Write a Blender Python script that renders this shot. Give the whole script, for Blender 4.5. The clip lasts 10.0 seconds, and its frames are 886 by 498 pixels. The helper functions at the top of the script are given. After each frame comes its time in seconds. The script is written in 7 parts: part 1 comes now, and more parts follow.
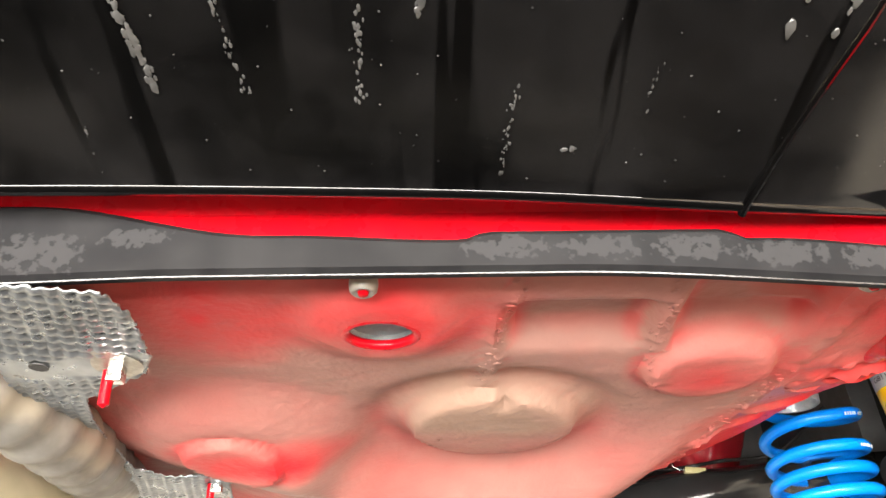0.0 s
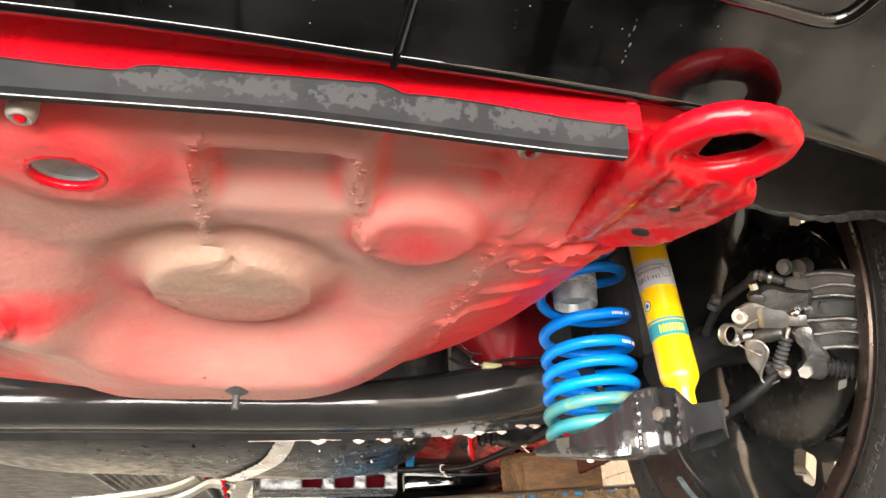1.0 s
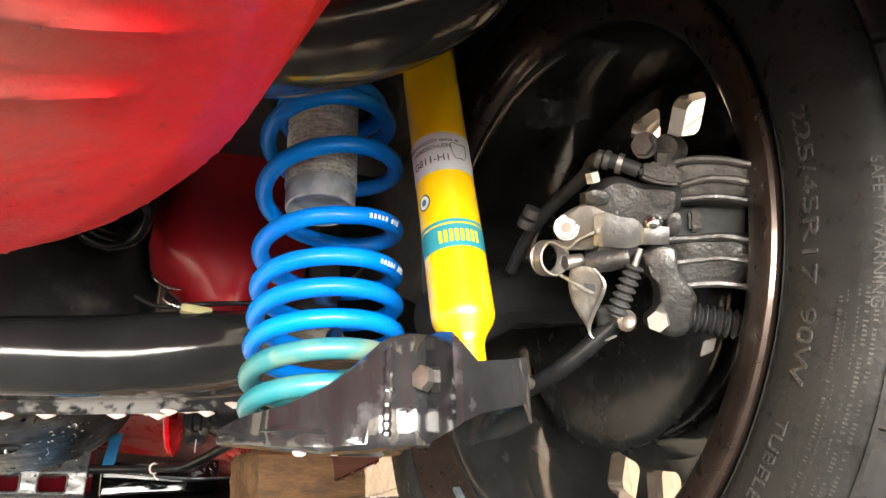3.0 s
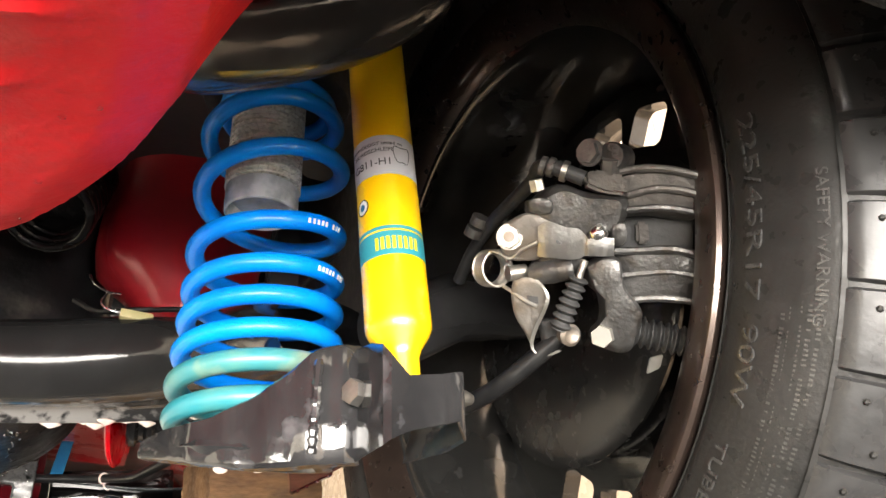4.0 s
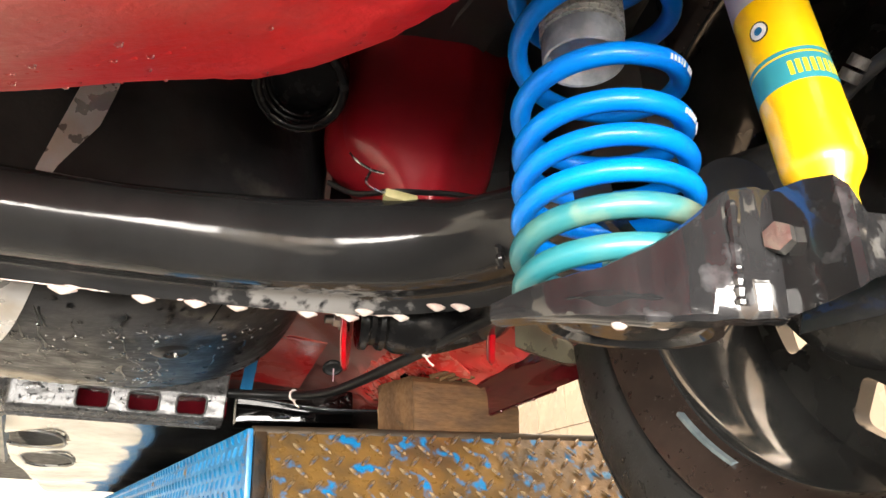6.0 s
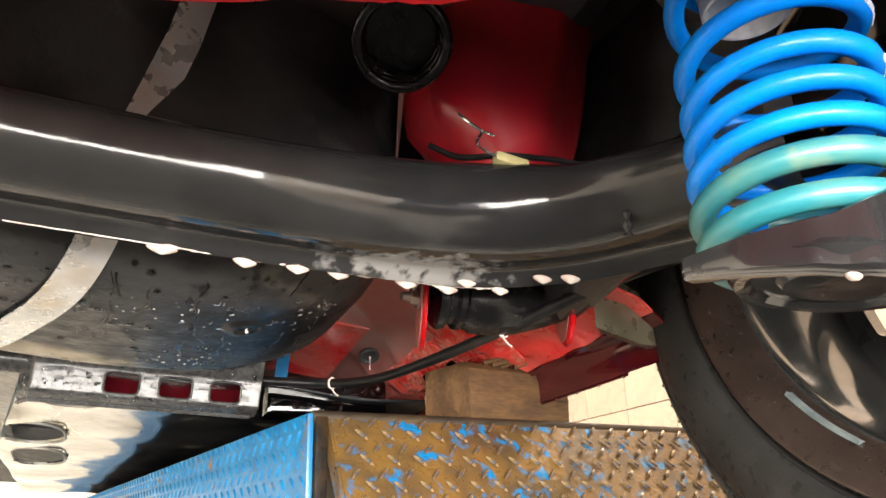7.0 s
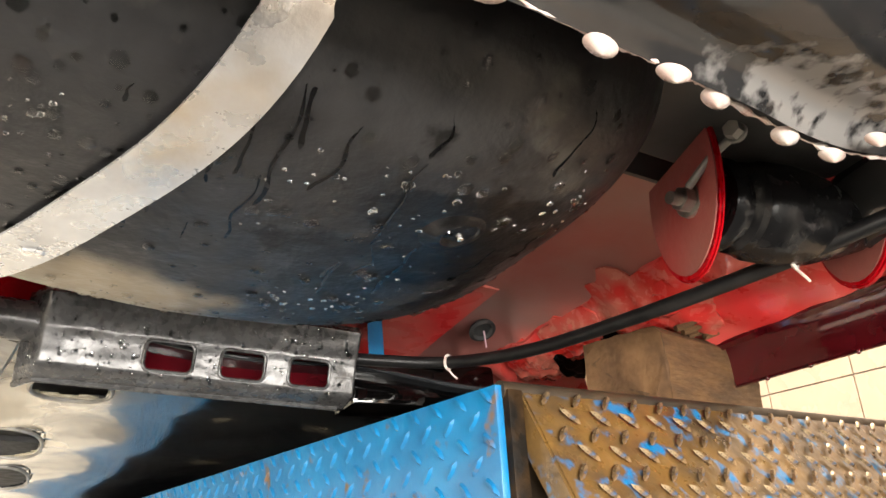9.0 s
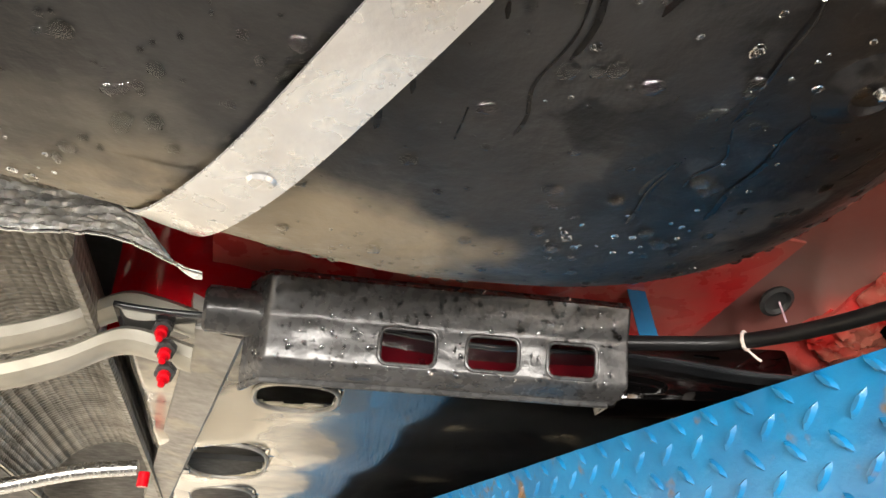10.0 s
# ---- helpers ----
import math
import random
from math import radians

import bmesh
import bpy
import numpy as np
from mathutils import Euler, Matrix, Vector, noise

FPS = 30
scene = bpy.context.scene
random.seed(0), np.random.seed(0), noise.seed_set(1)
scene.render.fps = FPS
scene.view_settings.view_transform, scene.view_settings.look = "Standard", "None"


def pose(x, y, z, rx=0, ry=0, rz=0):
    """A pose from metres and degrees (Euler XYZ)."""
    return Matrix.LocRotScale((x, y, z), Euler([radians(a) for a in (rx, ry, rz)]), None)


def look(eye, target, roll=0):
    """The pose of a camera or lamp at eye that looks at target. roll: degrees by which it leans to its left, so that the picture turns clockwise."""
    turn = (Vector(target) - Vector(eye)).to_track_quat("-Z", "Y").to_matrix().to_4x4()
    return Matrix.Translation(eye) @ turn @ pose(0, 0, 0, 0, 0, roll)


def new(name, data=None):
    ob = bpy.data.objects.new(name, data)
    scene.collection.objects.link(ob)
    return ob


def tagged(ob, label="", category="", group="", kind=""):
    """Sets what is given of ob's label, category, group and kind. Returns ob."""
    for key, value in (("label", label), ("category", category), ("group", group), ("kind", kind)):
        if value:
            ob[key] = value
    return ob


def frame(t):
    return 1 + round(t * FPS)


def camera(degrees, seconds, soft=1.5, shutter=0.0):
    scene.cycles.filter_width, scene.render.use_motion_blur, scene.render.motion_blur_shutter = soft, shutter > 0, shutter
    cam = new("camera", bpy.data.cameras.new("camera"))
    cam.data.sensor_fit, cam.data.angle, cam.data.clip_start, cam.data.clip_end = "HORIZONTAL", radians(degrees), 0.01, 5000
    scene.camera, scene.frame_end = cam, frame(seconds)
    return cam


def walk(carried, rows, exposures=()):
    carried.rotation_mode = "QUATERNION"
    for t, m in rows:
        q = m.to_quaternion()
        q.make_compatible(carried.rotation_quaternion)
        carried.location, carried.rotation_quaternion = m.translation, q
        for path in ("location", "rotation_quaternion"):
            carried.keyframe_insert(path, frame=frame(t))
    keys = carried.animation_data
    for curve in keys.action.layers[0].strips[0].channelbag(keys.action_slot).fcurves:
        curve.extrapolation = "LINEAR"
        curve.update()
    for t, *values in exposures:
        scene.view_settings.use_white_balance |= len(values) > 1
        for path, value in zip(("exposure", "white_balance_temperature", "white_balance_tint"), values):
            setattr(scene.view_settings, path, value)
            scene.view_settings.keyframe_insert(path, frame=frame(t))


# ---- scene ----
# Everything below is drawn in units of the car's own plan; SIZE turns them into metres (a 17-inch wheel sets it).
# The car stands a little nose-down and leaning on the lift; all car things and the camera share this turn.
SIZE = 0.745
PIVOT = Vector((0.0, 1.6, 1.6))
CAR_UNITS = Matrix.Translation(PIVOT) @ pose(0, 0, 0, -3.0, 4.0, 0) @ Matrix.Translation(-PIVOT)
CAR = Matrix.Translation(PIVOT * SIZE) @ pose(0, 0, 0, -3.0, 4.0, 0) @ Matrix.Translation(-PIVOT * SIZE)
LEVEL = Matrix.Identity(4)

cam = camera(60.4, 10.0)
PATH = [
    (0, (0.009, 0.012, 1.446), (0.039, 1.714, 2.495), -1.2),
    (0.5, (0.063, -0.032, 1.413), (0.135, 1.729, 2.359), -1.4),
    (1, (0.143, 0.011, 1.398), (0.439, 1.789, 2.264), -1.4),
    (1.5, (0.194, 0.123, 1.407), (0.786, 1.842, 2.239), -2.2),
    (2, (0.213, 0.233, 1.421), (0.964, 1.894, 2.244), -2.5),
    (2.5, (0.298, 0.342, 1.443), (1.056, 1.991, 2.283), -2.5),
    (3.8, (0.386, 0.42, 1.468), (1.09, 2.053, 2.383), -1.3),
    (4, (0.395, 0.409, 1.468), (1.168, 2.022, 2.363), -1.7),
    (4.5, (0.404, 0.4, 1.461), (1.281, 1.982, 2.316), -1.9),
    (5, (0.404, 0.439, 1.452), (1.191, 2.08, 2.28), -1.1),
    (5.5, (0.356, 0.517, 1.428), (0.976, 2.238, 2.236), 1.0),
    (6, (0.243, 0.591, 1.429), (0.857, 2.314, 2.238), 1.3),
    (6.2, (0.206, 0.614, 1.43), (0.852, 2.321, 2.247), 0.8),
    (7.3, (0.127, 0.767, 1.402), (0.842, 2.444, 2.224), 0.8),
    (7.5, (0.128, 0.836, 1.399), (0.822, 2.526, 2.213), 1.1),
    (8, (0.126, 0.941, 1.413), (0.806, 2.619, 2.262), 1.9),
    (8.2, (0.117, 0.97, 1.42), (0.841, 2.62, 2.288), 1.5),
    (8.5, (0.085, 1.021, 1.434), (0.881, 2.632, 2.312), 0.9),
    (9, (0.019, 1.1, 1.432), (0.875, 2.672, 2.324), -1.0),
    (9.5, (-0.009, 1.187, 1.448), (0.698, 2.842, 2.321), -1.0),
    (10, (0.007, 1.29, 1.455), (0.432, 3.004, 2.393), 1.1),
]
walk(cam, [(t, CAR @ look(Vector(eye) * SIZE, Vector(target) * SIZE, roll)) for t, eye, target, roll in PATH])

# ---- world and light ----
world = bpy.data.worlds.new("workshop_air")
world.use_nodes = True
scene.world = world
world.node_tree.nodes["Background"].inputs[0].default_value = (1.0, 0.96, 0.9, 1)
world.node_tree.nodes["Background"].inputs[1].default_value = 0.3
scene.view_settings.exposure = 0.2


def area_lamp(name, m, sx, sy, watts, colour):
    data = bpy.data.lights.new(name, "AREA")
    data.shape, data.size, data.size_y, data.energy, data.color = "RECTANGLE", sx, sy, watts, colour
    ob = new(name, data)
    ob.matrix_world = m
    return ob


def place(x, y, z):
    return Vector((x, y, z)) * SIZE


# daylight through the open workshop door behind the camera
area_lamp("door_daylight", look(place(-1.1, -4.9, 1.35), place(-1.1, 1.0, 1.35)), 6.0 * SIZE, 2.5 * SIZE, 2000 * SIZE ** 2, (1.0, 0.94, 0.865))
# two added, unseen overhead lamps, for bounce off the floor and light on the tiles
for lx, watts in ((-2.1, 420), (1.45, 330)):
    area_lamp("overhead_fill", look(place(lx, 1.8, 3.85), place(lx, 1.8, 0.0)), 0.25 * SIZE, 6.0 * SIZE, watts * SIZE ** 2, (1.0, 0.95, 0.87))


# ---- helpers ----
def link_mesh(name, bm, material, parent=None, smooth=True):
    me = bpy.data.meshes.new(name)
    bmesh.ops.scale(bm, vec=(SIZE, SIZE, SIZE), verts=bm.verts)
    bm.to_mesh(me)
    bm.free()
    me.materials.append(material)
    if smooth:
        me.polygons.foreach_set("use_smooth", [True] * len(me.polygons))
        me.set_sharp_from_angle(angle=radians(38))
    ob = new(name, me)
    ob.parent = parent
    return ob


def thing(name, at, label, category, group="", frame_of=None):
    ob = new(name)
    ob.empty_display_size = 0.03
    ob.matrix_world = (CAR if frame_of is None else frame_of) @ Matrix.Translation(Vector(at) * SIZE)
    ob["base"] = at
    return tagged(ob, label, category, group)


def root_of(ob):
    while ob.parent:
        ob = ob.parent
    return ob


def part(name, bm, material, parent, label="", smooth=True):
    base = Vector(root_of(parent)["base"])
    bmesh.ops.translate(bm, verts=bm.verts, vec=-base)
    ob = link_mesh(name, bm, material, parent, smooth)
    if label:
        tagged(ob, label)
    return ob


def solo(name, bm, material, label, category, kind="", smooth=True, m=None):
    """A thing or a piece of the setting that is one mesh."""
    ob = link_mesh(name, bm, material, None, smooth)
    ob.matrix_world = CAR if m is None else m
    return tagged(ob, label, category, "", kind)


def spline(points, n=8):
    """A smooth line through the points."""
    p = [Vector(q) for q in points]
    p = [2 * p[0] - p[1]] + p + [2 * p[-1] - p[-2]]
    out = []
    for i in range(1, len(p) - 2):
        for k in range(n):
            t = k / n
            a, b, c, d = p[i - 1:i + 3]
            out.append(0.5 * ((2 * b) + (c - a) * t + (2 * a - 5 * b + 4 * c - d) * t * t + (3 * b - a - 3 * c + d) * t ** 3))
    out.append(p[-2])
    return out


def tube(bm, points, r, n=12, caps=True, flat=1.0, up=None):
    """A round (or flattened) bar along the points; r is one radius or one for each point."""
    pts = [Vector(q) for q in points]
    rs = r if isinstance(r, (list, tuple)) else [r] * len(pts)
    rings, side = [], Vector(up) if up else None
    for i, p in enumerate(pts):
        d = (pts[min(i + 1, len(pts) - 1)] - pts[max(i - 1, 0)]).normalized()
        if side is None:
            side = d.orthogonal()
        side = (side - d * side.dot(d)).normalized()
        other = d.cross(side)
        rings.append([bm.verts.new(p + rs[i] * (math.cos(a) * side * flat + math.sin(a) * other)) for a in [2 * math.pi * k / n for k in range(n)]])
    for a, b in zip(rings, rings[1:]):
        for k in range(n):
            bm.faces.new((a[k], a[(k + 1) % n], b[(k + 1) % n], b[k]))
    if caps:
        bm.faces.new(rings[0][::-1])
        bm.faces.new(rings[-1])
    return bm


def loop_tube(bm, points, r, n=10, flat=1.0, up=(0, 0, 1)):
    pts = [Vector(q) for q in points]
    rings = []
    for i, p in enumerate(pts):
        d = (pts[(i + 1) % len(pts)] - pts[i - 1]).normalized()
        side = Vector(up)
        side = (side - d * side.dot(d)).normalized()
        other = d.cross(side)
        rings.append([bm.verts.new(p + r * (math.cos(a) * side * flat + math.sin(a) * other)) for a in [2 * math.pi * k / n for k in range(n)]])
    for i in range(len(rings)):
        a, b = rings[i], rings[(i + 1) % len(rings)]
        for k in range(n):
            bm.faces.new((a[k], a[(k + 1) % n], b[(k + 1) % n], b[k]))
    return bm


def lathe(bm, profile, origin, axis, n=48, close=False):
    """profile: pairs of (along the axis, radius)."""
    axis = Vector(axis).normalized()
    u = axis.orthogonal().normalized()
    if abs(axis.x) > 0.9:
        u = Vector((0, 0, 1))
        u = (u - axis * u.dot(axis)).normalized()
    w = axis.cross(u)
    o = Vector(origin)
    rings = []
    for a, r in profile:
        rings.append([bm.verts.new(o + axis * a + max(r, 1e-5) * (math.cos(t) * u + math.sin(t) * w)) for t in [2 * math.pi * k / n for k in range(n)]])
    pairs = list(zip(rings, rings[1:])) + ([(rings[-1], rings[0])] if close else [])
    for a, b in pairs:
        for k in range(n):
            bm.faces.new((a[k], b[k], b[(k + 1) % n], a[(k + 1) % n]))
    bmesh.ops.recalc_face_normals(bm, faces=bm.faces)
    return bm


def block(bm, centre, size, m=None, bevel=0.0):
    vs = bmesh.ops.create_cube(bm, size=1.0, matrix=Matrix.Translation(centre) @ (m or Matrix.Identity(4)) @ Matrix.Diagonal((*size, 1)))["verts"]
    if bevel:
        es = list({e for v in vs for e in v.link_edges})
        bmesh.ops.bevel(bm, geom=es, offset=bevel, segments=2, profile=0.6, affect="EDGES")
    return bm


def prism(bm, outline, shift):
    """A solid from a closed outline of points, pushed along shift."""
    a = [bm.verts.new(Vector(p)) for p in outline]
    b = [bm.verts.new(Vector(p) + Vector(shift)) for p in outline]
    bm.faces.new(a[::-1])
    bm.faces.new(b)
    n = len(a)
    for i in range(n):
        bm.faces.new((a[i], a[(i + 1) % n], b[(i + 1) % n], b[i]))
    bmesh.ops.recalc_face_normals(bm, faces=bm.faces)
    return bm


def sheet(bm, lines, thick, normal=None):
    """A skin through rows of points, with a thickness along the given way."""
    rows = [[bm.verts.new(Vector(p)) for p in row] for row in lines]
    fs = []
    for a, b in zip(rows, rows[1:]):
        for k in range(len(a) - 1):
            fs.append(bm.faces.new((a[k], a[k + 1], b[k + 1], b[k])))
    if thick:
        back = [[bm.verts.new(v.co + Vector(normal) * thick) for v in row] for row in rows]
        for a, b in zip(back, back[1:]):
            for k in range(len(a) - 1):
                bm.faces.new((a[k], b[k], b[k + 1], a[k + 1]))
        rim = [(rows[0], back[0]), (rows[-1], back[-1]), ([r[0] for r in rows], [r[0] for r in back]), ([r[-1] for r in rows], [r[-1] for r in back])]
        for a, b in rim:
            for k in range(len(a) - 1):
                bm.faces.new((a[k], a[k + 1], b[k + 1], b[k]))
    bmesh.ops.recalc_face_normals(bm, faces=bm.faces)
    return bm


def bolt_head(bm, at, axis, r, h, washer=0.0):
    q = Vector(axis).to_track_quat("Z", "Y").to_matrix().to_4x4()
    m = Matrix.Translation(at) @ q
    bmesh.ops.create_cone(bm, cap_ends=True, segments=6, radius1=r, radius2=r * 0.94, depth=h, matrix=m @ Matrix.Translation((0, 0, h / 2)))
    if washer:
        bmesh.ops.create_cone(bm, cap_ends=True, segments=24, radius1=washer, radius2=washer, depth=h * 0.3, matrix=m @ Matrix.Translation((0, 0, h * 0.1)))
    return bm


def B():
    return bmesh.new()


# ---- materials ----
def surf(name, c1, c2=None, scale=30.0, rough=0.5, rough2=None, metal=0.0, bump=0.0, bump_scale=200.0, coat=0.0, coat_rough=0.05, spec=0.5, spots=None, random_shade=0.0, mixpos=(0.4, 0.62)):
    """Two colours mixed by a soft noise, a second finer noise in the gloss, and a fine relief. spots: (colour, scale,
    amount) for patches of a third colour.
    """
    mt = bpy.data.materials.new(name)
    mt.use_nodes = True
    nt = mt.node_tree
    nd, lk = nt.nodes, nt.links
    bs = nd["Principled BSDF"]
    co = nd.new("ShaderNodeTexCoord")
    c2 = c2 or tuple(v * 0.75 for v in c1)
    n1 = nd.new("ShaderNodeTexNoise")
    n1.inputs["Scale"].default_value, n1.inputs["Detail"].default_value = scale / SIZE, 6
    lk.new(co.outputs["Object"], n1.inputs["Vector"])
    rp = nd.new("ShaderNodeValToRGB")
    rp.color_ramp.elements[0].position, rp.color_ramp.elements[1].position = mixpos
    rp.color_ramp.elements[0].color, rp.color_ramp.elements[1].color = (*c1, 1), (*c2, 1)
    lk.new(n1.outputs["Fac"], rp.inputs["Fac"])
    out = rp.outputs["Color"]
    if spots:
        sc, ssc, amount = spots
        n3 = nd.new("ShaderNodeTexNoise")
        n3.inputs["Scale"].default_value, n3.inputs["Detail"].default_value = ssc / SIZE, 9
        lk.new(co.outputs["Object"], n3.inputs["Vector"])
        r3 = nd.new("ShaderNodeValToRGB")
        r3.color_ramp.elements[0].position, r3.color_ramp.elements[1].position = 0.62 - 0.3 * amount, 0.72 - 0.25 * amount
        lk.new(n3.outputs["Fac"], r3.inputs["Fac"])
        mx = nd.new("ShaderNodeMixRGB")
        mx.inputs[2].default_value = (*sc, 1)
        lk.new(r3.outputs["Color"], mx.inputs[0])
        lk.new(out, mx.inputs[1])
        out = mx.outputs[0]
    if random_shade:
        oi = nd.new("ShaderNodeObjectInfo")
        hs = nd.new("ShaderNodeHueSaturation")
        ma = nd.new("ShaderNodeMapRange")
        ma.inputs["To Min"].default_value, ma.inputs["To Max"].default_value = 1 - random_shade, 1 + random_shade
        lk.new(oi.outputs["Random"], ma.inputs["Value"])
        lk.new(ma.outputs[0], hs.inputs["Value"])
        lk.new(out, hs.inputs["Color"])
        out = hs.outputs[0]
    lk.new(out, bs.inputs["Base Color"])
    n2 = nd.new("ShaderNodeTexNoise")
    n2.inputs["Scale"].default_value, n2.inputs["Detail"].default_value = scale * 4 / SIZE, 5
    lk.new(co.outputs["Object"], n2.inputs["Vector"])
    mr = nd.new("ShaderNodeMapRange")
    mr.inputs["From Min"].default_value, mr.inputs["From Max"].default_value = 0.35, 0.65
    mr.inputs["To Min"].default_value, mr.inputs["To Max"].default_value = rough, rough2 if rough2 is not None else rough * 1.3
    lk.new(n2.outputs["Fac"], mr.inputs["Value"])
    lk.new(mr.outputs[0], bs.inputs["Roughness"])
    bs.inputs["Metallic"].default_value = metal
    bs.inputs["Specular IOR Level"].default_value = spec
    bs.inputs["Coat Weight"].default_value, bs.inputs["Coat Roughness"].default_value = coat, coat_rough
    if bump:
        n4 = nd.new("ShaderNodeTexNoise")
        n4.inputs["Scale"].default_value, n4.inputs["Detail"].default_value = bump_scale / SIZE, 4
        lk.new(co.outputs["Object"], n4.inputs["Vector"])
        bp = nd.new("ShaderNodeBump")
        bp.inputs["Strength"].default_value, bp.inputs["Distance"].default_value = bump, 0.002 * SIZE
        lk.new(n4.outputs["Fac"], bp.inputs["Height"])
        lk.new(bp.outputs[0], bs.inputs["Normal"])
        if coat:
            lk.new(bp.outputs[0], bs.inputs["Coat Normal"])
    return mt


RED = surf("red_body_paint", (0.42, 0.002, 0.008), (0.33, 0.002, 0.006), 14, 0.22, 0.36, coat=0.25, coat_rough=0.05, bump=0.35, bump_scale=60, spec=0.1)
RED_DUSTY = surf("dusty_red_underseal", (0.34, 0.04, 0.036), (0.27, 0.09, 0.075), 9, 0.4, 0.55, coat=0.3, coat_rough=0.28, bump=0.3, bump_scale=130, mixpos=(0.3, 0.62))
PAN = surf("dusty_red_pan_paint", (0.37, 0.085, 0.078), (0.325, 0.175, 0.148), 4.0, 0.42, 0.55, coat=0.05, coat_rough=0.3, bump=0.6, bump_scale=110, spec=0.14, mixpos=(0.25, 0.6))


def dust_field(mt):
    """Clean red paint all round, the film of dust in a wide uneven patch."""
    nt = mt.node_tree
    nd, lk = nt.nodes, nt.links
    bs = nd["Principled BSDF"]
    dusty = bs.inputs["Base Color"].links[0].from_socket
    co, mp, gr = nd.new("ShaderNodeTexCoord"), nd.new("ShaderNodeMapping"), nd.new("ShaderNodeTexGradient")
    gr.gradient_type = "SPHERICAL"
    mp.inputs["Location"].default_value = (-0.01, 0.08, 0.0)
    mp.inputs["Scale"].default_value = (1 / (0.42 * SIZE), 1 / (0.48 * SIZE), 0.0)
    nz, ad, rp, mx = nd.new("ShaderNodeTexNoise"), nd.new("ShaderNodeMath"), nd.new("ShaderNodeValToRGB"), nd.new("ShaderNodeMixRGB")
    nz.inputs["Scale"].default_value, nz.inputs["Detail"].default_value = 16, 7
    ad.operation = "MULTIPLY_ADD"
    ad.inputs[1].default_value = 0.55
    rp.color_ramp.elements[0].position, rp.color_ramp.elements[1].position = 0.38, 0.72
    mx.inputs[1].default_value = (0.58, 0.012, 0.018, 1)
    lk.new(co.outputs["Object"], mp.inputs["Vector"])
    lk.new(mp.outputs[0], gr.inputs["Vector"])
    lk.new(co.outputs["Object"], nz.inputs["Vector"])
    lk.new(nz.outputs["Fac"], ad.inputs[0])
    lk.new(gr.outputs["Fac"], ad.inputs[2])
    lk.new(ad.outputs[0], rp.inputs["Fac"])
    # hollows turn redder: cleaner paint, and crease shading put into the colour
    ge, hr, mu = nd.new("ShaderNodeNewGeometry"), nd.new("ShaderNodeMapRange"), nd.new("ShaderNodeMath")
    hr.inputs["From Min"].default_value, hr.inputs["From Max"].default_value = 0.44, 0.5
    hr.inputs["To Min"].default_value, hr.inputs["To Max"].default_value = 0.35, 1.0
    mu.operation = "MULTIPLY"
    lk.new(ge.outputs["Pointiness"], hr.inputs["Value"])
    lk.new(rp.outputs["Color"], mu.inputs[0])
    lk.new(hr.outputs[0], mu.inputs[1])
    lk.new(mu.outputs[0], mx.inputs[0])
    lk.new(dusty, mx.inputs[2])
    lk.new(mx.outputs[0], bs.inputs["Base Color"])


def stain_field(mt, centre, radii, colour, scale, edge):
    """A ragged stain of its own shape round a place on the thing."""
    nt = mt.node_tree
    nd, lk = nt.nodes, nt.links
    bs = nd["Principled BSDF"]
    under = bs.inputs["Base Color"].links[0].from_socket
    co, mp, gr = nd.new("ShaderNodeTexCoord"), nd.new("ShaderNodeMapping"), nd.new("ShaderNodeTexGradient")
    gr.gradient_type = "SPHERICAL"
    mp.inputs["Location"].default_value = tuple(-c / r for c, r in zip(centre, radii))
    mp.inputs["Scale"].default_value = tuple(1 / (r * SIZE) for r in radii)
    nz, ad, rp, mx = nd.new("ShaderNodeTexNoise"), nd.new("ShaderNodeMath"), nd.new("ShaderNodeValToRGB"), nd.new("ShaderNodeMixRGB")
    nz.inputs["Scale"].default_value, nz.inputs["Detail"].default_value = scale / SIZE, 8
    ad.operation = "MULTIPLY"
    rp.color_ramp.elements[0].position, rp.color_ramp.elements[1].position = edge
    mx.inputs[2].default_value = (*colour, 1)
    lk.new(co.outputs["Object"], mp.inputs["Vector"])
    lk.new(mp.outputs[0], gr.inputs["Vector"])
    lk.new(co.outputs["Object"], nz.inputs["Vector"])
    lk.new(nz.outputs["Fac"], ad.inputs[0])
    lk.new(gr.outputs["Fac"], ad.inputs[1])
    lk.new(ad.outputs[0], rp.inputs["Fac"])
    lk.new(rp.outputs["Color"], mx.inputs[0])
    lk.new(under, mx.inputs[1])
    lk.new(mx.outputs[0], bs.inputs["Base Color"])


dust_field(PAN)
stain_field(PAN, (0.06, -0.02, 0.0), (0.17, 0.15, 0.3), (0.29, 0.19, 0.145), 9, (0.16, 0.42))
stain_field(PAN, (0.215, -0.115, 0.0), (0.085, 0.085, 0.3), (0.50, 0.03, 0.036), 9, (0.12, 0.5))
for cx, cy, rx, ry in ((-0.02, -0.205, 0.13, 0.09), (-0.15, 0.02, 0.12, 0.06), (-0.14, -0.2, 0.09, 0.10)):
    stain_field(PAN, (cx, cy, 0.0), (rx, ry, 0.3), (0.58, 0.014, 0.024), 12, (0.08, 0.42))
BLACK_GLOSS = surf("glossy_black_paint", (0.0008, 0.0008, 0.0009), (0.0014, 0.0013, 0.0013), 8, 0.03, 0.08, bump=0.02, bump_scale=40, spec=0.5)
BUMPER = surf("glossy_black_paint_with_dried_film", (0.0008, 0.0008, 0.0009), (0.0014, 0.0013, 0.0013), 8, 0.03, 0.08, bump=0.02, bump_scale=40, spec=0.42)


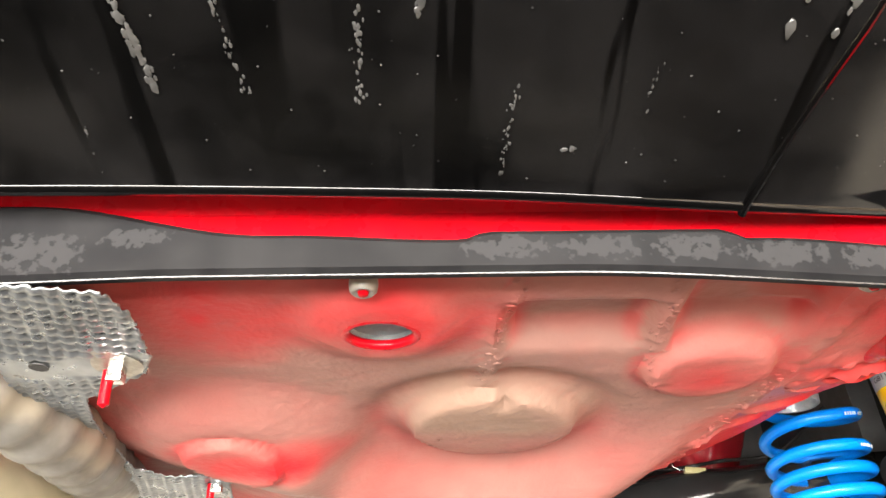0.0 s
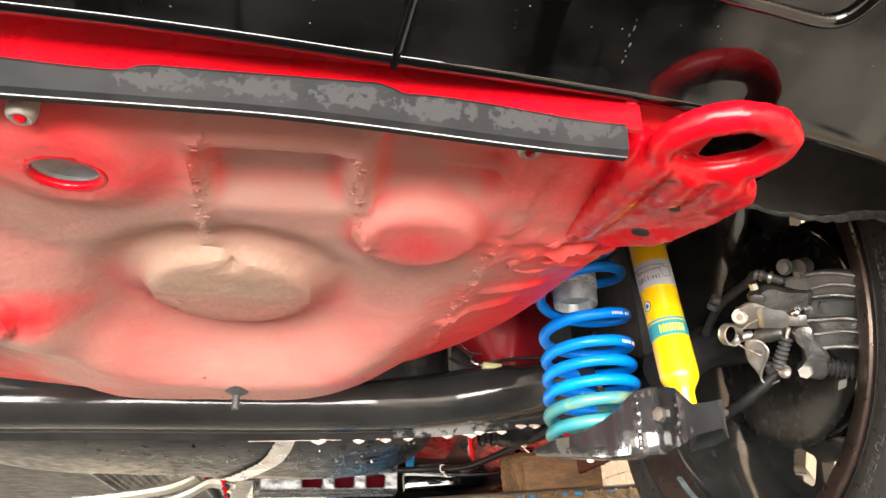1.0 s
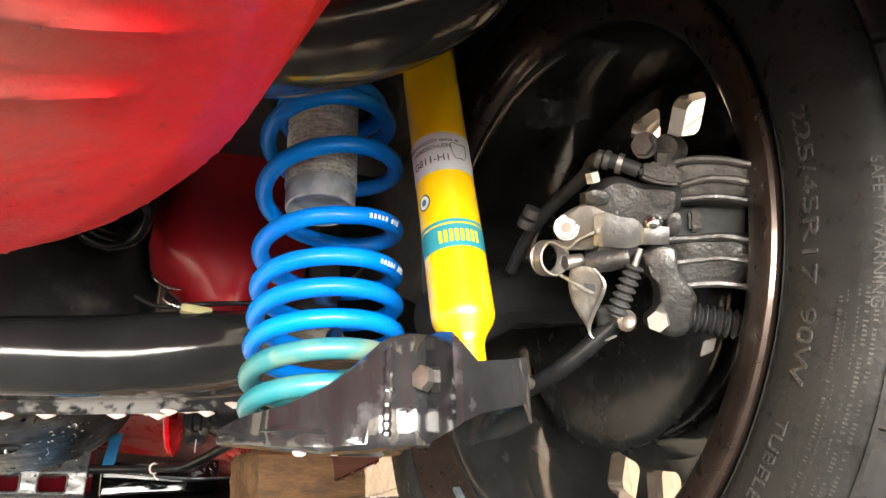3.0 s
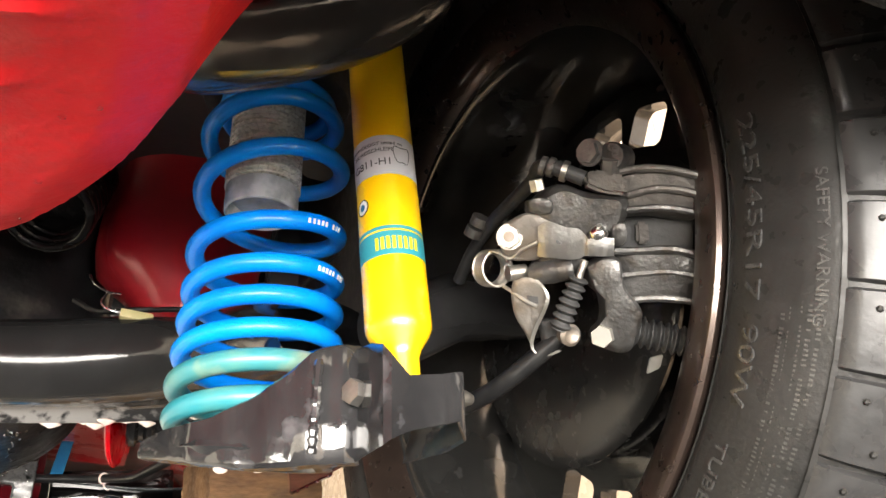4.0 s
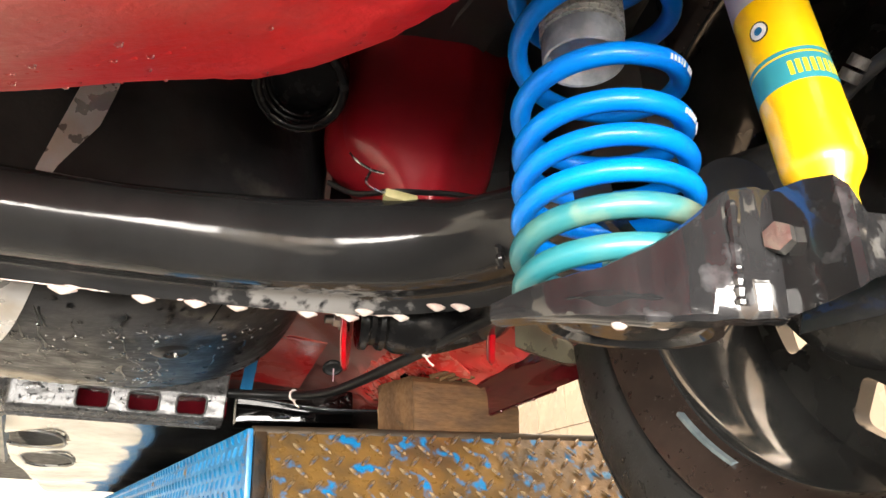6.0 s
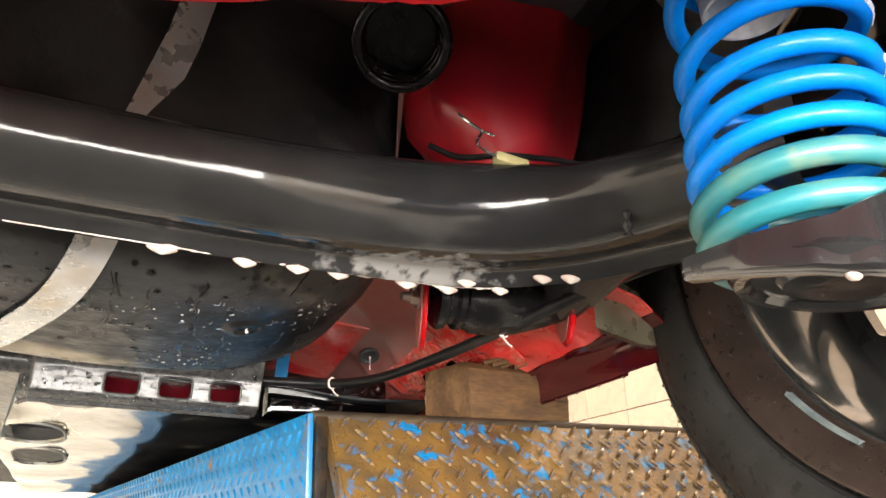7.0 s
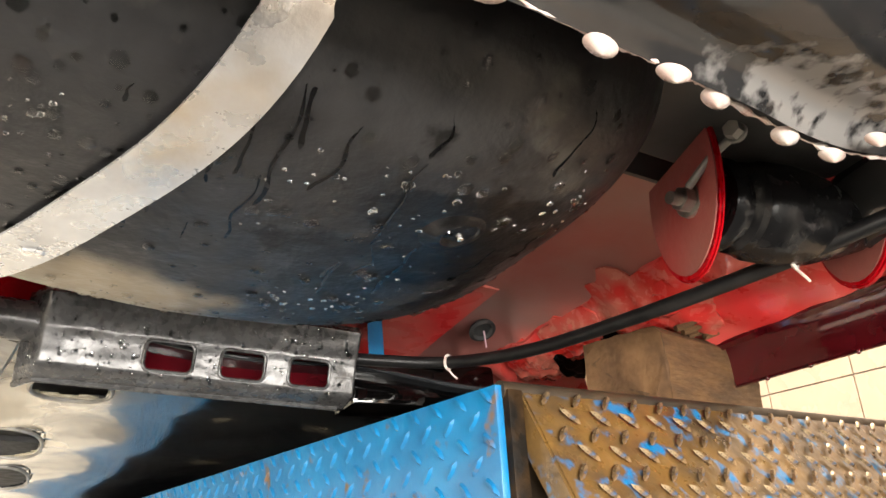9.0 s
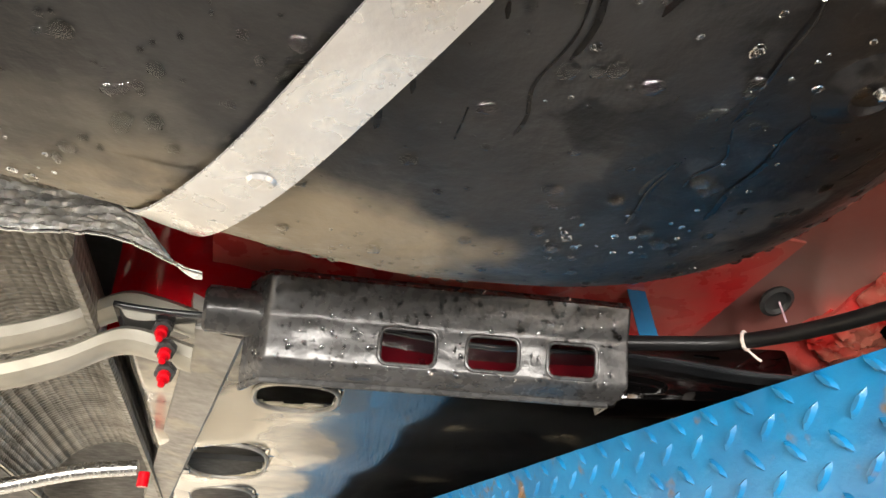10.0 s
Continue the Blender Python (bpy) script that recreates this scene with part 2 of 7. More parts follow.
def film_field(mt):
    """A thin grey film of dried dirt, cut by long clean runs where water went down."""
    nt = mt.node_tree
    nd, lk = nt.nodes, nt.links
    bs = nd["Principled BSDF"]
    clean, gloss = bs.inputs["Base Color"].links[0].from_socket, bs.inputs["Roughness"].links[0].from_socket
    co, mp, nz = nd.new("ShaderNodeTexCoord"), nd.new("ShaderNodeMapping"), nd.new("ShaderNodeTexNoise")
    mp.inputs["Scale"].default_value = (26 / SIZE, 2.2 / SIZE, 2.2 / SIZE)
    nz.inputs["Scale"].default_value, nz.inputs["Detail"].default_value, nz.inputs["Distortion"].default_value = 1.0, 3, 0.5
    fine, mu = nd.new("ShaderNodeTexNoise"), nd.new("ShaderNodeMath")
    fine.inputs["Scale"].default_value, fine.inputs["Detail"].default_value = 16 / SIZE, 8
    mu.operation = "MULTIPLY"
    rp, rf = nd.new("ShaderNodeValToRGB"), nd.new("ShaderNodeValToRGB")
    rp.color_ramp.elements[0].position, rp.color_ramp.elements[1].position = 0.40, 0.44
    rf.color_ramp.elements[0].position, rf.color_ramp.elements[1].position = 0.36, 0.66
    mc, mg = nd.new("ShaderNodeMixRGB"), nd.new("ShaderNodeMixRGB")
    mc.inputs[2].default_value, mg.inputs[2].default_value = (0.0095, 0.0092, 0.0095, 1), (0.14, 0.14, 0.14, 1)
    lk.new(co.outputs["Object"], mp.inputs["Vector"])
    lk.new(mp.outputs[0], nz.inputs["Vector"])
    lk.new(co.outputs["Object"], fine.inputs["Vector"])
    lk.new(nz.outputs["Fac"], rp.inputs["Fac"])
    lk.new(fine.outputs["Fac"], rf.inputs["Fac"])
    lk.new(rp.outputs["Color"], mu.inputs[0])
    lk.new(rf.outputs["Color"], mu.inputs[1])
    for mix, old, socket in ((mc, clean, "Base Color"), (mg, gloss, "Roughness")):
        lk.new(mu.outputs[0], mix.inputs[0])
        lk.new(old, mix.inputs[1])
        lk.new(mix.outputs[0], bs.inputs[socket])


film_field(BUMPER)
STRIP = surf("scuffed_black_plastic", (0.010, 0.010, 0.011), (0.016, 0.016, 0.017), 30, 0.5, 0.65, spec=0.1)
for cx, cz, rx, rz in ((0.05, 0.022, 0.06, 0.02), (0.10, 0.021, 0.06, 0.018), (0.15, 0.020, 0.06, 0.018), (0.20, 0.016, 0.06, 0.02), (0.25, 0.013, 0.06, 0.02), (0.29, 0.011, 0.05, 0.02), (-0.2, 0.022, 0.06, 0.03), (-0.15, 0.03, 0.05, 0.015)):
    stain_field(STRIP, (cx, 0.0, cz), (rx, 0.05, rz), (0.026, 0.026, 0.0275), 170, (0.31, 0.35))
# Body red made darker: the shade on the mount is in this colour.
RED_SHADED = surf("shaded_red_paint", (0.33, 0.008, 0.018), (0.24, 0.008, 0.014), 7, 0.3, 0.5, coat=0.3, coat_rough=0.15, bump=0.2, bump_scale=60)
BLACK_PLASTIC = surf("dusty_black_plastic", (0.05, 0.05, 0.05), (0.075, 0.073, 0.07), 25, 0.3, 0.48, bump=0.15, bump_scale=400)
AXLE = surf("wet_black_axle_paint", (0.02, 0.02, 0.0205), (0.032, 0.032, 0.0325), 12, 0.1, 0.25, bump=0.15, bump_scale=40)
BEAM = surf("wet_black_beam_paint", (0.016, 0.016, 0.0165), (0.024, 0.024, 0.0245), 12, 0.08, 0.18, coat=0.25, coat_rough=0.05, bump=0.3, bump_scale=22, spec=0.2)
# The grey spots put reflections of the surroundings into the arm's colour.
ARM = surf("wet_black_arm_paint", (0.014, 0.014, 0.015), (0.024, 0.024, 0.025), 12, 0.05, 0.14, coat=0.5, coat_rough=0.04, bump=0.5, bump_scale=24, spots=((0.06, 0.06, 0.064), 40, 0.0))
PLATE_BLACK = surf("glossy_black_plate_paint", (0.012, 0.012, 0.012), (0.02, 0.0195, 0.019), 14, 0.14, 0.3, bump=0.2, bump_scale=40, spec=0.32)
RUBBER = surf("black_rubber", (0.018, 0.018, 0.018), (0.03, 0.03, 0.03), 40, 0.5, 0.7, bump=0.15, bump_scale=300)
RAIL = surf("dark_waxed_sheet", (0.05, 0.049, 0.047), (0.08, 0.077, 0.073), 14, 0.4, 0.6, bump=0.3, bump_scale=50, spec=0.25)
TYRE = surf("wet_tyre_rubber", (0.017, 0.017, 0.0165), (0.025, 0.0245, 0.024), 18, 0.25, 0.48, bump=0.2, bump_scale=260, spec=0.22)
TREAD = surf("wet_tread_rubber", (0.02, 0.02, 0.0205), (0.03, 0.03, 0.0305), 14, 0.2, 0.4, bump=0.25, bump_scale=60, spec=0.36)
# Lettering paler than the tyre: its highlights are put into the colour.
TYRE_PRINT = surf("highlit_raised_rubber", (0.05, 0.049, 0.048), (0.03, 0.0295, 0.029), 60, 0.2, 0.4)
WEIGHT = surf("blue_grey_zinc", (0.2, 0.25, 0.27), (0.13, 0.17, 0.19), 50, 0.35, 0.5, metal=0.4)
RIM = surf("dark_bronze_rim", (0.085, 0.06, 0.05), (0.06, 0.044, 0.037), 20, 0.26, 0.4, metal=0.7, coat=0.5, coat_rough=0.08, spots=((0.2, 0.18, 0.16), 120, -0.16))
BARREL = surf("black_wheel_barrel", (0.02, 0.02, 0.0195), (0.032, 0.032, 0.031), 14, 0.1, 0.25, coat=0.6, coat_rough=0.08, spec=0.35, bump=0.2, bump_scale=18, spots=((0.07, 0.07, 0.07), 24, -0.12))
CAST = surf("cast_aluminium", (0.18, 0.178, 0.175), (0.10, 0.098, 0.096), 35, 0.35, 0.55, metal=0.85, bump=0.35, bump_scale=350, spots=((0.1, 0.09, 0.08), 60, 0.2))
ZINC = surf("zinc_plated_steel", (0.5, 0.49, 0.46), (0.38, 0.36, 0.32), 60, 0.28, 0.45, metal=0.95, bump=0.2, bump_scale=500)
BRIGHT = surf("bright_steel", (0.75, 0.75, 0.74), (0.6, 0.6, 0.59), 50, 0.15, 0.3, metal=1.0)
BLUE = surf("blue_spring_coating", (0.0, 0.23, 0.82), (0.0, 0.19, 0.74), 20, 0.34, 0.46, coat=0.35, coat_rough=0.07, bump=0.06, bump_scale=260, spec=0.15)
TEAL = surf("teal_spring_sleeve", (0.02, 0.19, 0.23), (0.07, 0.22, 0.2), 22, 0.35, 0.5, coat=0.3, coat_rough=0.15, spots=((0.2, 0.27, 0.2), 20, 0.25))
YELLOW = surf("yellow_damper_paint", (0.9, 0.56, 0.003), (0.86, 0.5, 0.002), 10, 0.3, 0.4, coat=0.6, coat_rough=0.1, bump=0.05, bump_scale=80)
BAND = surf("turquoise_band", (0.03, 0.27, 0.33), (0.028, 0.25, 0.31), 20, 0.35, 0.45)
SILVER = surf("silver_label", (0.5, 0.51, 0.54), (0.45, 0.46, 0.49), 30, 0.35, 0.5)
INK = surf("black_ink", (0.02, 0.02, 0.025), (0.03, 0.03, 0.03), 30, 0.5)
YINK = surf("yellow_lettering", (0.85, 0.65, 0.02), (0.8, 0.6, 0.02), 30, 0.4)
WINK = surf("pale_print", (0.6, 0.45, 0.5), (0.5, 0.3, 0.36), 30, 0.5)
CROSS = surf("wet_black_crossmember", (0.024, 0.024, 0.0245), (0.045, 0.045, 0.0455), 24, 0.2, 0.36, coat=0.2, coat_rough=0.12, bump=0.35, bump_scale=60, spec=0.3)
CUP = surf("dull_bare_metal", (0.5, 0.53, 0.54), (0.32, 0.35, 0.36), 60, 0.3, 0.5, metal=0.4, bump=0.3, bump_scale=200)
THREAD = surf("zinc_thread", (0.66, 0.67, 0.62), (0.5, 0.51, 0.46), 60, 0.22, 0.36, metal=0.3)
TANK = surf("black_tank_plastic", (0.011, 0.011, 0.012), (0.030, 0.030, 0.031), 11, 0.3, 0.5, bump=0.5, bump_scale=90, spec=0.24, spots=((0.085, 0.08, 0.07), 9, 0.05))
STRAP = surf("galvanised_strap", (0.72, 0.73, 0.74), (0.56, 0.56, 0.56), 14, 0.2, 0.42, metal=0.7, spots=((0.5, 0.42, 0.3), 6, 0.06), bump=0.15, bump_scale=200)
FOIL = surf("aluminium_heat_shield", (0.40, 0.43, 0.46), (0.27, 0.29, 0.31), 20, 0.25, 0.4, metal=0.85, spots=((0.22, 0.22, 0.22), 16, 0.08))
DULL = surf("dull_grey_steel", (0.3, 0.29, 0.27), (0.22, 0.21, 0.19), 20, 0.4, 0.6, metal=0.5, spots=((0.36, 0.33, 0.27), 18, 0.3))
CREAM = surf("cream_painted_silencer", (0.55, 0.5, 0.36), (0.45, 0.42, 0.3), 12, 0.35, 0.5, metal=0.3)
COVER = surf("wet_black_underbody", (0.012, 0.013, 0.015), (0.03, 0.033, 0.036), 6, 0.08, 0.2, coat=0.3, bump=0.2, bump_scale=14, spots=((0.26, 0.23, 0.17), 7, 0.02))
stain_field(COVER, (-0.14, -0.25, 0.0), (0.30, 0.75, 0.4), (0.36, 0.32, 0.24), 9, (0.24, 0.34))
BAY = surf("dusty_red_bay_paint", (0.74, 0.04, 0.04), (0.66, 0.24, 0.19), 7, 0.2, 0.4, coat=0.7, coat_rough=0.08, bump=0.6, bump_scale=45, mixpos=(0.4, 0.7))
LIFT_BLUE = surf("blue_lift_paint", (0.004, 0.14, 0.32), (0.005, 0.11, 0.26), 16, 0.3, 0.5, coat=0.3, spots=((0.12, 0.07, 0.03), 40, 0.02), bump=0.2, bump_scale=150)
LIFT_RUST = surf("rusty_chequer_plate", (0.17, 0.095, 0.026), (0.085, 0.055, 0.026), 24, 0.25, 0.45, metal=0.3, coat=0.6, coat_rough=0.15, bump=0.6, bump_scale=90, spots=((0.006, 0.17, 0.40), 46, 0.2))
POST_BLACK = surf("near_black_rust", (0.006, 0.005, 0.004), (0.03, 0.016, 0.006), 40, 0.4, 0.6, spec=0.1, bump=0.5, bump_scale=160)
WOOD = surf("weathered_wood", (0.12, 0.062, 0.022), (0.052, 0.026, 0.010), 9, 0.55, 0.8, bump=0.9, bump_scale=30, mixpos=(0.35, 0.65))
for link in [q for q in WOOD.node_tree.links if q.from_node.type == "TEX_COORD"]:
    grain = WOOD.node_tree.nodes.new("ShaderNodeMapping")
    grain.inputs["Rotation"].default_value = (0.0, 0.0, radians(14))
    grain.inputs["Scale"].default_value = (0.6, 7.0, 7.0)
    target = link.to_socket
    WOOD.node_tree.links.new(link.from_socket, grain.inputs["Vector"])
    WOOD.node_tree.links.new(grain.outputs["Vector"], target)
WOOD_END = surf("sawn_end_grain", (0.16, 0.085, 0.035), (0.08, 0.04, 0.016), 26, 0.6, 0.85, bump=0.8, bump_scale=160)
BAY_DUST = surf("dusty_pink_floor_paint", (0.40, 0.24, 0.21), (0.46, 0.12, 0.10), 5, 0.3, 0.45, coat=0.4, coat_rough=0.15, bump=0.15, bump_scale=90, mixpos=(0.35, 0.7))
# Body red made much darker, for the sill and the wall behind the slots.
MAROON = surf("darkened_body_red", (0.07, 0.003, 0.006), (0.05, 0.003, 0.005), 9, 0.08, 0.2, coat=0.5, coat_rough=0.05, bump=0.1, bump_scale=40)
SEALANT = surf("pink_torn_sealant", (0.70, 0.04, 0.035), (0.66, 0.20, 0.15), 22, 0.12, 0.35, coat=0.8, coat_rough=0.06, bump=0.8, bump_scale=60)
TILE = surf("beige_wall_tile", (0.40, 0.305, 0.22), (0.37, 0.28, 0.205), 3, 0.2, 0.35, random_shade=0.02)
GROUT = surf("grey_grout", (0.3, 0.25, 0.2), (0.25, 0.21, 0.17), 30, 0.8)
PLASTER = surf("off_white_plaster", (0.7, 0.66, 0.58), (0.64, 0.6, 0.52), 2, 0.8, 0.9)
CONCRETE = surf("worn_beige_floor", (0.48, 0.46, 0.425), (0.40, 0.38, 0.35), 2, 0.55, 0.75, spec=0.2, spots=((0.05, 0.045, 0.04), 1.2, 0.1))


def dark_floor_field(mt):
    """Darkens the unseen floor towards the door, uneven-edged, to dim bounce and bumper reflections."""
    nt = mt.node_tree
    nd, lk = nt.nodes, nt.links
    bs = nd["Principled BSDF"]
    pale_floor = bs.inputs["Base Color"].links[0].from_socket
    co, sp, nz, ad, rp, mx = nd.new("ShaderNodeTexCoord"), nd.new("ShaderNodeSeparateXYZ"), nd.new("ShaderNodeTexNoise"), nd.new("ShaderNodeMath"), nd.new("ShaderNodeMapRange"), nd.new("ShaderNodeMixRGB")
    nz.inputs["Scale"].default_value, nz.inputs["Detail"].default_value = 1.3, 6
    ad.operation = "MULTIPLY_ADD"
    ad.inputs[1].default_value = 1.4
    rp.inputs["From Min"].default_value, rp.inputs["From Max"].default_value = 1.62, 3.02
    # and stays pale along the tiled wall, to brighten the bounce there
    side, sm, big = nd.new("ShaderNodeMapRange"), nd.new("ShaderNodeMath"), nd.new("ShaderNodeMath")
    side.inputs["From Min"].default_value, side.inputs["From Max"].default_value = 1.18, 1.3
    sm.operation, sm.inputs[1].default_value, big.operation = "MULTIPLY_ADD", 0.55, "MAXIMUM"
    mx.inputs[1].default_value = (0.006, 0.0058, 0.0055, 1)
    lk.new(co.outputs["Object"], sp.inputs[0])
    lk.new(co.outputs["Object"], nz.inputs["Vector"])
    lk.new(nz.outputs["Fac"], ad.inputs[0])
    lk.new(sp.outputs["Y"], ad.inputs[2])
    lk.new(ad.outputs[0], rp.inputs["Value"])
    lk.new(nz.outputs["Fac"], sm.inputs[0])
    lk.new(sp.outputs["X"], sm.inputs[2])
    lk.new(sm.outputs[0], side.inputs["Value"])
    lk.new(rp.outputs[0], big.inputs[0])
    lk.new(side.outputs[0], big.inputs[1])
    lk.new(big.outputs[0], mx.inputs[0])
    lk.new(pale_floor, mx.inputs[2])
    lk.new(mx.outputs[0], bs.inputs["Base Color"])


dark_floor_field(CONCRETE)
CABLE = surf("black_cable", (0.007, 0.007, 0.0075), (0.012, 0.012, 0.012), 60, 0.3, 0.45, spec=0.2)
WHITE = surf("pale_drip", (0.62, 0.56, 0.52), (0.52, 0.38, 0.34), 90, 0.2, 0.32, coat=0.4)
TAPE = surf("blue_tape", (0.01, 0.13, 0.28), (0.01, 0.11, 0.25), 30, 0.4)
UNDERSEAL = surf("dark_grey_underseal", (0.055, 0.055, 0.057), (0.075, 0.075, 0.075), 8, 0.3, 0.5, bump=0.4, bump_scale=60)
FLOOR_DARK = surf("dull_dark_floor_coating", (0.042, 0.041, 0.04), (0.066, 0.063, 0.058), 8, 0.45, 0.65, bump=0.5, bump_scale=80, spec=0.2)
BLACK_MATT = surf("matt_black_liner", (0.04, 0.04, 0.04), (0.06, 0.06, 0.06), 20, 0.6, 0.8, bump=0.3, bump_scale=200)

# ---- the workshop ----
def room_box(name, centre, size, material, label, cat):
    bm = B()
    block(bm, centre, size)
    return solo(name, bm, material, label, cat, "structure", False, LEVEL)


TILE_CROSS = CAR_UNITS @ Vector((2.1, 2.728, 2.092))
WALL_X = TILE_CROSS.x
MID, WIDE = (WALL_X - 4.5) / 2, WALL_X + 4.5
room_box("floor", (MID, 1.5, -0.1), (WIDE + 0.4, 13.4, 0.2), CONCRETE, "worn beige workshop floor, coloured darker towards the door to dim reflections", "floor")
room_box("ceiling", (MID, 1.5, 4.1), (WIDE + 0.4, 13.4, 0.2), PLASTER, "off-white plaster workshop ceiling", "ceiling")
wall_east = room_box("wall_east", (WALL_X + 0.106, 1.5, 2.0), (0.2, 13.0, 4.0), GROUT, "beige tiled workshop wall with thin grey joints", "wall")
room_box("wall_west", (-4.6, 1.5, 2.0), (0.2, 13.0, 4.0), PLASTER, "off-white plaster wall", "wall")
room_box("wall_north", (MID, 8.1, 2.0), (WIDE + 0.4, 0.2, 4.0), PLASTER, "off-white plaster end wall", "wall")
room_box("wall_south_left", (-4.35, -5.1, 2.0), (0.3, 0.2, 4.0), PLASTER, "off-white wall beside the open door", "wall")
room_box("wall_south_top", ((WALL_X - 4.2) / 2, -5.1, 3.35), (WALL_X + 4.2, 0.2, 1.3), PLASTER, "off-white lintel over the open door", "wall")

# ---- bumper ----
LIP = spline([(-0.95, 0.62, 1.70), (-0.86, 0.45, 1.675), (-0.66, 0.36, 1.684), (-0.3, 0.34, 1.684), (0.0, 0.337, 1.677), (0.172, 0.344, 1.671), (0.27, 0.356, 1.673), (0.36, 0.3695, 1.6745), (0.446, 0.388, 1.675), (0.521, 0.410, 1.675), (0.58, 0.434, 1.675), (0.645, 0.465, 1.675), (0.74, 0.52, 1.68), (0.82, 0.59, 1.69)], 8)


def bumper():
    t = thing("rear_bumper", (0, 0.3, 1.66), "glossy black rear bumper with streaks of dried water", "bumper")
    rows = []
    for p, dy, dz in [(0, 0.004, 0.012), (0, 0.003, 0.002), (0, -0.002, 0.0), (0, -0.007, 0.002), (0, -0.014, 0.004), (0, -0.06, 0.0088), (0, -0.11, 0.0141), (0, -0.16, 0.0195), (0, -0.20, 0.028), (0, -0.235, 0.05), (0, -0.25, 0.09), (0, -0.255, 0.5)]:
        row = []
        for i, q in enumerate(LIP):
            d = (LIP[min(i + 1, len(LIP) - 1)] - LIP[max(i - 1, 0)]).normalized()
            out = Vector((d.y, -d.x, 0)).normalized()
            row.append(q + out * (-dy) + Vector((0, 0, dz)))
        rows.append(row)
    bm = B()
    sheet(bm, rows, 0.003, (0, 0.7, 0.7))
    part("bumper_skin", bm, BUMPER, t)
    bm = B()
    tube(bm, spline([(0.295, 0.274, 1.688), (0.338, 0.2835, 1.6865), (0.3754, 0.2905, 1.6865), (0.404, 0.2950, 1.686), (0.4163, 0.2905, 1.6865), (0.4225, 0.2755, 1.688), (0.425, 0.255, 1.690), (0.426, 0.22, 1.694)], 8), 0.0045, 10)
    part("trim_edge", bm, BLACK_GLOSS, t, "raised glossy trim edge")
    bm = B()
    tube(bm, [q + Vector((0, -0.003, 0.0035)) for q in LIP], 0.0042, 10)
    part("lip_bead", bm, BLACK_GLOSS, t, "rounded glossy lower edge")
    # seam to the corner piece
    bm = B()
    tube(bm, [Vector(q) for q in ((0.1735, 0.345, 1.6705), (0.1745, 0.338, 1.6725), (0.1801, 0.2953, 1.6795), (0.1855, 0.2559, 1.6835), (0.1899, 0.2305, 1.6865), (0.1935, 0.195, 1.691))], 0.0022, 8)
    part("seam", bm, BLACK_GLOSS, t, "dark joint to the corner piece")
    return t


bumper()


# ---- floor pan ----
def bell(d, w):
    return math.exp(-(d / w) ** 2)


def step(a, b, x):
    t = min(max((x - a) / (b - a), 0), 1)
    return t * t * (3 - 2 * t)


OUTLINE = spline([(-0.42, 0.36), (-0.42, 0.75), (-0.36, 0.90), (-0.25, 0.99), (-0.1, 1.02), (0.05, 1.025), (0.16, 1.025), (0.25, 1.015), (0.32, 0.965), (0.37, 0.89), (0.402, 0.80), (0.412, 0.68), (0.402, 0.57), (0.40, 0.50), (0.41, 0.36)], 10)
OUTLINE = [(p[0], p[1]) for p in [Vector((q[0], q[1], 0)) for q in OUTLINE]]


def outside(x, y):
    """Distance past the pan's outline (negative: inside)."""
    best, inside = 1e9, False
    n = len(OUTLINE)
    for i in range(n):
        (x1, y1), (x2, y2) = OUTLINE[i], OUTLINE[(i + 1) % n]
        dx, dy = x2 - x1, y2 - y1
        t = max(0, min(1, ((x - x1) * dx + (y - y1) * dy) / (dx * dx + dy * dy + 1e-12)))
        best = min(best, math.hypot(x - x1 - t * dx, y - y1 - t * dy))
        if (y1 > y) != (y2 > y) and x < (x2 - x1) * (y - y1) / (y2 - y1) + x1:
            inside = not inside
    return -best if inside else best


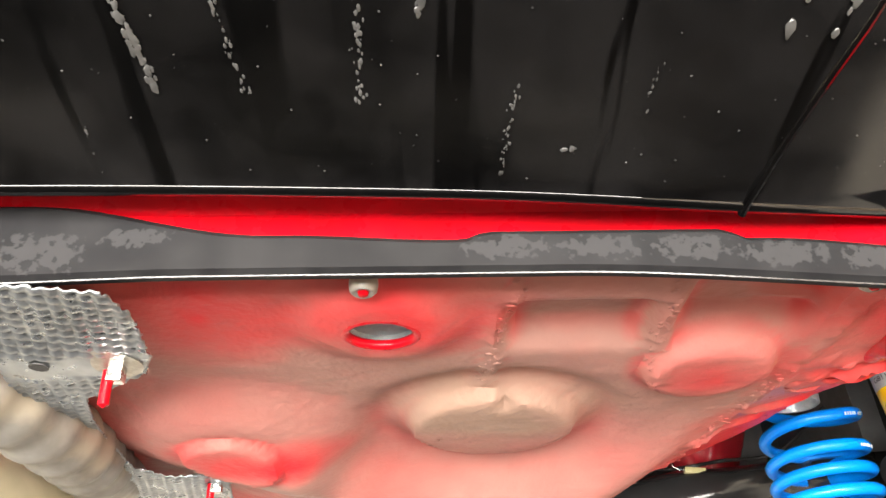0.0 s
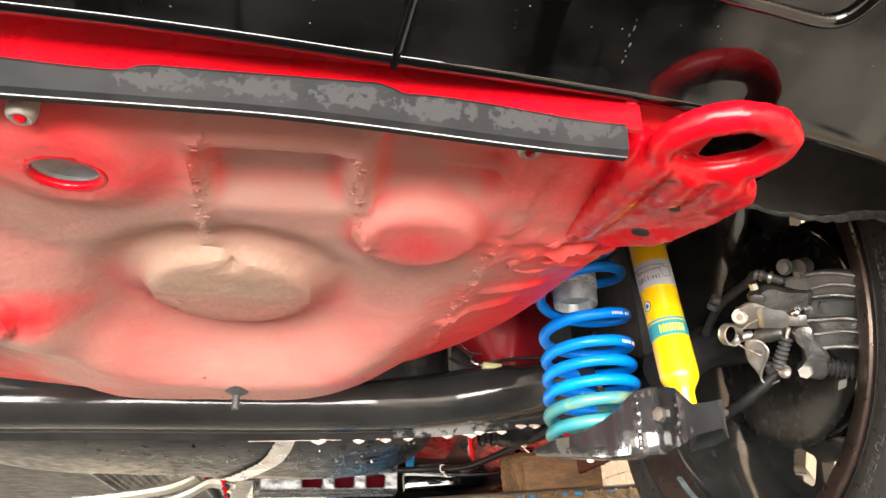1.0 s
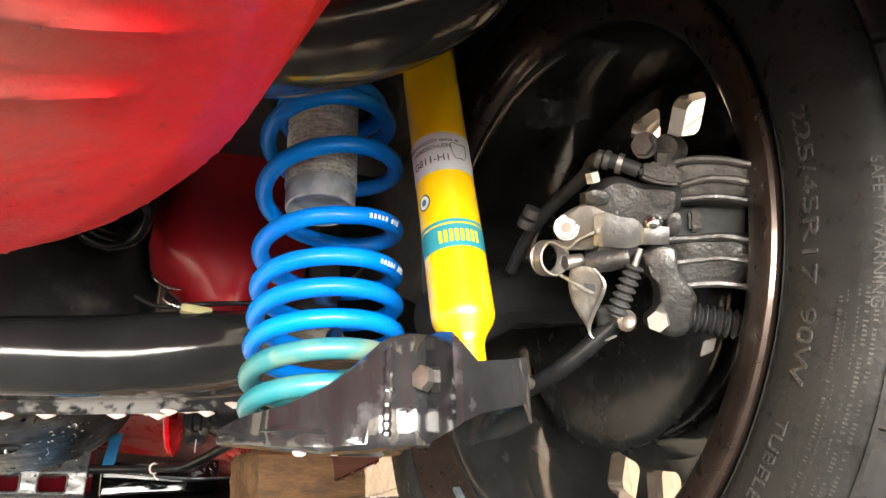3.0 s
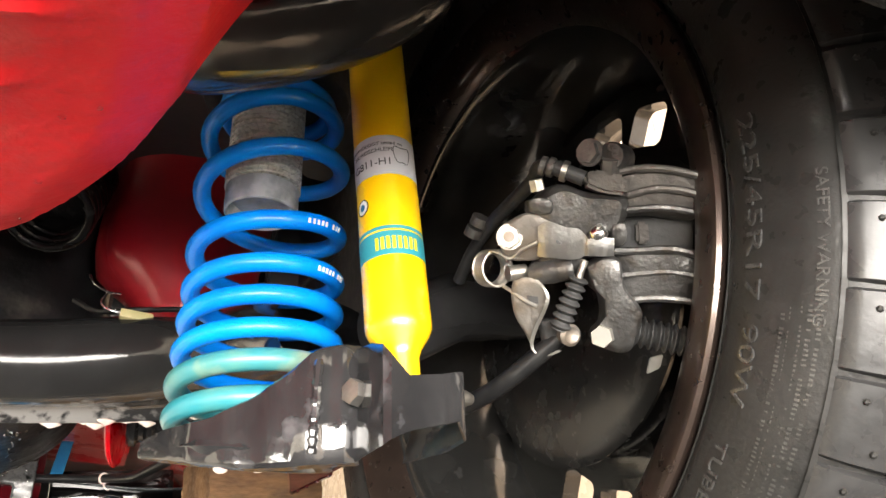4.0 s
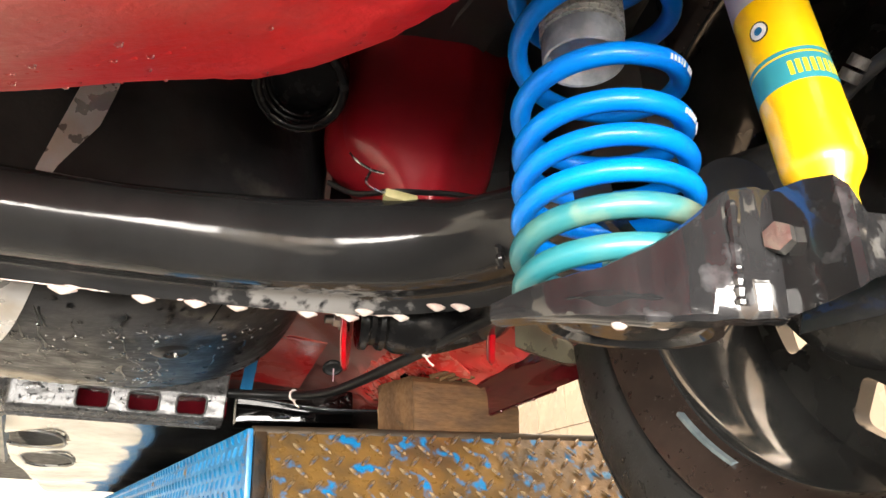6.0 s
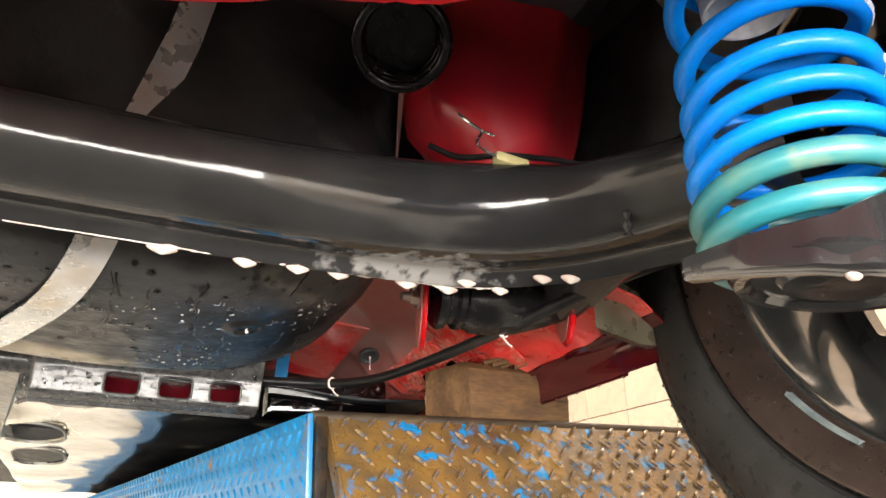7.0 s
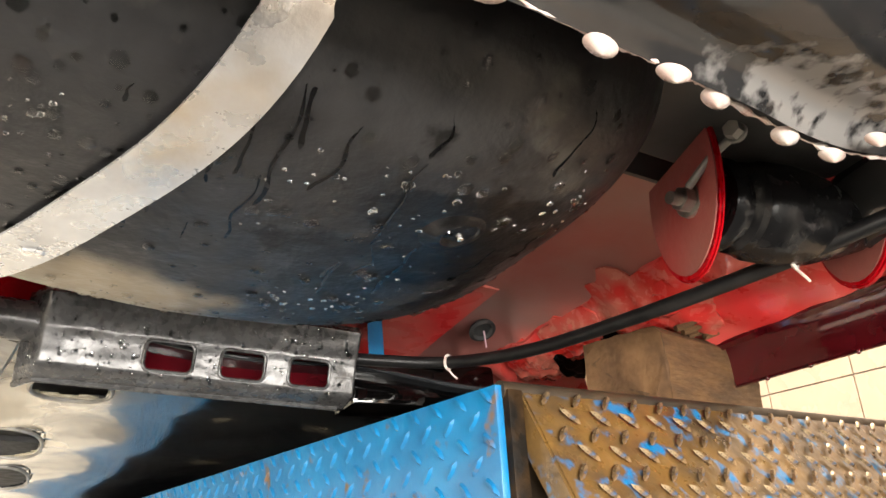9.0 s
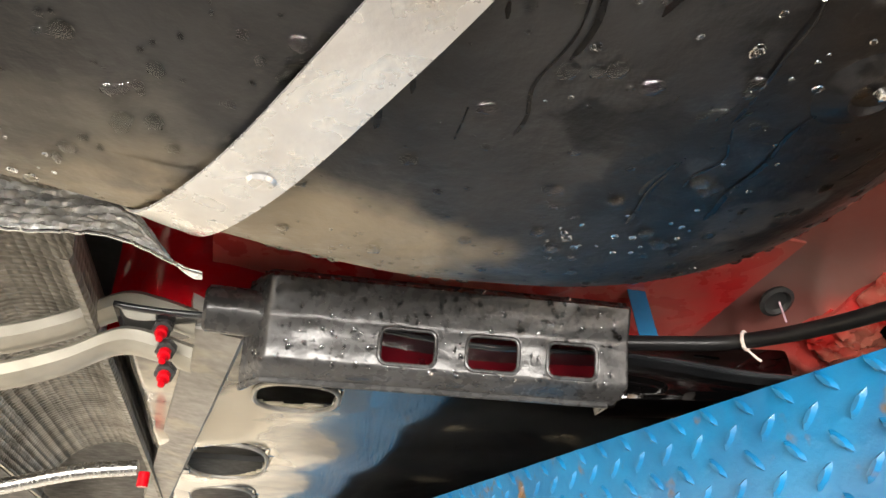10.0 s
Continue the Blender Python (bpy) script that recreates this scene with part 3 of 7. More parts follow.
def pan_height(x, y):
    z = 1.664 + 0.10 * max(0.0, x - 0.26) + 0.012 * step(0.42, 0.38, y)
    # round button bosses
    r = math.hypot(x - 0.21, (y - 0.53) * 1.0)
    z -= 0.011 * step(0.052, 0.041, r)
    r = math.hypot(x + 0.165, y - 0.668)
    z -= 0.008 * step(0.046, 0.040, r) + 0.022 * step(0.13, 0.05, r)
    # spare-wheel well: disc, ring and the falling front
    r = math.hypot(x - 0.060, y - 0.655)
    z -= 0.009 * step(0.076, 0.069, r) * (1 - 0.9 * bell(x - 0.066, 0.0055) * step(0.606, 0.59, y))
    z += 0.010 * bell(r - 0.096, 0.020)
    z -= 0.040 * step(0.115, 0.2, r) * step(0.62, 0.76, y) * step(0.26, 0.10, abs(x - 0.04)) * step(1.03, 0.88, y)
    # shallow raised panels towards the back
    z += 0.015 * step(0.05, 0.065, x) * step(0.16, 0.145, x) * step(0.425, 0.445, y) * step(0.51, 0.475, y)
    z += 0.016 * step(0.165, 0.178, x) * step(0.27, 0.255, x) * step(0.4, 0.42, y) * step(0.5, 0.46, y)
    # swelling round the drain
    r = math.hypot(x + 0.024, y - 0.455)
    z -= 0.010 * step(0.065, 0.03, r)
    # seams of sealant and pressed ribs
    for sx0, sx1, y0, y1 in ((0.057, 0.050, 0.41, 0.575), (0.155, 0.17, 0.42, 0.54), (0.287, 0.262, 0.41, 0.86)):
        sx = sx0 + (sx1 - sx0) * (y - y0) / (y1 - y0)
        if y0 < y < y1:
            z -= (0.0035 + 0.005 * noise.noise((x * 140, y * 140, 0))) * bell(x - sx, 0.008)
    for ry, x0, x1 in ((0.675, 0.29, 0.36), (0.735, 0.255, 0.34), (0.445, 0.225, 0.265)):
        z -= 0.006 * bell(y - ry - 0.1 * (x - x0), 0.006) * step(x0 - 0.01, x0 + 0.01, x) * step(x1 + 0.01, x1 - 0.01, x)
    # torn, lumpy sealant beside the rail
    z -= 0.016 * max(0.0, noise.noise((x * 48, y * 60, 4.0)) + 0.15) * bell(x - 0.345 - 0.3 * (y - 0.57), 0.045) * bell(y - 0.575, 0.035)
    z += 0.0015 * noise.noise((x * 9, y * 9, 3.0)) + 0.0006 * noise.noise((x * 45, y * 45, 7.0))
    return z


def floor_pan():
    t = thing("floor_pan", (0, 0.65, 1.66), "red rear floor pan with spare-wheel well under a dusty film", "floor pan")
    bm = B()
    x0, x1, y0, y1, h = -0.47, 0.47, 0.372, 1.1, 0.0052
    nx, ny = int((x1 - x0) / h), int((y1 - y0) / h)
    grid = []
    for j in range(ny + 1):
        row = []
        for i in range(nx + 1):
            x, y = x0 + i * h, y0 + j * h
            d = outside(x, y)
            z = pan_height(x, y)
            z += 0.018 * step(-0.035, 0.01, d) + 2.2 * max(0, d - 0.002) + 0.042 * step(0.08, 0.25, x) * step(0.52, 0.8, y) * step(-0.24, 0.0, d)
            row.append(bm.verts.new((x, y, min(z, 1.95))) if d < 0.07 else None)
        grid.append(row)
    for j in range(ny):
        for i in range(nx):
            q = (grid[j][i], grid[j][i + 1], grid[j + 1][i + 1], grid[j + 1][i])
            if None in q:
                continue
            c = sum((v.co for v in q), Vector()) / 4
            if math.hypot((c.x + 0.024) / 0.024, (c.y - 0.455) / 0.020) < 1:
                continue
            bm.faces.new(q[::-1])
    bmesh.ops.delete(bm, geom=[v for v in bm.verts if not v.link_faces], context="VERTS")
    body = part("pan_sheet", bm, PAN, t)
    # beads of sealant
    for path, r in (([(0.335, 0.53), (0.318, 0.565), (0.30, 0.60), (0.318, 0.628), (0.345, 0.622), (0.372, 0.60)], 0.005), ([(0.30, 0.60), (0.325, 0.605), (0.36, 0.585), (0.385, 0.57)], 0.006), ([(0.262, 0.58), (0.30, 0.575), (0.335, 0.55)], 0.0035), ([(0.168, 0.54), (0.21, 0.592), (0.262, 0.58)], 0.002)):
        pts = spline([(x, y, 0) for x, y in path], 14)
        bm = B()
        tube(bm, [(p.x + 0.002 * noise.noise(p * 90), p.y, pan_height(p.x, p.y) + 0.018 * step(-0.035, 0.01, outside(p.x, p.y)) + 0.042 * step(0.08, 0.25, p.x) * step(0.52, 0.8, p.y) * step(-0.24, 0.0, outside(p.x, p.y)) + 0.001) for p in pts], [r * max(0.2, 0.7 + 1.5 * noise.noise(p * 55)) for p in pts], 8, True, 0.6, Vector((0, 0, 1)))
        part("sealant_bead", bm, PAN, t, "lumpy bead of red sealant")
    # dotted ridges of sealant along the seams
    for sx0, sx1, y0, y1, count in ((0.061, 0.046, 0.40, 0.57, 110), (0.157, 0.164, 0.41, 0.52, 70), (0.275, 0.258, 0.54, 0.84, 240), (0.02, 0.24, 0.985, 0.93, 30)):
        bm = B()
        for i in range(count):
            f = (i + random.random()) / count
            x, y = sx0 + (sx1 - sx0) * f + random.gauss(0, 0.0028), y0 + (y1 - y0) * f + random.gauss(0, 0.001)
            z = pan_height(x, y) + 0.018 * step(-0.035, 0.01, outside(x, y)) + 0.042 * step(0.08, 0.25, x) * step(0.52, 0.8, y) * step(-0.24, 0.0, outside(x, y))
            r = random.choice((0.0007, 0.001, 0.0012, 0.0017))
            bmesh.ops.create_icosphere(bm, subdivisions=2, radius=1, matrix=Matrix.Translation((x, y, z + 0.0002)) @ Matrix.Diagonal((r * random.uniform(0.9, 2.0), r * random.uniform(0.8, 1.4), r * 0.35, 1)))
        part("sealant_ridge", bm, PAN, t, "dotted ridge of lumpy sealant")
    bm = B()
    ring = [(-0.024 + 0.0235 * math.cos(a), 0.455 + 0.0200 * math.sin(a), 1.657) for a in [2 * math.pi * k / 28 for k in range(28)]]
    loop_tube(bm, ring, 0.0035)
    part("drain_collar", bm, RED, t, "glossy red rolled collar")
    bm = B()
    lathe(bm, [(0.0, 0.024), (0.010, 0.024), (0.012, 0.018), (0.013, 0.0)], (-0.024, 0.455, 1.656), (0, 0, 1), 28)
    part("drain_cup", bm, CUP, t, "bare metal cup in the drain hole")
    for x, y in ((-0.03, 0.392), (0.262, 0.392)):
        bm = B()
        lathe(bm, [(0.004, 0.0), (0.0, 0.003), (-0.001, 0.006), (0.001, 0.008), (0.005, 0.0085), (0.012, 0.008)], (x, y, 1.652), (0, 0, 1), 20)
        part("tab", bm, DULL, t, "round grey washer with a red plug")
        bm = B()
        lathe(bm, [(0.0, 0.0), (0.0, 0.0035), (0.002, 0.003), (0.003, 0.0)], (x, y, 1.6525), (0, -0.3, -1), 14)
        part("plug", bm, RED, t, "small red plug")
    bm = B()
    lathe(bm, [(0, 0.0), (0.0, 0.02), (0.008, 0.024), (0.016, 0.012), (0.02, 0.004), (0.035, 0.004), (0.036, 0)], (0.05, 0.86, 1.64), (0, 0, -1), 18)
    part("grommet", bm, RUBBER, t, "black rubber grommet with a pin")
    return t


floor_pan()


def sill_strip():
    t = thing("loading_edge_strip", (0, 0.36, 1.64), "scuffed black plastic strip along the rear panel", "trim strip")
    bm = B()
    rows = [[], [], [], []]
    for i in range(81):
        x = -0.27 + i * 0.582 / 80
        top = 1.672 - 0.004 * step(-0.073, 0.02, x) + 0.022 * step(-0.08, -0.22, x) + 0.005 * step(0.025, 0.04, x) - 0.006 * step(0.168, 0.182, x) - 0.010 * step(0.19, 0.31, x)
        bot = 1.648 - 0.003 * step(-0.12, -0.24, x) - 0.013 * step(0.08, 0.33, x)
        rows[0].append((x, 0.3625, top))
        rows[1].append((x, 0.3595, top - 0.004))
        rows[2].append((x, 0.3615, bot + 0.003))
        rows[3].append((x, 0.366, bot))
    sheet(bm, rows, 0.004, (0, 1, 0.1))
    part("strip", bm, STRIP, t)
    bm = B()
    tube(bm, [(p[0], p[1] - 0.0006, p[2] + 0.0004) for p in rows[3]], 0.0008, 8)
    part("lower_edge", bm, AXLE, t, "wet glossy lower edge")
    return t


sill_strip()


# ---- rail and towing eye ----
def tow_eye():
    t = thing("towing_eye", (0.38, 0.42, 1.655), "glossy red towing eye welded to the rear rail end", "towing eye")
    bm = B()
    cx, cy, cz = 0.382, 0.377, 1.657
    pts = []
    for k in range(40):
        a = 2 * math.pi * k / 40
        u, w = 0.0375 * math.cos(a), 0.0295 * math.sin(a)
        pts.append((cx + u * 0.98 + w * 0.2, cy + w * 0.98 - u * 0.2, cz + 0.0))
    loop_tube(bm, pts, 0.0102, 14)
    for pts, rs in (([(0.350, 0.388, 1.658), (0.348, 0.41, 1.662), (0.3455, 0.45, 1.668), (0.3445, 0.50, 1.676), (0.340, 0.545, 1.682)], (0.013, 0.015, 0.0165, 0.0165, 0.014)), ([(0.319, 0.363, 1.676), (0.3265, 0.382, 1.676), (0.332, 0.400, 1.672), (0.340, 0.425, 1.668)], (0.0045, 0.0055, 0.0075, 0.010)), ([(0.375, 0.404, 1.657), (0.377, 0.425, 1.660), (0.377, 0.455, 1.666)], (0.013, 0.015, 0.013)), ([(0.402, 0.402, 1.657), (0.408, 0.425, 1.660), (0.408, 0.455, 1.666)], (0.012, 0.015, 0.013))):
        line = spline(pts, 6)
        rad = spline([(q, 0, 0) for q in rs], 6)
        tube(bm, line, [q.x for q in rad], 16)
    ex = B()
    prism(ex, [(0.338, 0.392, 1.660), (0.347, 0.392, 1.655), (0.362, 0.405, 1.653), (0.405, 0.418, 1.651), (0.430, 0.422, 1.653), (0.438, 0.440, 1.653), (0.428, 0.47, 1.654), (0.415, 0.50, 1.656), (0.40, 0.525, 1.658), (0.37, 0.538, 1.661), (0.330, 0.538, 1.672), (0.3325, 0.45, 1.667)], (0, 0, 0.022))
    ex_mesh = bpy.data.meshes.new("rail_block")
    ex.to_mesh(ex_mesh)
    ex.free()
    bm.from_mesh(ex_mesh)
    bpy.data.meshes.remove(ex_mesh)
    eye = part("eye_and_rail_end", bm, RED, t, "ring and rail end under thick glossy red paint")
    melt = eye.modifiers.new("melt", "REMESH")
    melt.mode, melt.voxel_size, melt.use_smooth_shade = "VOXEL", 0.0022 * SIZE, True
    soft = eye.modifiers.new("soft", "SMOOTH")
    soft.factor, soft.iterations = 0.6, 10
    lumps = bpy.data.textures.new("lumps", "CLOUDS")
    lumps.noise_scale = 0.012
    runs = eye.modifiers.new("runs", "DISPLACE")
    runs.texture, runs.strength, runs.mid_level = lumps, 0.002, 0.5
    # flat black discs on the rail, with the dark of the holes in their colour
    for x, y in ((0.372, 0.488), (0.382, 0.450)):
        bm = B()
        lathe(bm, [(0, 0), (0, 0.008), (0.001, 0.008), (0.001, 0)], (0, 0, 0), (0, 0, -1), 20)
        big = 1.0 if y > 0.46 else 0.62
        bmesh.ops.transform(bm, verts=bm.verts, matrix=Matrix.Translation((x, y, 1.6525)) @ pose(0, 0, 0, 0, 0, 25) @ Matrix.Diagonal((1.05 * big, 0.6 * big, 1, 1)))
        part("hole", bm, STRIP, t, "flat black disc for the shade in a drain hole")
    return t


tow_eye()


# ---- wheel ----
WC = Vector((0.741, 1.030, 1.7745))
WAX = Vector((1, 0.0467, 0.0209)).normalized()
WS = 1.342


def ws(profile):
    return [(a * WS, r * WS) for a, r in profile]


def wheel():
    t = thing("alloy_wheel", tuple(WC), "dark alloy wheel with a wet low-profile tyre", "wheel")
    u = Vector((0, 0, 1))
    u = (u - WAX * u.dot(WAX)).normalized()
    w = WAX.cross(u)
    bm = B()
    prof = [(0.012, 0.222), (0.0, 0.2345), (-0.004, 0.2385), (-0.009, 0.2415), (-0.0125, 0.248), (-0.014, 0.262), (-0.0125, 0.281), (-0.006, 0.294), (0.001, 0.3015), (0.012, 0.3085), (0.03, 0.3165), (0.06, 0.3205), (0.105, 0.322), (0.15, 0.3205), (0.18, 0.318), (0.2, 0.314), (0.214, 0.303), (0.222, 0.28), (0.22, 0.25), (0.21, 0.228), (0.196, 0.222)]
    lathe(bm, ws(prof), WC, WAX, 160)
    tyre = part("tyre", bm, TYRE, t, "wet black tyre sidewall and carcass")
    # shoulder blocks of the tread, then ribs
    n = 52
    half = math.pi / n - 0.0042
    bm = B()
    rows = []
    for ax, r in ((-0.0035, 0.2985), (0.0, 0.3035), (0.004, 0.307), (0.012, 0.3135), (0.02, 0.3185), (0.03, 0.3228), (0.038, 0.3248), (0.0425, 0.3252)):
        rows.append([WAX * ax * WS + r * WS * (math.cos(a) * u + math.sin(a) * w) for a in [half * f for f in (-1, -0.93, -0.5, 0, 0.5, 0.93, 1)]])
    for row in rows:
        row[0] -= 0.0035 * u
        row[-1] -= 0.0035 * u
    sheet(bm, rows, 0.008, -u)
    bmesh.ops.scale(bm, vec=(SIZE, SIZE, SIZE), verts=bm.verts)
    me = bpy.data.meshes.new("tread_block")
    bm.to_mesh(me)
    bm.free()
    me.materials.append(TREAD)
    me.polygons.foreach_set("use_smooth", [True] * len(me.polygons))
    me.set_sharp_from_angle(angle=radians(38))
    for k in range(n):
        ob = new("tread_block", me)
        ob.parent = tyre
        ob.matrix_basis = Matrix.Rotation(2 * math.pi * (k + 0.554) / n, 4, WAX)
    for a0 in (0.0455, 0.080, 0.115, 0.150):
        bm = B()
        lathe(bm, ws([(a0, 0.318), (a0 + 0.001, 0.3268), (a0 + 0.030, 0.3272), (a0 + 0.031, 0.318)]), WC, WAX, 120)
        part("tread_rib", bm, TREAD, tyre)
    # moulding pips and a raised ring at the shoulder
    bm = B()
    for k in range(n):
        for f, ax, r in ((-0.25, 0.004, 0.3072), (0.28, 0.009, 0.3115)):
            a = 2 * math.pi * (k + 0.554 + f) / n
            p = WC + WAX * ax * WS + r * WS * (math.cos(a) * u + math.sin(a) * w)
            bmesh.ops.create_icosphere(bm, subdivisions=1, radius=0.0022, matrix=Matrix.Translation(p))
    part("moulding_pips", bm, TYRE, tyre, "small rubber moulding pips")
    for r, ax in ((0.2415, -0.0092), (0.2965, -0.0045)):
        bm = B()
        lathe(bm, ws([(ax + 0.001, r - 0.0012), (ax - 0.0009, r), (ax + 0.0015, r + 0.0012)]), WC, WAX, 120)
        part("sidewall_ring", bm, TYRE, tyre)
    bm = B()
    prof = [(0.014, 0.2045), (0.004, 0.2075), (-0.004, 0.214), (-0.0085, 0.2225), (-0.0105, 0.230), (-0.0118, 0.2335), (-0.0118, 0.2355), (-0.010, 0.2372), (-0.005, 0.2375), (0.0, 0.2345)]
    lathe(bm, ws(prof), WC, WAX, 160)
    part("rim_flange", bm, RIM, t, "worn bronze-coloured rim edge")
    bm = B()
    prof = [(0.012, 0.2055), (0.016, 0.2035), (0.02, 0.2055), (0.035, 0.2055), (0.05, 0.202), (0.07, 0.199), (0.12, 0.198), (0.15, 0.2), (0.19, 0.216), (0.2, 0.222), (0.205, 0.222), (0.2, 0.226), (0.1, 0.2155), (0.03, 0.217), (0.012, 0.2165)]
    lathe(bm, ws(prof), WC, WAX, 120, True)
    part("barrel", bm, BARREL, t, "black inner wheel barrel")
    bm = B()
    lathe(bm, ws([(0.129, 0.0), (0.126, 0.06), (0.124, 0.12), (0.127, 0.132), (0.140, 0.134), (0.150, 0.134), (0.155, 0.12), (0.155, 0.0)]), WC, WAX, 72)
    part("hub_disc", bm, BARREL, t)
    n, sub = 19, 36
    radii = [0.128 + 0.071 * k / 40 for k in range(41)]

    def spot(a, r):
        return WC + (WAX * (0.127 + 0.10 * (r - 0.128)) + r * (math.cos(a) * u + math.sin(a) * w)) * WS
    bm = B()
    way0, gap = radians(5.5 - 9.47), 2 * math.pi / n
    vs = [[bm.verts.new(spot(gap * k / sub + way0, r)) for r in radii] for k in range(n * sub)]
    half_w, half_r, mid_r, round_r = 0.0120, 0.0110, 0.1600, 0.0080
    closed = {2, 5, 8, 9, 12, 15, 18}

    def past(k, r):
        """How far a place lies past the straight part of its window, across and outwards."""
        across = ((k % sub) - sub / 2) / sub * gap * r
        return across, r - mid_r, max(abs(across) - half_w, 0), max(abs(r - mid_r) - half_r, 0)
    for k in range(n * sub):
        for q in range(len(radii) - 1):
            if k // sub not in closed and math.hypot(*past(k % sub + 0.5, (radii[q] + radii[q + 1]) / 2)[2:]) < round_r:
                continue
            a, b = vs[k], vs[(k + 1) % (n * sub)]
            bm.faces.new((a[q], a[q + 1], b[q + 1], b[q]))
    for k in range(n * sub):
        for q in range(1, len(radii) - 1):
            if 0 < len(vs[k][q].link_faces) < 4:
                x, y, dx, dy = past(k, radii[q])
                far = math.hypot(dx, dy)
                if far < 1e-6:
                    continue
                x = math.copysign(min(abs(x), half_w) + dx * round_r / far, x)
                y = math.copysign(min(abs(y), half_r) + dy * round_r / far, y)
                vs[k][q].co = spot(gap * (k // sub + 0.5) + way0 + x / (mid_r + y), mid_r + y)
    bmesh.ops.delete(bm, geom=[v for v in bm.verts if not v.link_faces], context="VERTS")
    ex = bmesh.ops.extrude_face_region(bm, geom=bm.faces[:])
    bmesh.ops.translate(bm, verts=[v for v in ex["geom"] if isinstance(v, bmesh.types.BMVert)], vec=WAX * 0.022)
    bmesh.ops.recalc_face_normals(bm, faces=bm.faces)
    part("spoke_ring", bm, BARREL, t, "black spoke face with rounded windows")
    # stick-on balance weight
    bm = B()
    rows = []
    for ax in (0.0, 0.026):
        rows.append([WC + WAX * ax + 0.2815 * (math.cos(a) * u + math.sin(a) * w) for a in [radians(212 + 1.3 * i) for i in range(15)]])
    sheet(bm, rows, 0.004, (0, -0.7, 0.7))
    part("balance_weight", bm, WEIGHT, t, "grey stick-on balance weight")
    return t, tyre, u, w


WHEEL, TYRE_OB, WU, WW = wheel()


def brake_disc():
    t = thing("brake_disc", tuple(WC), "black brake backing plate and hub inside the wheel", "brake disc")
    bm = B()
    lathe(bm, ws([(0.098, 0.0), (0.098, 0.115), (0.10, 0.118), (0.108, 0.118), (0.11, 0.115), (0.11, 0.0)]), WC, WAX, 64)
    part("disc", bm, PLATE_BLACK, t, "dark brake disc")
    bm = B()
    lathe(bm, ws([(0.062, 0.0), (0.062, 0.05), (0.064, 0.115), (0.068, 0.124), (0.072, 0.127), (0.076, 0.126), (0.08, 0.0)]), WC, WAX, 64)
    part("backing_plate", bm, PLATE_BLACK, t, "black backing plate")
    bm = B()
    lathe(bm, ws([(0.11, 0.0), (0.11, 0.045), (0.15, 0.045), (0.15, 0)]), WC, WAX, 32)
    part("hub", bm, BLACK_PLASTIC, t)
    return t


brake_disc()


# ---- spring and damper ----
SPRING = (0.512, 1.003)


def coil_spring():
    t = thing("coil_spring", (SPRING[0], SPRING[1], 1.6), "bright blue coil spring with a teal sleeve on its lowest turns", "coil spring")
    zs = [1.602, 1.620, 1.648, 1.673, 1.700, 1.727, 1.765, 1.835, 1.889, 1.912, 1.92]
    def at(turn):
        i = min(int(turn), len(zs) - 2)
        f = turn - i
        z = zs[i] + (zs[i + 1] - zs[i]) * f
        r = 0.060 + 0.001 * math.sin(turn) - 0.014 * step(7.5, 8.9, turn) - 0.004 * step(1.0, 0.0, turn)
        a = -math.pi / 2 + 2 * math.pi * turn
        return Vector((SPRING[0] + r * math.cos(a), SPRING[1] + r * math.sin(a), z))
    bm = B()
    tube(bm, [at(k / 40) for k in range(int(2.40 * 40), int(9.95 * 40))], 0.0078, 12)
    part("coil", bm, BLUE, t)
    bm = B()
    tube(bm, [at(k / 40) for k in range(0, int(2.45 * 40))], 0.0086, 12)
    part("sleeve", bm, TEAL, t, "faded teal protective sleeve")
    for turn in STAMPS:
        bm = B()
        for k in range(9):
            if k == 5:
                continue
            q = turn + 0.0105 * k
            c, d = at(q), (at(q + 0.002) - at(q)).normalized()
            out = Vector((c.x - SPRING[0], c.y - SPRING[1], -0.02)).normalized()
            up = d.cross(out).normalized()
            m = Matrix((d, up, out)).transposed().to_4x4()
            block(bm, c + out * 0.0078, (0.0022, 0.0042, 0.0008), m)
        part("stamp", bm, WSTAMP, t, "white illegible print", False)
    return t


WSTAMP = surf("white_print", (0.7, 0.72, 0.75), (0.6, 0.62, 0.66), 80, 0.5)
STAMPS = (6.045, 5.075)
coil_spring()


def spring_perch():
    t = thing("spring_perch", (0.508, 1.01, 1.8), "zinc-plated threaded height adjuster inside the spring", "spring perch")
    bm = B()
    prof = [(0.024, 0.030), (0.024, 0.0318)]
    z = 0.024
    while z < 0.135:
        prof += [(z, 0.0336), (z + 0.0014, 0.0336), (z + 0.0026, 0.0304), (z + 0.0038, 0.0304), (z + 0.0050, 0.0336)]
        z += 0.0050
    prof += [(0.14, 0.0332), (0.14, 0.0)]
    lathe(bm, prof, (0.504, 1.008, 1.802), (0, 0, 1), 48)
    part("threaded_sleeve", bm, THREAD, t)
    bm = B()
    lathe(bm, [(0.0, 0.0), (0.0, 0.05), (-0.004, 0.058), (-0.002, 0.068), (0.012, 0.074), (0.045, 0.076), (0.06, 0.05), (0.06, 0.0)], (0.510, 1.005, 1.924), (0, 0, 1), 40)
    part("upper_seat", bm, RUBBER, t, "black rubber upper spring seat")
    bm = B()
    lathe(bm, [(0.012, 0.0), (0.012, 0.026), (0.0, 0.029), (-0.001, 0.0305), (0.0, 0.0318), (0.006, 0.0322), (0.0225, 0.0322), (0.024, 0.030)], (0.504, 1.008, 1.802), (0, 0, 1), 48)
    part("inner_cup", bm, CUP, t, "smooth bright collar under the thread")
    return t


spring_perch()

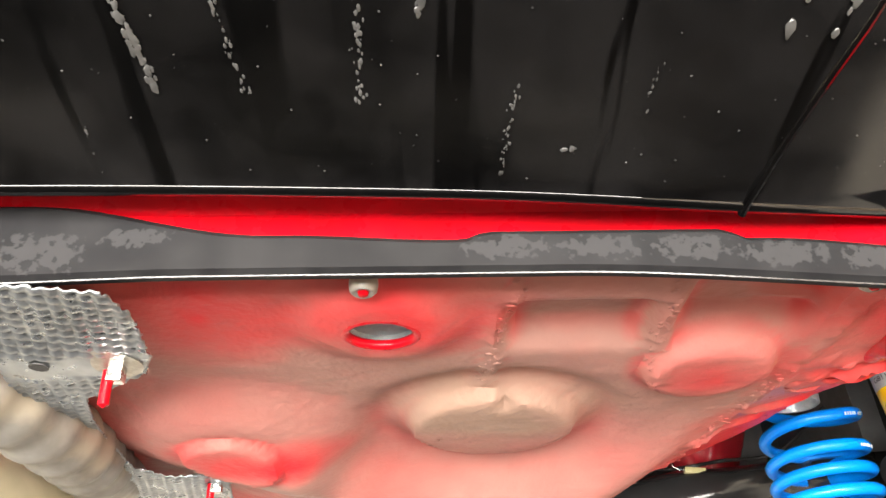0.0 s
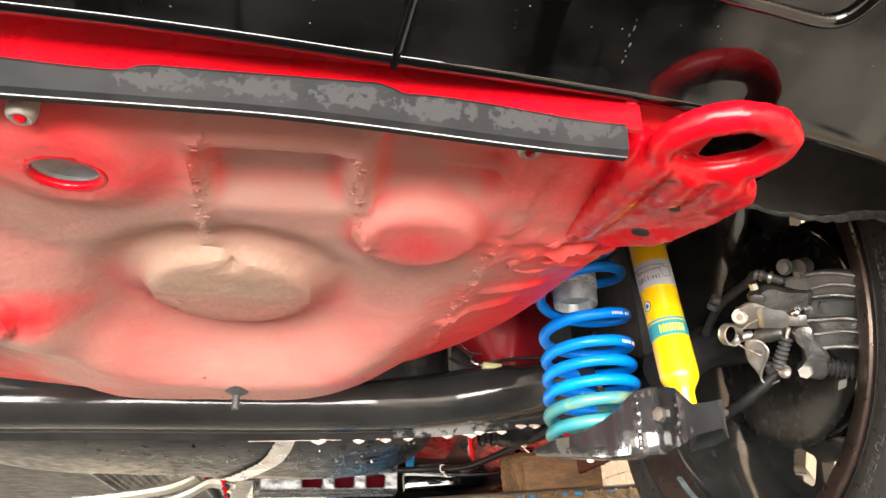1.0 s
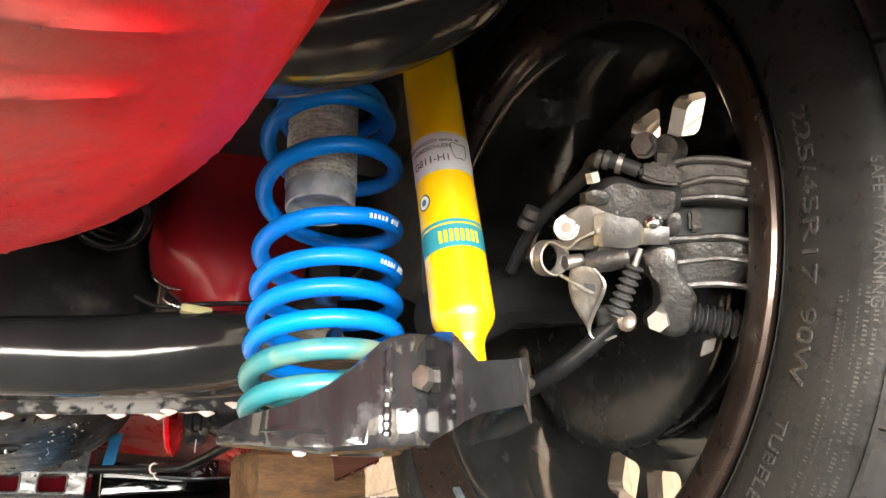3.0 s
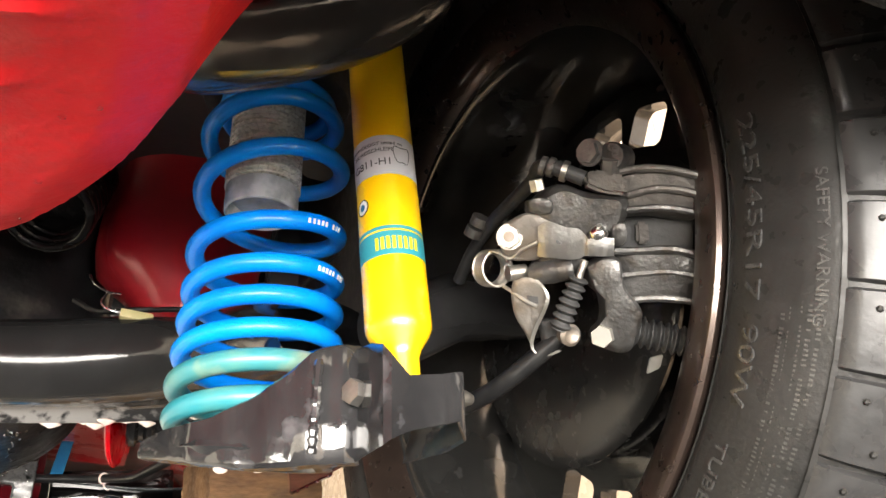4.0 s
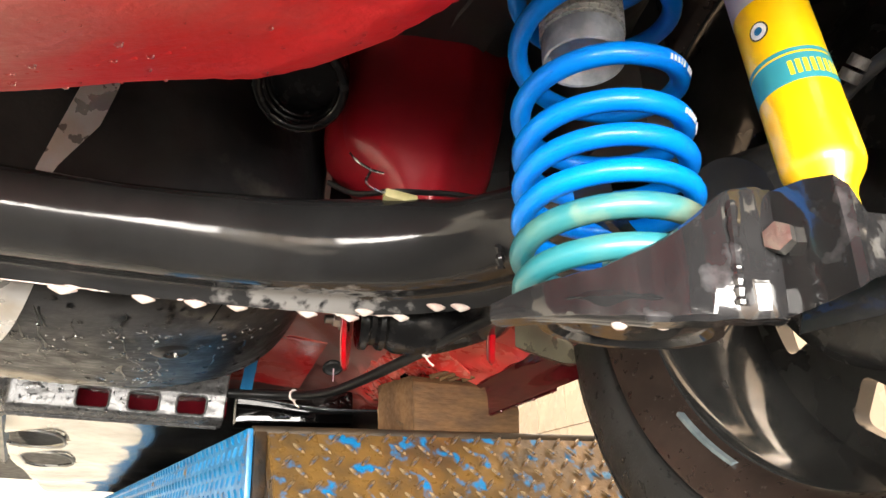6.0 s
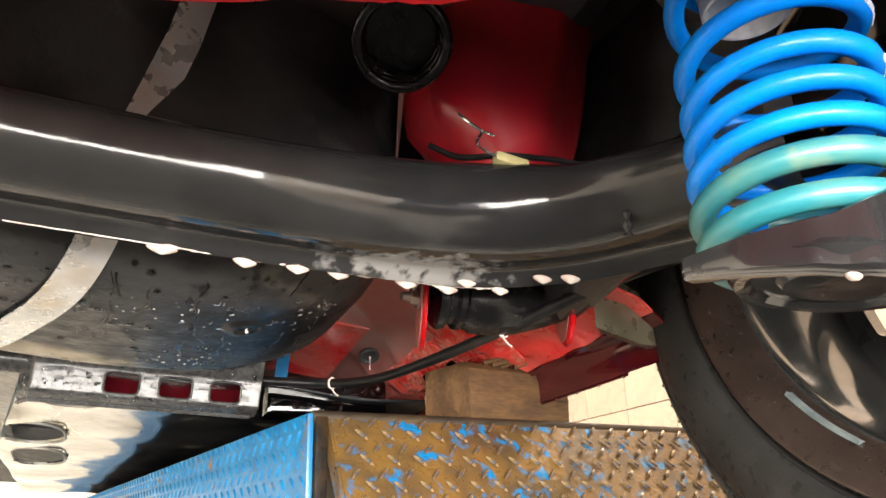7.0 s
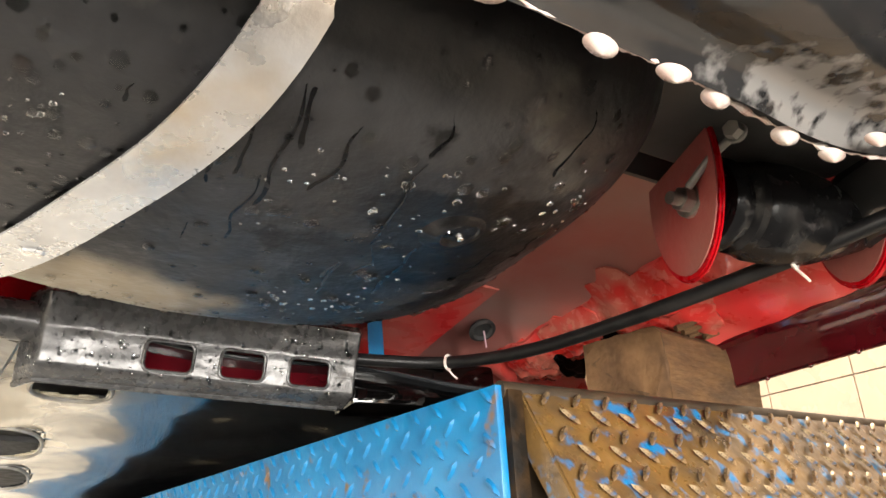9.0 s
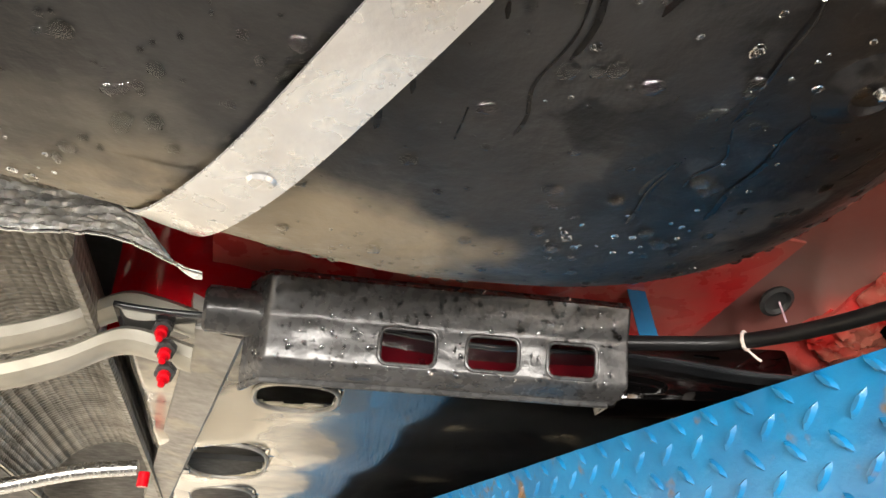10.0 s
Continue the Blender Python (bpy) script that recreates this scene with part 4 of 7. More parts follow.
DA, DB = Vector((0.588, 0.880, 1.612)), Vector((0.573, 0.912, 1.95))


def damper():
    t = thing("shock_absorber", tuple(DA), "yellow shock absorber with a silver label and turquoise band", "shock absorber")
    ax = (DB - DA).normalized()
    bm = B()
    lathe(bm, [(-0.012, 0.0), (-0.012, 0.012), (0.026, 0.0128), (0.032, 0.0150), (0.042, 0.0218), (0.047, 0.0238), (0.051, 0.0242), (0.34, 0.0242), (0.345, 0.0225), (0.345, 0.0)], DA, ax, 48)
    part("body", bm, YELLOW, t)
    for a0, a1, mt, nm, lb in ((0.169, 0.207, SILVER, "label", "silver label"), (0.098, 0.118, BAND, "band", "turquoise band"), (0.1195, 0.1225, BAND, "band_line", "thin turquoise line")):
        bm = B()
        lathe(bm, [(a0, 0.0244), (a1, 0.0244)], DA, ax, 48)
        part(nm, bm, mt, t, lb)
    return t


damper()


# ---- trailing arm, axle ----
def trailing_arm():
    t = thing("trailing_arm", (0.52, 1.0, 1.58), "glossy black trailing arm with painted grey reflections, spring seat and damper bracket", "suspension arm")
    plan = spline([(0.434, 1.03, 1.5885), (0.447, 0.985, 1.579), (0.470, 0.950, 1.5715), (0.503, 0.926, 1.567), (0.536, 0.911, 1.5685), (0.566, 0.906, 1.571)], 10)
    tops = spline([(0, 0, 1.6015), (0, 0, 1.6025), (0, 0, 1.6045), (0, 0, 1.621), (0, 0, 1.649), (0, 0, 1.654)], 10)
    rows = [[], [], [], [], [], [], []]
    for i, (p, q) in enumerate(zip(plan, tops)):
        d = (plan[min(i + 1, len(plan) - 1)] - plan[max(i - 1, 0)])
        out = Vector((d.y, -d.x, 0)).normalized()
        if out.y > 0:
            out = -out
        wave = 0.0012 * math.sin(i * 0.85) * step(12, 18, i)
        for k, (f, g) in enumerate(((0.0, -0.010), (0.0, -0.003), (0.05, 0.0), (0.35, 0.001), (0.7, 0.0), (0.96, 0.0), (1.0, -0.002))):
            rows[k].append(Vector((p.x, p.y, p.z + f * (q.z - p.z))) + out * (g + wave))
    bm = B()
    sheet(bm, rows, 0.005, (0.5, 0.85, 0))
    part("seat_wall", bm, ARM, t)
    bm = B()
    lathe(bm, [(0.0, 0.0), (0.0, 0.03), (0.004, 0.034), (0.004, 0.048), (0.0, 0.052), (0.0, 0.058), (0.006, 0.062), (0.010, 0.060), (0.012, 0.0)], (0.513, 0.990, 1.581), (0.04, -0.12, 1), 48)
    part("spring_seat", bm, ARM, t)
    # folded bracket for the damper
    bm = B()
    sheet(bm, [[(0.564, 0.912, 1.571), (0.564, 0.88, 1.5715), (0.5655, 0.860, 1.5725), (0.570, 0.857, 1.576), (0.585, 0.862, 1.5835), (0.610, 0.8645, 1.590), (0.6225, 0.866, 1.5935), (0.629, 0.870, 1.5815), (0.628, 0.90, 1.5795), (0.616, 0.95, 1.581)],
               [(0.564, 0.912, 1.600), (0.564, 0.88, 1.600), (0.5655, 0.860, 1.600), (0.570, 0.857, 1.600), (0.585, 0.862, 1.602), (0.610, 0.8645, 1.606), (0.624, 0.866, 1.609), (0.629, 0.870, 1.609), (0.630, 0.90, 1.609), (0.624, 0.95, 1.609)],
               [(0.564, 0.912, 1.652), (0.564, 0.88, 1.646), (0.5655, 0.862, 1.640), (0.570, 0.857, 1.632), (0.585, 0.862, 1.6205), (0.610, 0.8645, 1.6245), (0.624, 0.866, 1.628), (0.629, 0.870, 1.629), (0.630, 0.90, 1.630), (0.628, 0.95, 1.631)]], 0.004, (0.1, 1, 0))
    part("damper_bracket", bm, ARM, t)
    bm = B()
    tube(bm, spline([(0.534, 0.9105, 1.575), (0.5345, 0.910, 1.60), (0.536, 0.9095, 1.640)], 10), [0.0034 + 0.0007 * math.sin(k * 2.1) for k in range(21)], 8)
    part("weld_bead", bm, ARM, t, "rough weld bead")
    bm = B()
    bolt_head(bm, (0.5625, 0.9015, 1.6165), (-0.9, -0.42, 0), 0.0098, 0.008, 0.0)
    part("bolt", bm, ZINC, t, "zinc-plated hexagon bolt head")
    bm = B()
    tube(bm, [(0.624, 0.903, 1.620), (0.648, 0.907, 1.622), (0.654, 0.908, 1.622)], [0.0062, 0.0062, 0.004], 12)
    part("bolt_end", bm, ZINC, t)
    for x, y in ((0.483, 0.955), (0.506, 0.945)):
        bm = B()
        bmesh.ops.create_uvsphere(bm, u_segments=12, v_segments=8, radius=1, matrix=Matrix.Translation((x, y, 1.5705)) @ Matrix.Diagonal((0.0052, 0.004, 0.0034, 1)))
        part("drip", bm, WHITE, t, "pale drip under the arm")
    bm = B()
    tube(bm, spline([(0.60, 1.43, 1.745), (0.59, 1.36, 1.745), (0.575, 1.29, 1.742), (0.58, 1.22, 1.738)], 8), 0.036, 20)
    part("arm", bm, AXLE, t)
    bm = B()
    tube(bm, [(0.62, 1.0, 1.70), (0.70, 1.03, 1.75), (0.84, 1.033, 1.775)], 0.034, 24)
    part("stub_axle", bm, AXLE, t)
    return t


trailing_arm()


def axle_beam():
    t = thing("torsion_beam", (0, 1.26, 1.66), "wet glossy black torsion beam axle with white drips along its edge", "axle beam")
    path = spline([(-0.75, 1.30, 1.74), (-0.5, 1.262, 1.705), (-0.2, 1.25, 1.700), (0.14, 1.25, 1.702), (0.3, 1.262, 1.712), (0.38, 1.270, 1.722), (0.44, 1.262, 1.729), (0.49, 1.232, 1.733), (0.53, 1.175, 1.733), (0.555, 1.10, 1.722), (0.575, 1.03, 1.70)], 8)
    bm = B()
    rings = []
    for i, p in enumerate(path):
        d = (path[min(i + 1, len(path) - 1)] - path[max(i - 1, 0)]).normalized()
        f = Vector((-d.y, d.x, 0)).normalized()
        ring = []
        for q in SECTION:
            k = step(0.12, 0.42, abs(p.x))
            b = q.y * (1 + (0.42 * k - 0.5 * step(0.42, 0.55, p.x) if q.y > 0 else 0.06 * k))
            ring.append(bm.verts.new(p + f * q.x * (1 + 0.25 * step(0.30, 0.46, p.x)) + Vector((0, 0, b))))
        rings.append(ring)
    for a, b in zip(rings, rings[1:]):
        for k in range(len(a)):
            bm.faces.new((a[k], a[(k + 1) % len(a)], b[(k + 1) % len(a)], b[k]))
    bmesh.ops.recalc_face_normals(bm, faces=bm.faces)
    part("beam", bm, BEAM, t)
    # weld where the arm takes over
    bm = B()
    pts = spline([(0.520, 1.185, 1.772), (0.506, 1.167, 1.745), (0.500, 1.162, 1.717), (0.506, 1.172, 1.692)], 10)
    tube(bm, pts, [0.004 + 0.0014 * math.sin(k * 1.7) + 0.001 * noise.noise((k, 0.3, 2)) for k in range(len(pts))], 8)
    part("weld_bead", bm, BEAM, t, "rough weld at the end of the beam")
    # drips hang along the lower edge, with thin pale runs between them
    edge = [Vector(q) for q in ((0.03, 1.277, 1.6565), (0.141, 1.287, 1.6615), (0.207, 1.295, 1.665), (0.252, 1.2965, 1.6675), (0.290, 1.306, 1.6725), (0.3595, 1.3195, 1.680), (0.404, 1.3225, 1.6825), (0.456, 1.314, 1.687))]
    drips = edge[1:] + [Vector((0.4134, 1.2994, 1.6825)), Vector((0.4806, 1.273, 1.6885)), Vector((0.499, 1.2533, 1.6845))]
    for p, q in zip(edge, edge[1:]):
        bm = B()
        pts = [p.lerp(q, k / 14) + Vector((0, 0.001 * noise.noise((k * 0.9, p.x * 40, 1)), -0.0012)) for k in range(15)]
        tube(bm, pts, [0.0005 + (0.0003 if p.x < 0.1 else 0.0026) * max(0.0, 0.15 + noise.noise((k * 0.55, p.x * 60, 5))) for k in range(15)], 8)
        part("pale_run", bm, WHITE, t, "thin pale run between the drips")
    for p in drips:
        bm = B()
        r = random.uniform(0.0085, 0.0115)
        lathe(bm, [(-0.001, 0.0), (-0.001, r * 0.7), (0.0005, r), (0.002, r * 0.86), (0.0042, r * 0.45), (0.0056, r * 0.16), (0.006, 0.0)], (0, 0, 0), (0, 0, -1), 20)
        bmesh.ops.transform(bm, verts=bm.verts, matrix=Matrix.Translation(p + Vector((0, 0.001, -0.0025))) @ pose(0, 0, 0, 0, 0, random.uniform(0, 20)) @ Matrix.Diagonal((1.1, 0.62, 1, 1)))
        part("drip", bm, WHITE, t, "white drip of sealant")
    return t


corners = [Vector((a, b, 0)) for a, b in ((0.040, -0.042), (0.026, -0.031), (-0.008, -0.032), (-0.033, -0.016), (-0.042, 0.010), (-0.032, 0.031), (0.0, 0.042), (0.032, 0.035), (0.044, 0.010), (0.043, -0.022))]
SECTION = spline(corners + corners[:1], 5)[:-1]
stain_field(BEAM, (0.37, 0.035, 0.018), (0.2, 0.07, 0.055), (0.17, 0.165, 0.16), 60, (0.27, 0.36))
axle_beam()


# ---- tank ----
TC, TH = Vector((0.0, 1.56, 1.80)), Vector((0.395, 0.24, 0.143))


def tank_half(x):
    """Half length of the tank on this side of its middle."""
    return TH.x if x > TC.x else 0.63


def tank_front(x):
    return 1.0 - 0.38 * step(0.12, -0.2, x)


def tank_z(x, y):
    """Height of the tank's skin over a place in plan."""
    k = min((abs((x - TC.x) / tank_half(x)) ** 3.5 + abs((y - TC.y) / (TH.y * (tank_front(x) if y > TC.y else 1.0))) ** 3.5) ** (1 / 3.5), 1.0)
    return TC.z - TH.z * math.sqrt(max(0.0, 1 - k ** 4.6))


def fuel_tank():
    t = thing("fuel_tank", tuple(TC), "black plastic fuel tank with water drops and a dusty front edge", "fuel tank")
    bm = B()
    n, mv = 112, 30
    def plan(a, k):
        c, q = math.cos(a), math.sin(a)
        x = TC.x + math.copysign(abs(c) ** (2 / 3.5), c) * tank_half(TC.x + c) * k
        return x, TC.y + math.copysign(abs(q) ** (2 / 3.5), q) * TH.y * k * (tank_front(x) if q > 0 else 1.0)
    ways = [2 * math.pi * i / n for i in range(n)]
    rings = [[bm.verts.new((*plan(a, 1.0), 1.98)) for a in ways], [bm.verts.new((*plan(a, 1.0), TC.z)) for a in ways]]
    for j in range(1, mv):
        v = j / mv * math.pi / 2
        k = math.cos(v) ** (2 / 4.6)
        ring = []
        for a in ways:
            x, y = plan(a, k)
            z = TC.z - TH.z * math.sin(v)
            z += 0.002 * noise.noise((x * 12, y * 12, 1))
            ring.append(bm.verts.new((x, y, z)))
        rings.append(ring)
    for a, b in zip(rings, rings[1:]):
        for k in range(n):
            bm.faces.new((a[k], a[(k + 1) % n], b[(k + 1) % n], b[k]))
    bm.faces.new(rings[-1])
    bm.faces.new(rings[0][::-1])
    bmesh.ops.recalc_face_normals(bm, faces=bm.faces)
    part("shell", bm, TANK, t)
    bm = B()
    x, y = 0.242, 1.487
    lathe(bm, [(-0.006, 0.030), (0.0005, 0.020), (0.002, 0.014), (-0.002, 0.0105), (-0.002, 0.0)], (x, y, tank_z(x, y)), (0.25, -0.1, -1), 24)
    part("boss", bm, TANK, t, "moulded drain boss")
    bm = B()
    lathe(bm, [(0.0, 0.0), (0.0, 0.003), (0.004, 0.0025), (0.005, 0.0)], (x, y, tank_z(x, y) - 0.001), (0.25, -0.1, -1), 12)
    part("boss_pin", bm, BRIGHT, t, "bright pin in the boss")
    return t


stain_field(TANK, (-0.03, 0.15, -0.13), (0.26, 0.15, 0.14), (0.27, 0.225, 0.155), 16, (0.12, 0.24))
stain_field(TANK, (-0.26, 0.05, -0.1), (0.34, 0.3, 0.2), (0.17, 0.15, 0.11), 10, (0.22, 0.46))
stain_field(TANK, (0.22, -0.03, -0.11), (0.24, 0.26, 0.14), (0.003, 0.003, 0.0035), 22, (0.30, 0.33))
fuel_tank()


def tank_strap():
    t = thing("tank_strap", (0.04, 1.5, 1.655), "dull galvanised steel strap under the fuel tank", "strap")
    plan = spline([(0.112, 1.305, 0), (0.093, 1.34, 0), (0.057, 1.445, 0), (0.028, 1.52, 0), (-0.006, 1.60, 0), (-0.052, 1.685, 0), (-0.082, 1.74, 0), (-0.1, 1.78, 0)], 10)
    line = [Vector((0.135, 1.305, 1.95)), Vector((0.125, 1.308, 1.88))] + [Vector((p.x, p.y, tank_z(p.x, p.y) - 0.004)) for p in plan if tank_z(p.x, p.y) < 1.79] + [Vector((-0.105, 1.80, 1.85))]
    bm = B()
    rows = [[], []]
    for i, p in enumerate(line):
        j = min(max(i, 3), len(line) - 3)
        d = line[j + 1] - line[j - 1]
        side = Vector((d.y, -d.x, 0)).normalized()
        f = i / (len(line) - 1)
        rows[0].append(p - side * (0.0125 + 0.010 * f))
        rows[1].append(p + side * (0.0205 - 0.004 * f))
    sheet(bm, rows, 0.002, (0, -0.2, -1))
    part("band", bm, STRAP, t)
    bm = B()
    lathe(bm, [(0, 0), (0, 0.0075), (0.002, 0.006), (0.002, 0)], (-0.004, 1.606, tank_z(-0.004, 1.606) - 0.006), (0, 0.1, -1), 16)
    part("rivet", bm, STRAP, t, "flat rivet head")
    return t


tank_strap()


# ---- slotted bracket ----
def slotted_bracket():
    t = thing("slotted_bracket", (0.17, 1.9, 1.68), "wet black steel crossmember with three rounded slots", "bracket")
    slots = ((0.105, 0.154), (0.182, 0.229), (0.256, 0.302))
    zlo, zhi, s0, s1 = 1.660, 1.748, 1.6745, 1.7045

    def P(x, z):
        back = 0.42 * (1.744 - max(z, 1.708)) + 0.22 * (1.708 - min(z, 1.708)) - 0.06 * (x - 0.1) + 0.0008 * noise.noise((x * 30, z * 60, 2))
        back += 0.030 * step(zlo + 0.012, zlo, z) ** 1.5 + 0.012 * step(zhi - 0.010, zhi, z) + 0.03 * step(0.012, -0.010, x) ** 1.5
        return Vector((x, 1.886 + back, z))

    def in_slot(x, z):
        for x0, x1 in slots:
            dx, dz = max(x0 + 0.007 - x, 0, x - x1 + 0.007), max(s0 + 0.007 - z, 0, z - s1 + 0.007)
            if math.hypot(dx, dz) < 0.007:
                return True
        return False
    nx, nz = 150, 38
    dx, dz = 0.342 / nx, (zhi - zlo) / nz
    bm = B()
    vs = {}

    def vert(i, j):
        if (i, j) not in vs:
            vs[(i, j)] = bm.verts.new(P(-0.010 + i * dx, zlo + j * dz))
        return vs[(i, j)]
    for i in range(nx):
        for j in range(nz):
            if not in_slot(-0.010 + (i + 0.5) * dx, zlo + (j + 0.5) * dz):
                bm.faces.new((vert(i, j), vert(i + 1, j), vert(i + 1, j + 1), vert(i, j + 1)))
    ob = part("channel", bm, CROSS, t)
    ob.modifiers.new("thick", "SOLIDIFY").thickness = 0.003 * SIZE
    for x0, x1 in slots:
        bm = B()
        pts = []
        for cx, cz, q0 in ((x1 - 0.007, s1 - 0.007, 0), (x0 + 0.007, s1 - 0.007, 90), (x0 + 0.007, s0 + 0.007, 180), (x1 - 0.007, s0 + 0.007, 270)):
            for k in range(6):
                a = radians(q0 + 18 * k)
                pts.append(P(cx + 0.0072 * math.cos(a), cz + 0.0072 * math.sin(a)) + Vector((0, 0.0004, 0)))
        loop_tube(bm, pts, 0.0019, 8, 1.0, (0, 1, 0))
        part("slot_edge", bm, CROSS, t, "rolled slot edge")
    bm = B()
    tube(bm, [P(-0.008 + 0.0085 * k, zlo + 0.002) for k in range(40)], 0.0035, 8)
    part("lower_fold", bm, CROSS, t, "rolled lower edge")
    bm = B()
    lathe(bm, [(0, 0.0), (0.0, 0.018), (0.003, 0.021), (0.05, 0.021), (0.05, 0)], (-0.046, 1.93, 1.716), (1, 0, 0), 28)
    part("end_tube", bm, CROSS, t, "glossy black tube end")
    return t


slotted_bracket()

# ---- lettering ----
def letters(text, size, extrude):
    """Corners and faces of a line of text, from x = 0, in the built-in font."""
    cu = bpy.data.curves.new("line_of_text", "FONT")
    cu.body, cu.size, cu.extrude = text, size, extrude
    ob = new("line_of_text", cu)
    me = ob.evaluated_get(bpy.context.evaluated_depsgraph_get()).to_mesh()
    vs, fs = [v.co.copy() for v in me.vertices], [tuple(p.vertices) for p in me.polygons]
    ob.evaluated_get(bpy.context.evaluated_depsgraph_get()).to_mesh_clear()
    bpy.data.objects.remove(ob)
    return vs, fs


def lettered(name, text, size, extrude, bend, material, parent, label=""):
    bpy.context.view_layer.update()
    vs, fs = letters(text, size, extrude)
    bm = B()
    q = [bm.verts.new(bend(v)) for v in vs]
    for f in fs:
        try:
            bm.faces.new([q[i] for i in f])
        except ValueError:
            pass
    return part(name, bm, material, parent, label, False)


def on_sidewall(r0, a0, stretch=1.0):
    def bend(v):
        r, a = r0 + v.y, a0 + v.x * stretch / r0
        lie = 0.0140 - 0.0022 * max(0.0, (r / WS - 0.268) / 0.013) ** 2 - 0.0015 * max(0.0, (0.262 - r / WS) / 0.013) ** 2
        return WC + r * (math.cos(a) * WU + math.sin(a) * WW) - WAX * (lie * WS + 0.0002 + v.z)
    return bend


lettered("size_marking", "225/45R17", 0.0162, 0.0009, on_sidewall(0.343, radians(93.3), 1.66), TYRE_PRINT, TYRE_OB, "raised tyre size lettering")
lettered("load_marking", "90W", 0.0162, 0.0009, on_sidewall(0.345, radians(115.3), 1.45), TYRE_PRINT, TYRE_OB, "raised load lettering")
lettered("tubeless_marking", "TUBELESS", 0.0135, 0.0008, on_sidewall(0.344, radians(127), 1.3), TYRE_PRINT, TYRE_OB, "raised lettering")
lettered("warning_marking", "SAFETY WARNING", 0.0082, 0.0008, on_sidewall(0.3865, radians(101.3), 1.32), TYRE_PRINT, TYRE_OB, "small raised lettering")
for line in range(5):
    bm = B()
    for i in range(52):
        if random.random() < 0.2:
            continue
        b = on_sidewall(0.370 + 0.0046 * line, radians(114 - line * 0.6) + i * 0.0072)
        w, h = random.uniform(0.0010, 0.0016), random.uniform(0.0018, 0.0026)
        vs = [bm.verts.new(b(Vector(p))) for p in ((0, 0, 0.0003), (w, 0, 0.0003), (w, h, 0.0003), (0, h, 0.0003))]
        bm.faces.new(vs)
    part("small_print", bm, TYRE_PRINT, TYRE_OB, "rows of illegible small print")

DAX = (DB - DA).normalized()
DSIDE = Vector((-0.35, -0.93, 0)).normalized()
DSIDE = (DSIDE - DAX * DSIDE.dot(DAX)).normalized()
DTAN = DAX.cross(DSIDE)
DAMPER = [o for o in scene.objects if o.name == "shock_absorber"][0]


def on_damper(along, a0):
    def bend(v):
        a = a0 + v.x / 0.0246
        return DA + DAX * (along + v.y) + (0.0246 + v.z) * (math.cos(a) * DSIDE + math.sin(a) * DTAN)
    return bend


lettered("label_line", "TECHNOLOGY tested on", 0.0046, 0.0001, on_damper(0.1975, -1.45), INK, DAMPER, "black printed line")
lettered("label_line", "NORDSCHLEIFE", 0.0052, 0.0001, on_damper(0.191, -1.2), INK, DAMPER, "black printed line")
lettered("label_code", "G811-H1", 0.0095, 0.0001, on_damper(0.178, -1.25), INK, DAMPER, "black printed part code")


def damper_bar(name, along, a0, w, h, mt, label=""):
    bm = B()
    b = on_damper(along, a0)
    n = 6
    rows = [[b(Vector((w * i / n, hh, 0))) for i in range(n + 1)] for hh in (0, h)]
    sheet(bm, rows, 0.0)
    part(name, bm, mt, DAMPER, label, False)


for i in range(8):
    damper_bar("brand_bar", 0.1025, -0.55 + i * 0.178, 0.0028, 0.0105, YINK, "yellow bar of the brand mark")
for r, mt, lift, lb in ((0.0072, INK, 0.0001, "dark round sticker"), (0.0060, WSTAMP, 0.0002, "pale ring of the sticker"), (0.0030, TAPE, 0.0003, "blue middle of the sticker")):
    bm = B()
    ring = [on_damper(0.1445 + r * math.sin(a), -0.95)(Vector((r * 0.9 * math.cos(a), 0, lift))) for a in [2 * math.pi * k / 24 for k in range(24)]]
    bm.faces.new([bm.verts.new(q) for q in ring])
    part("round_badge", bm, mt, DAMPER, lb, False)
bm = B()
pts = [on_damper(0.179 + 0.018 * (0.5 + 0.5 * math.sin(a)) + 0.002 * math.sin(3 * a), 0.55 + 0.28 * math.cos(a) + 0.05 * math.sin(2 * a))(Vector((0, 0, 0.0002))) for a in [2 * math.pi * k / 40 for k in range(40)]]
loop_tube(bm, pts, 0.00025, 5, 1.0, (0.3, 0.3, 1))
part("track_outline", bm, INK, DAMPER, "thin black outline drawing")


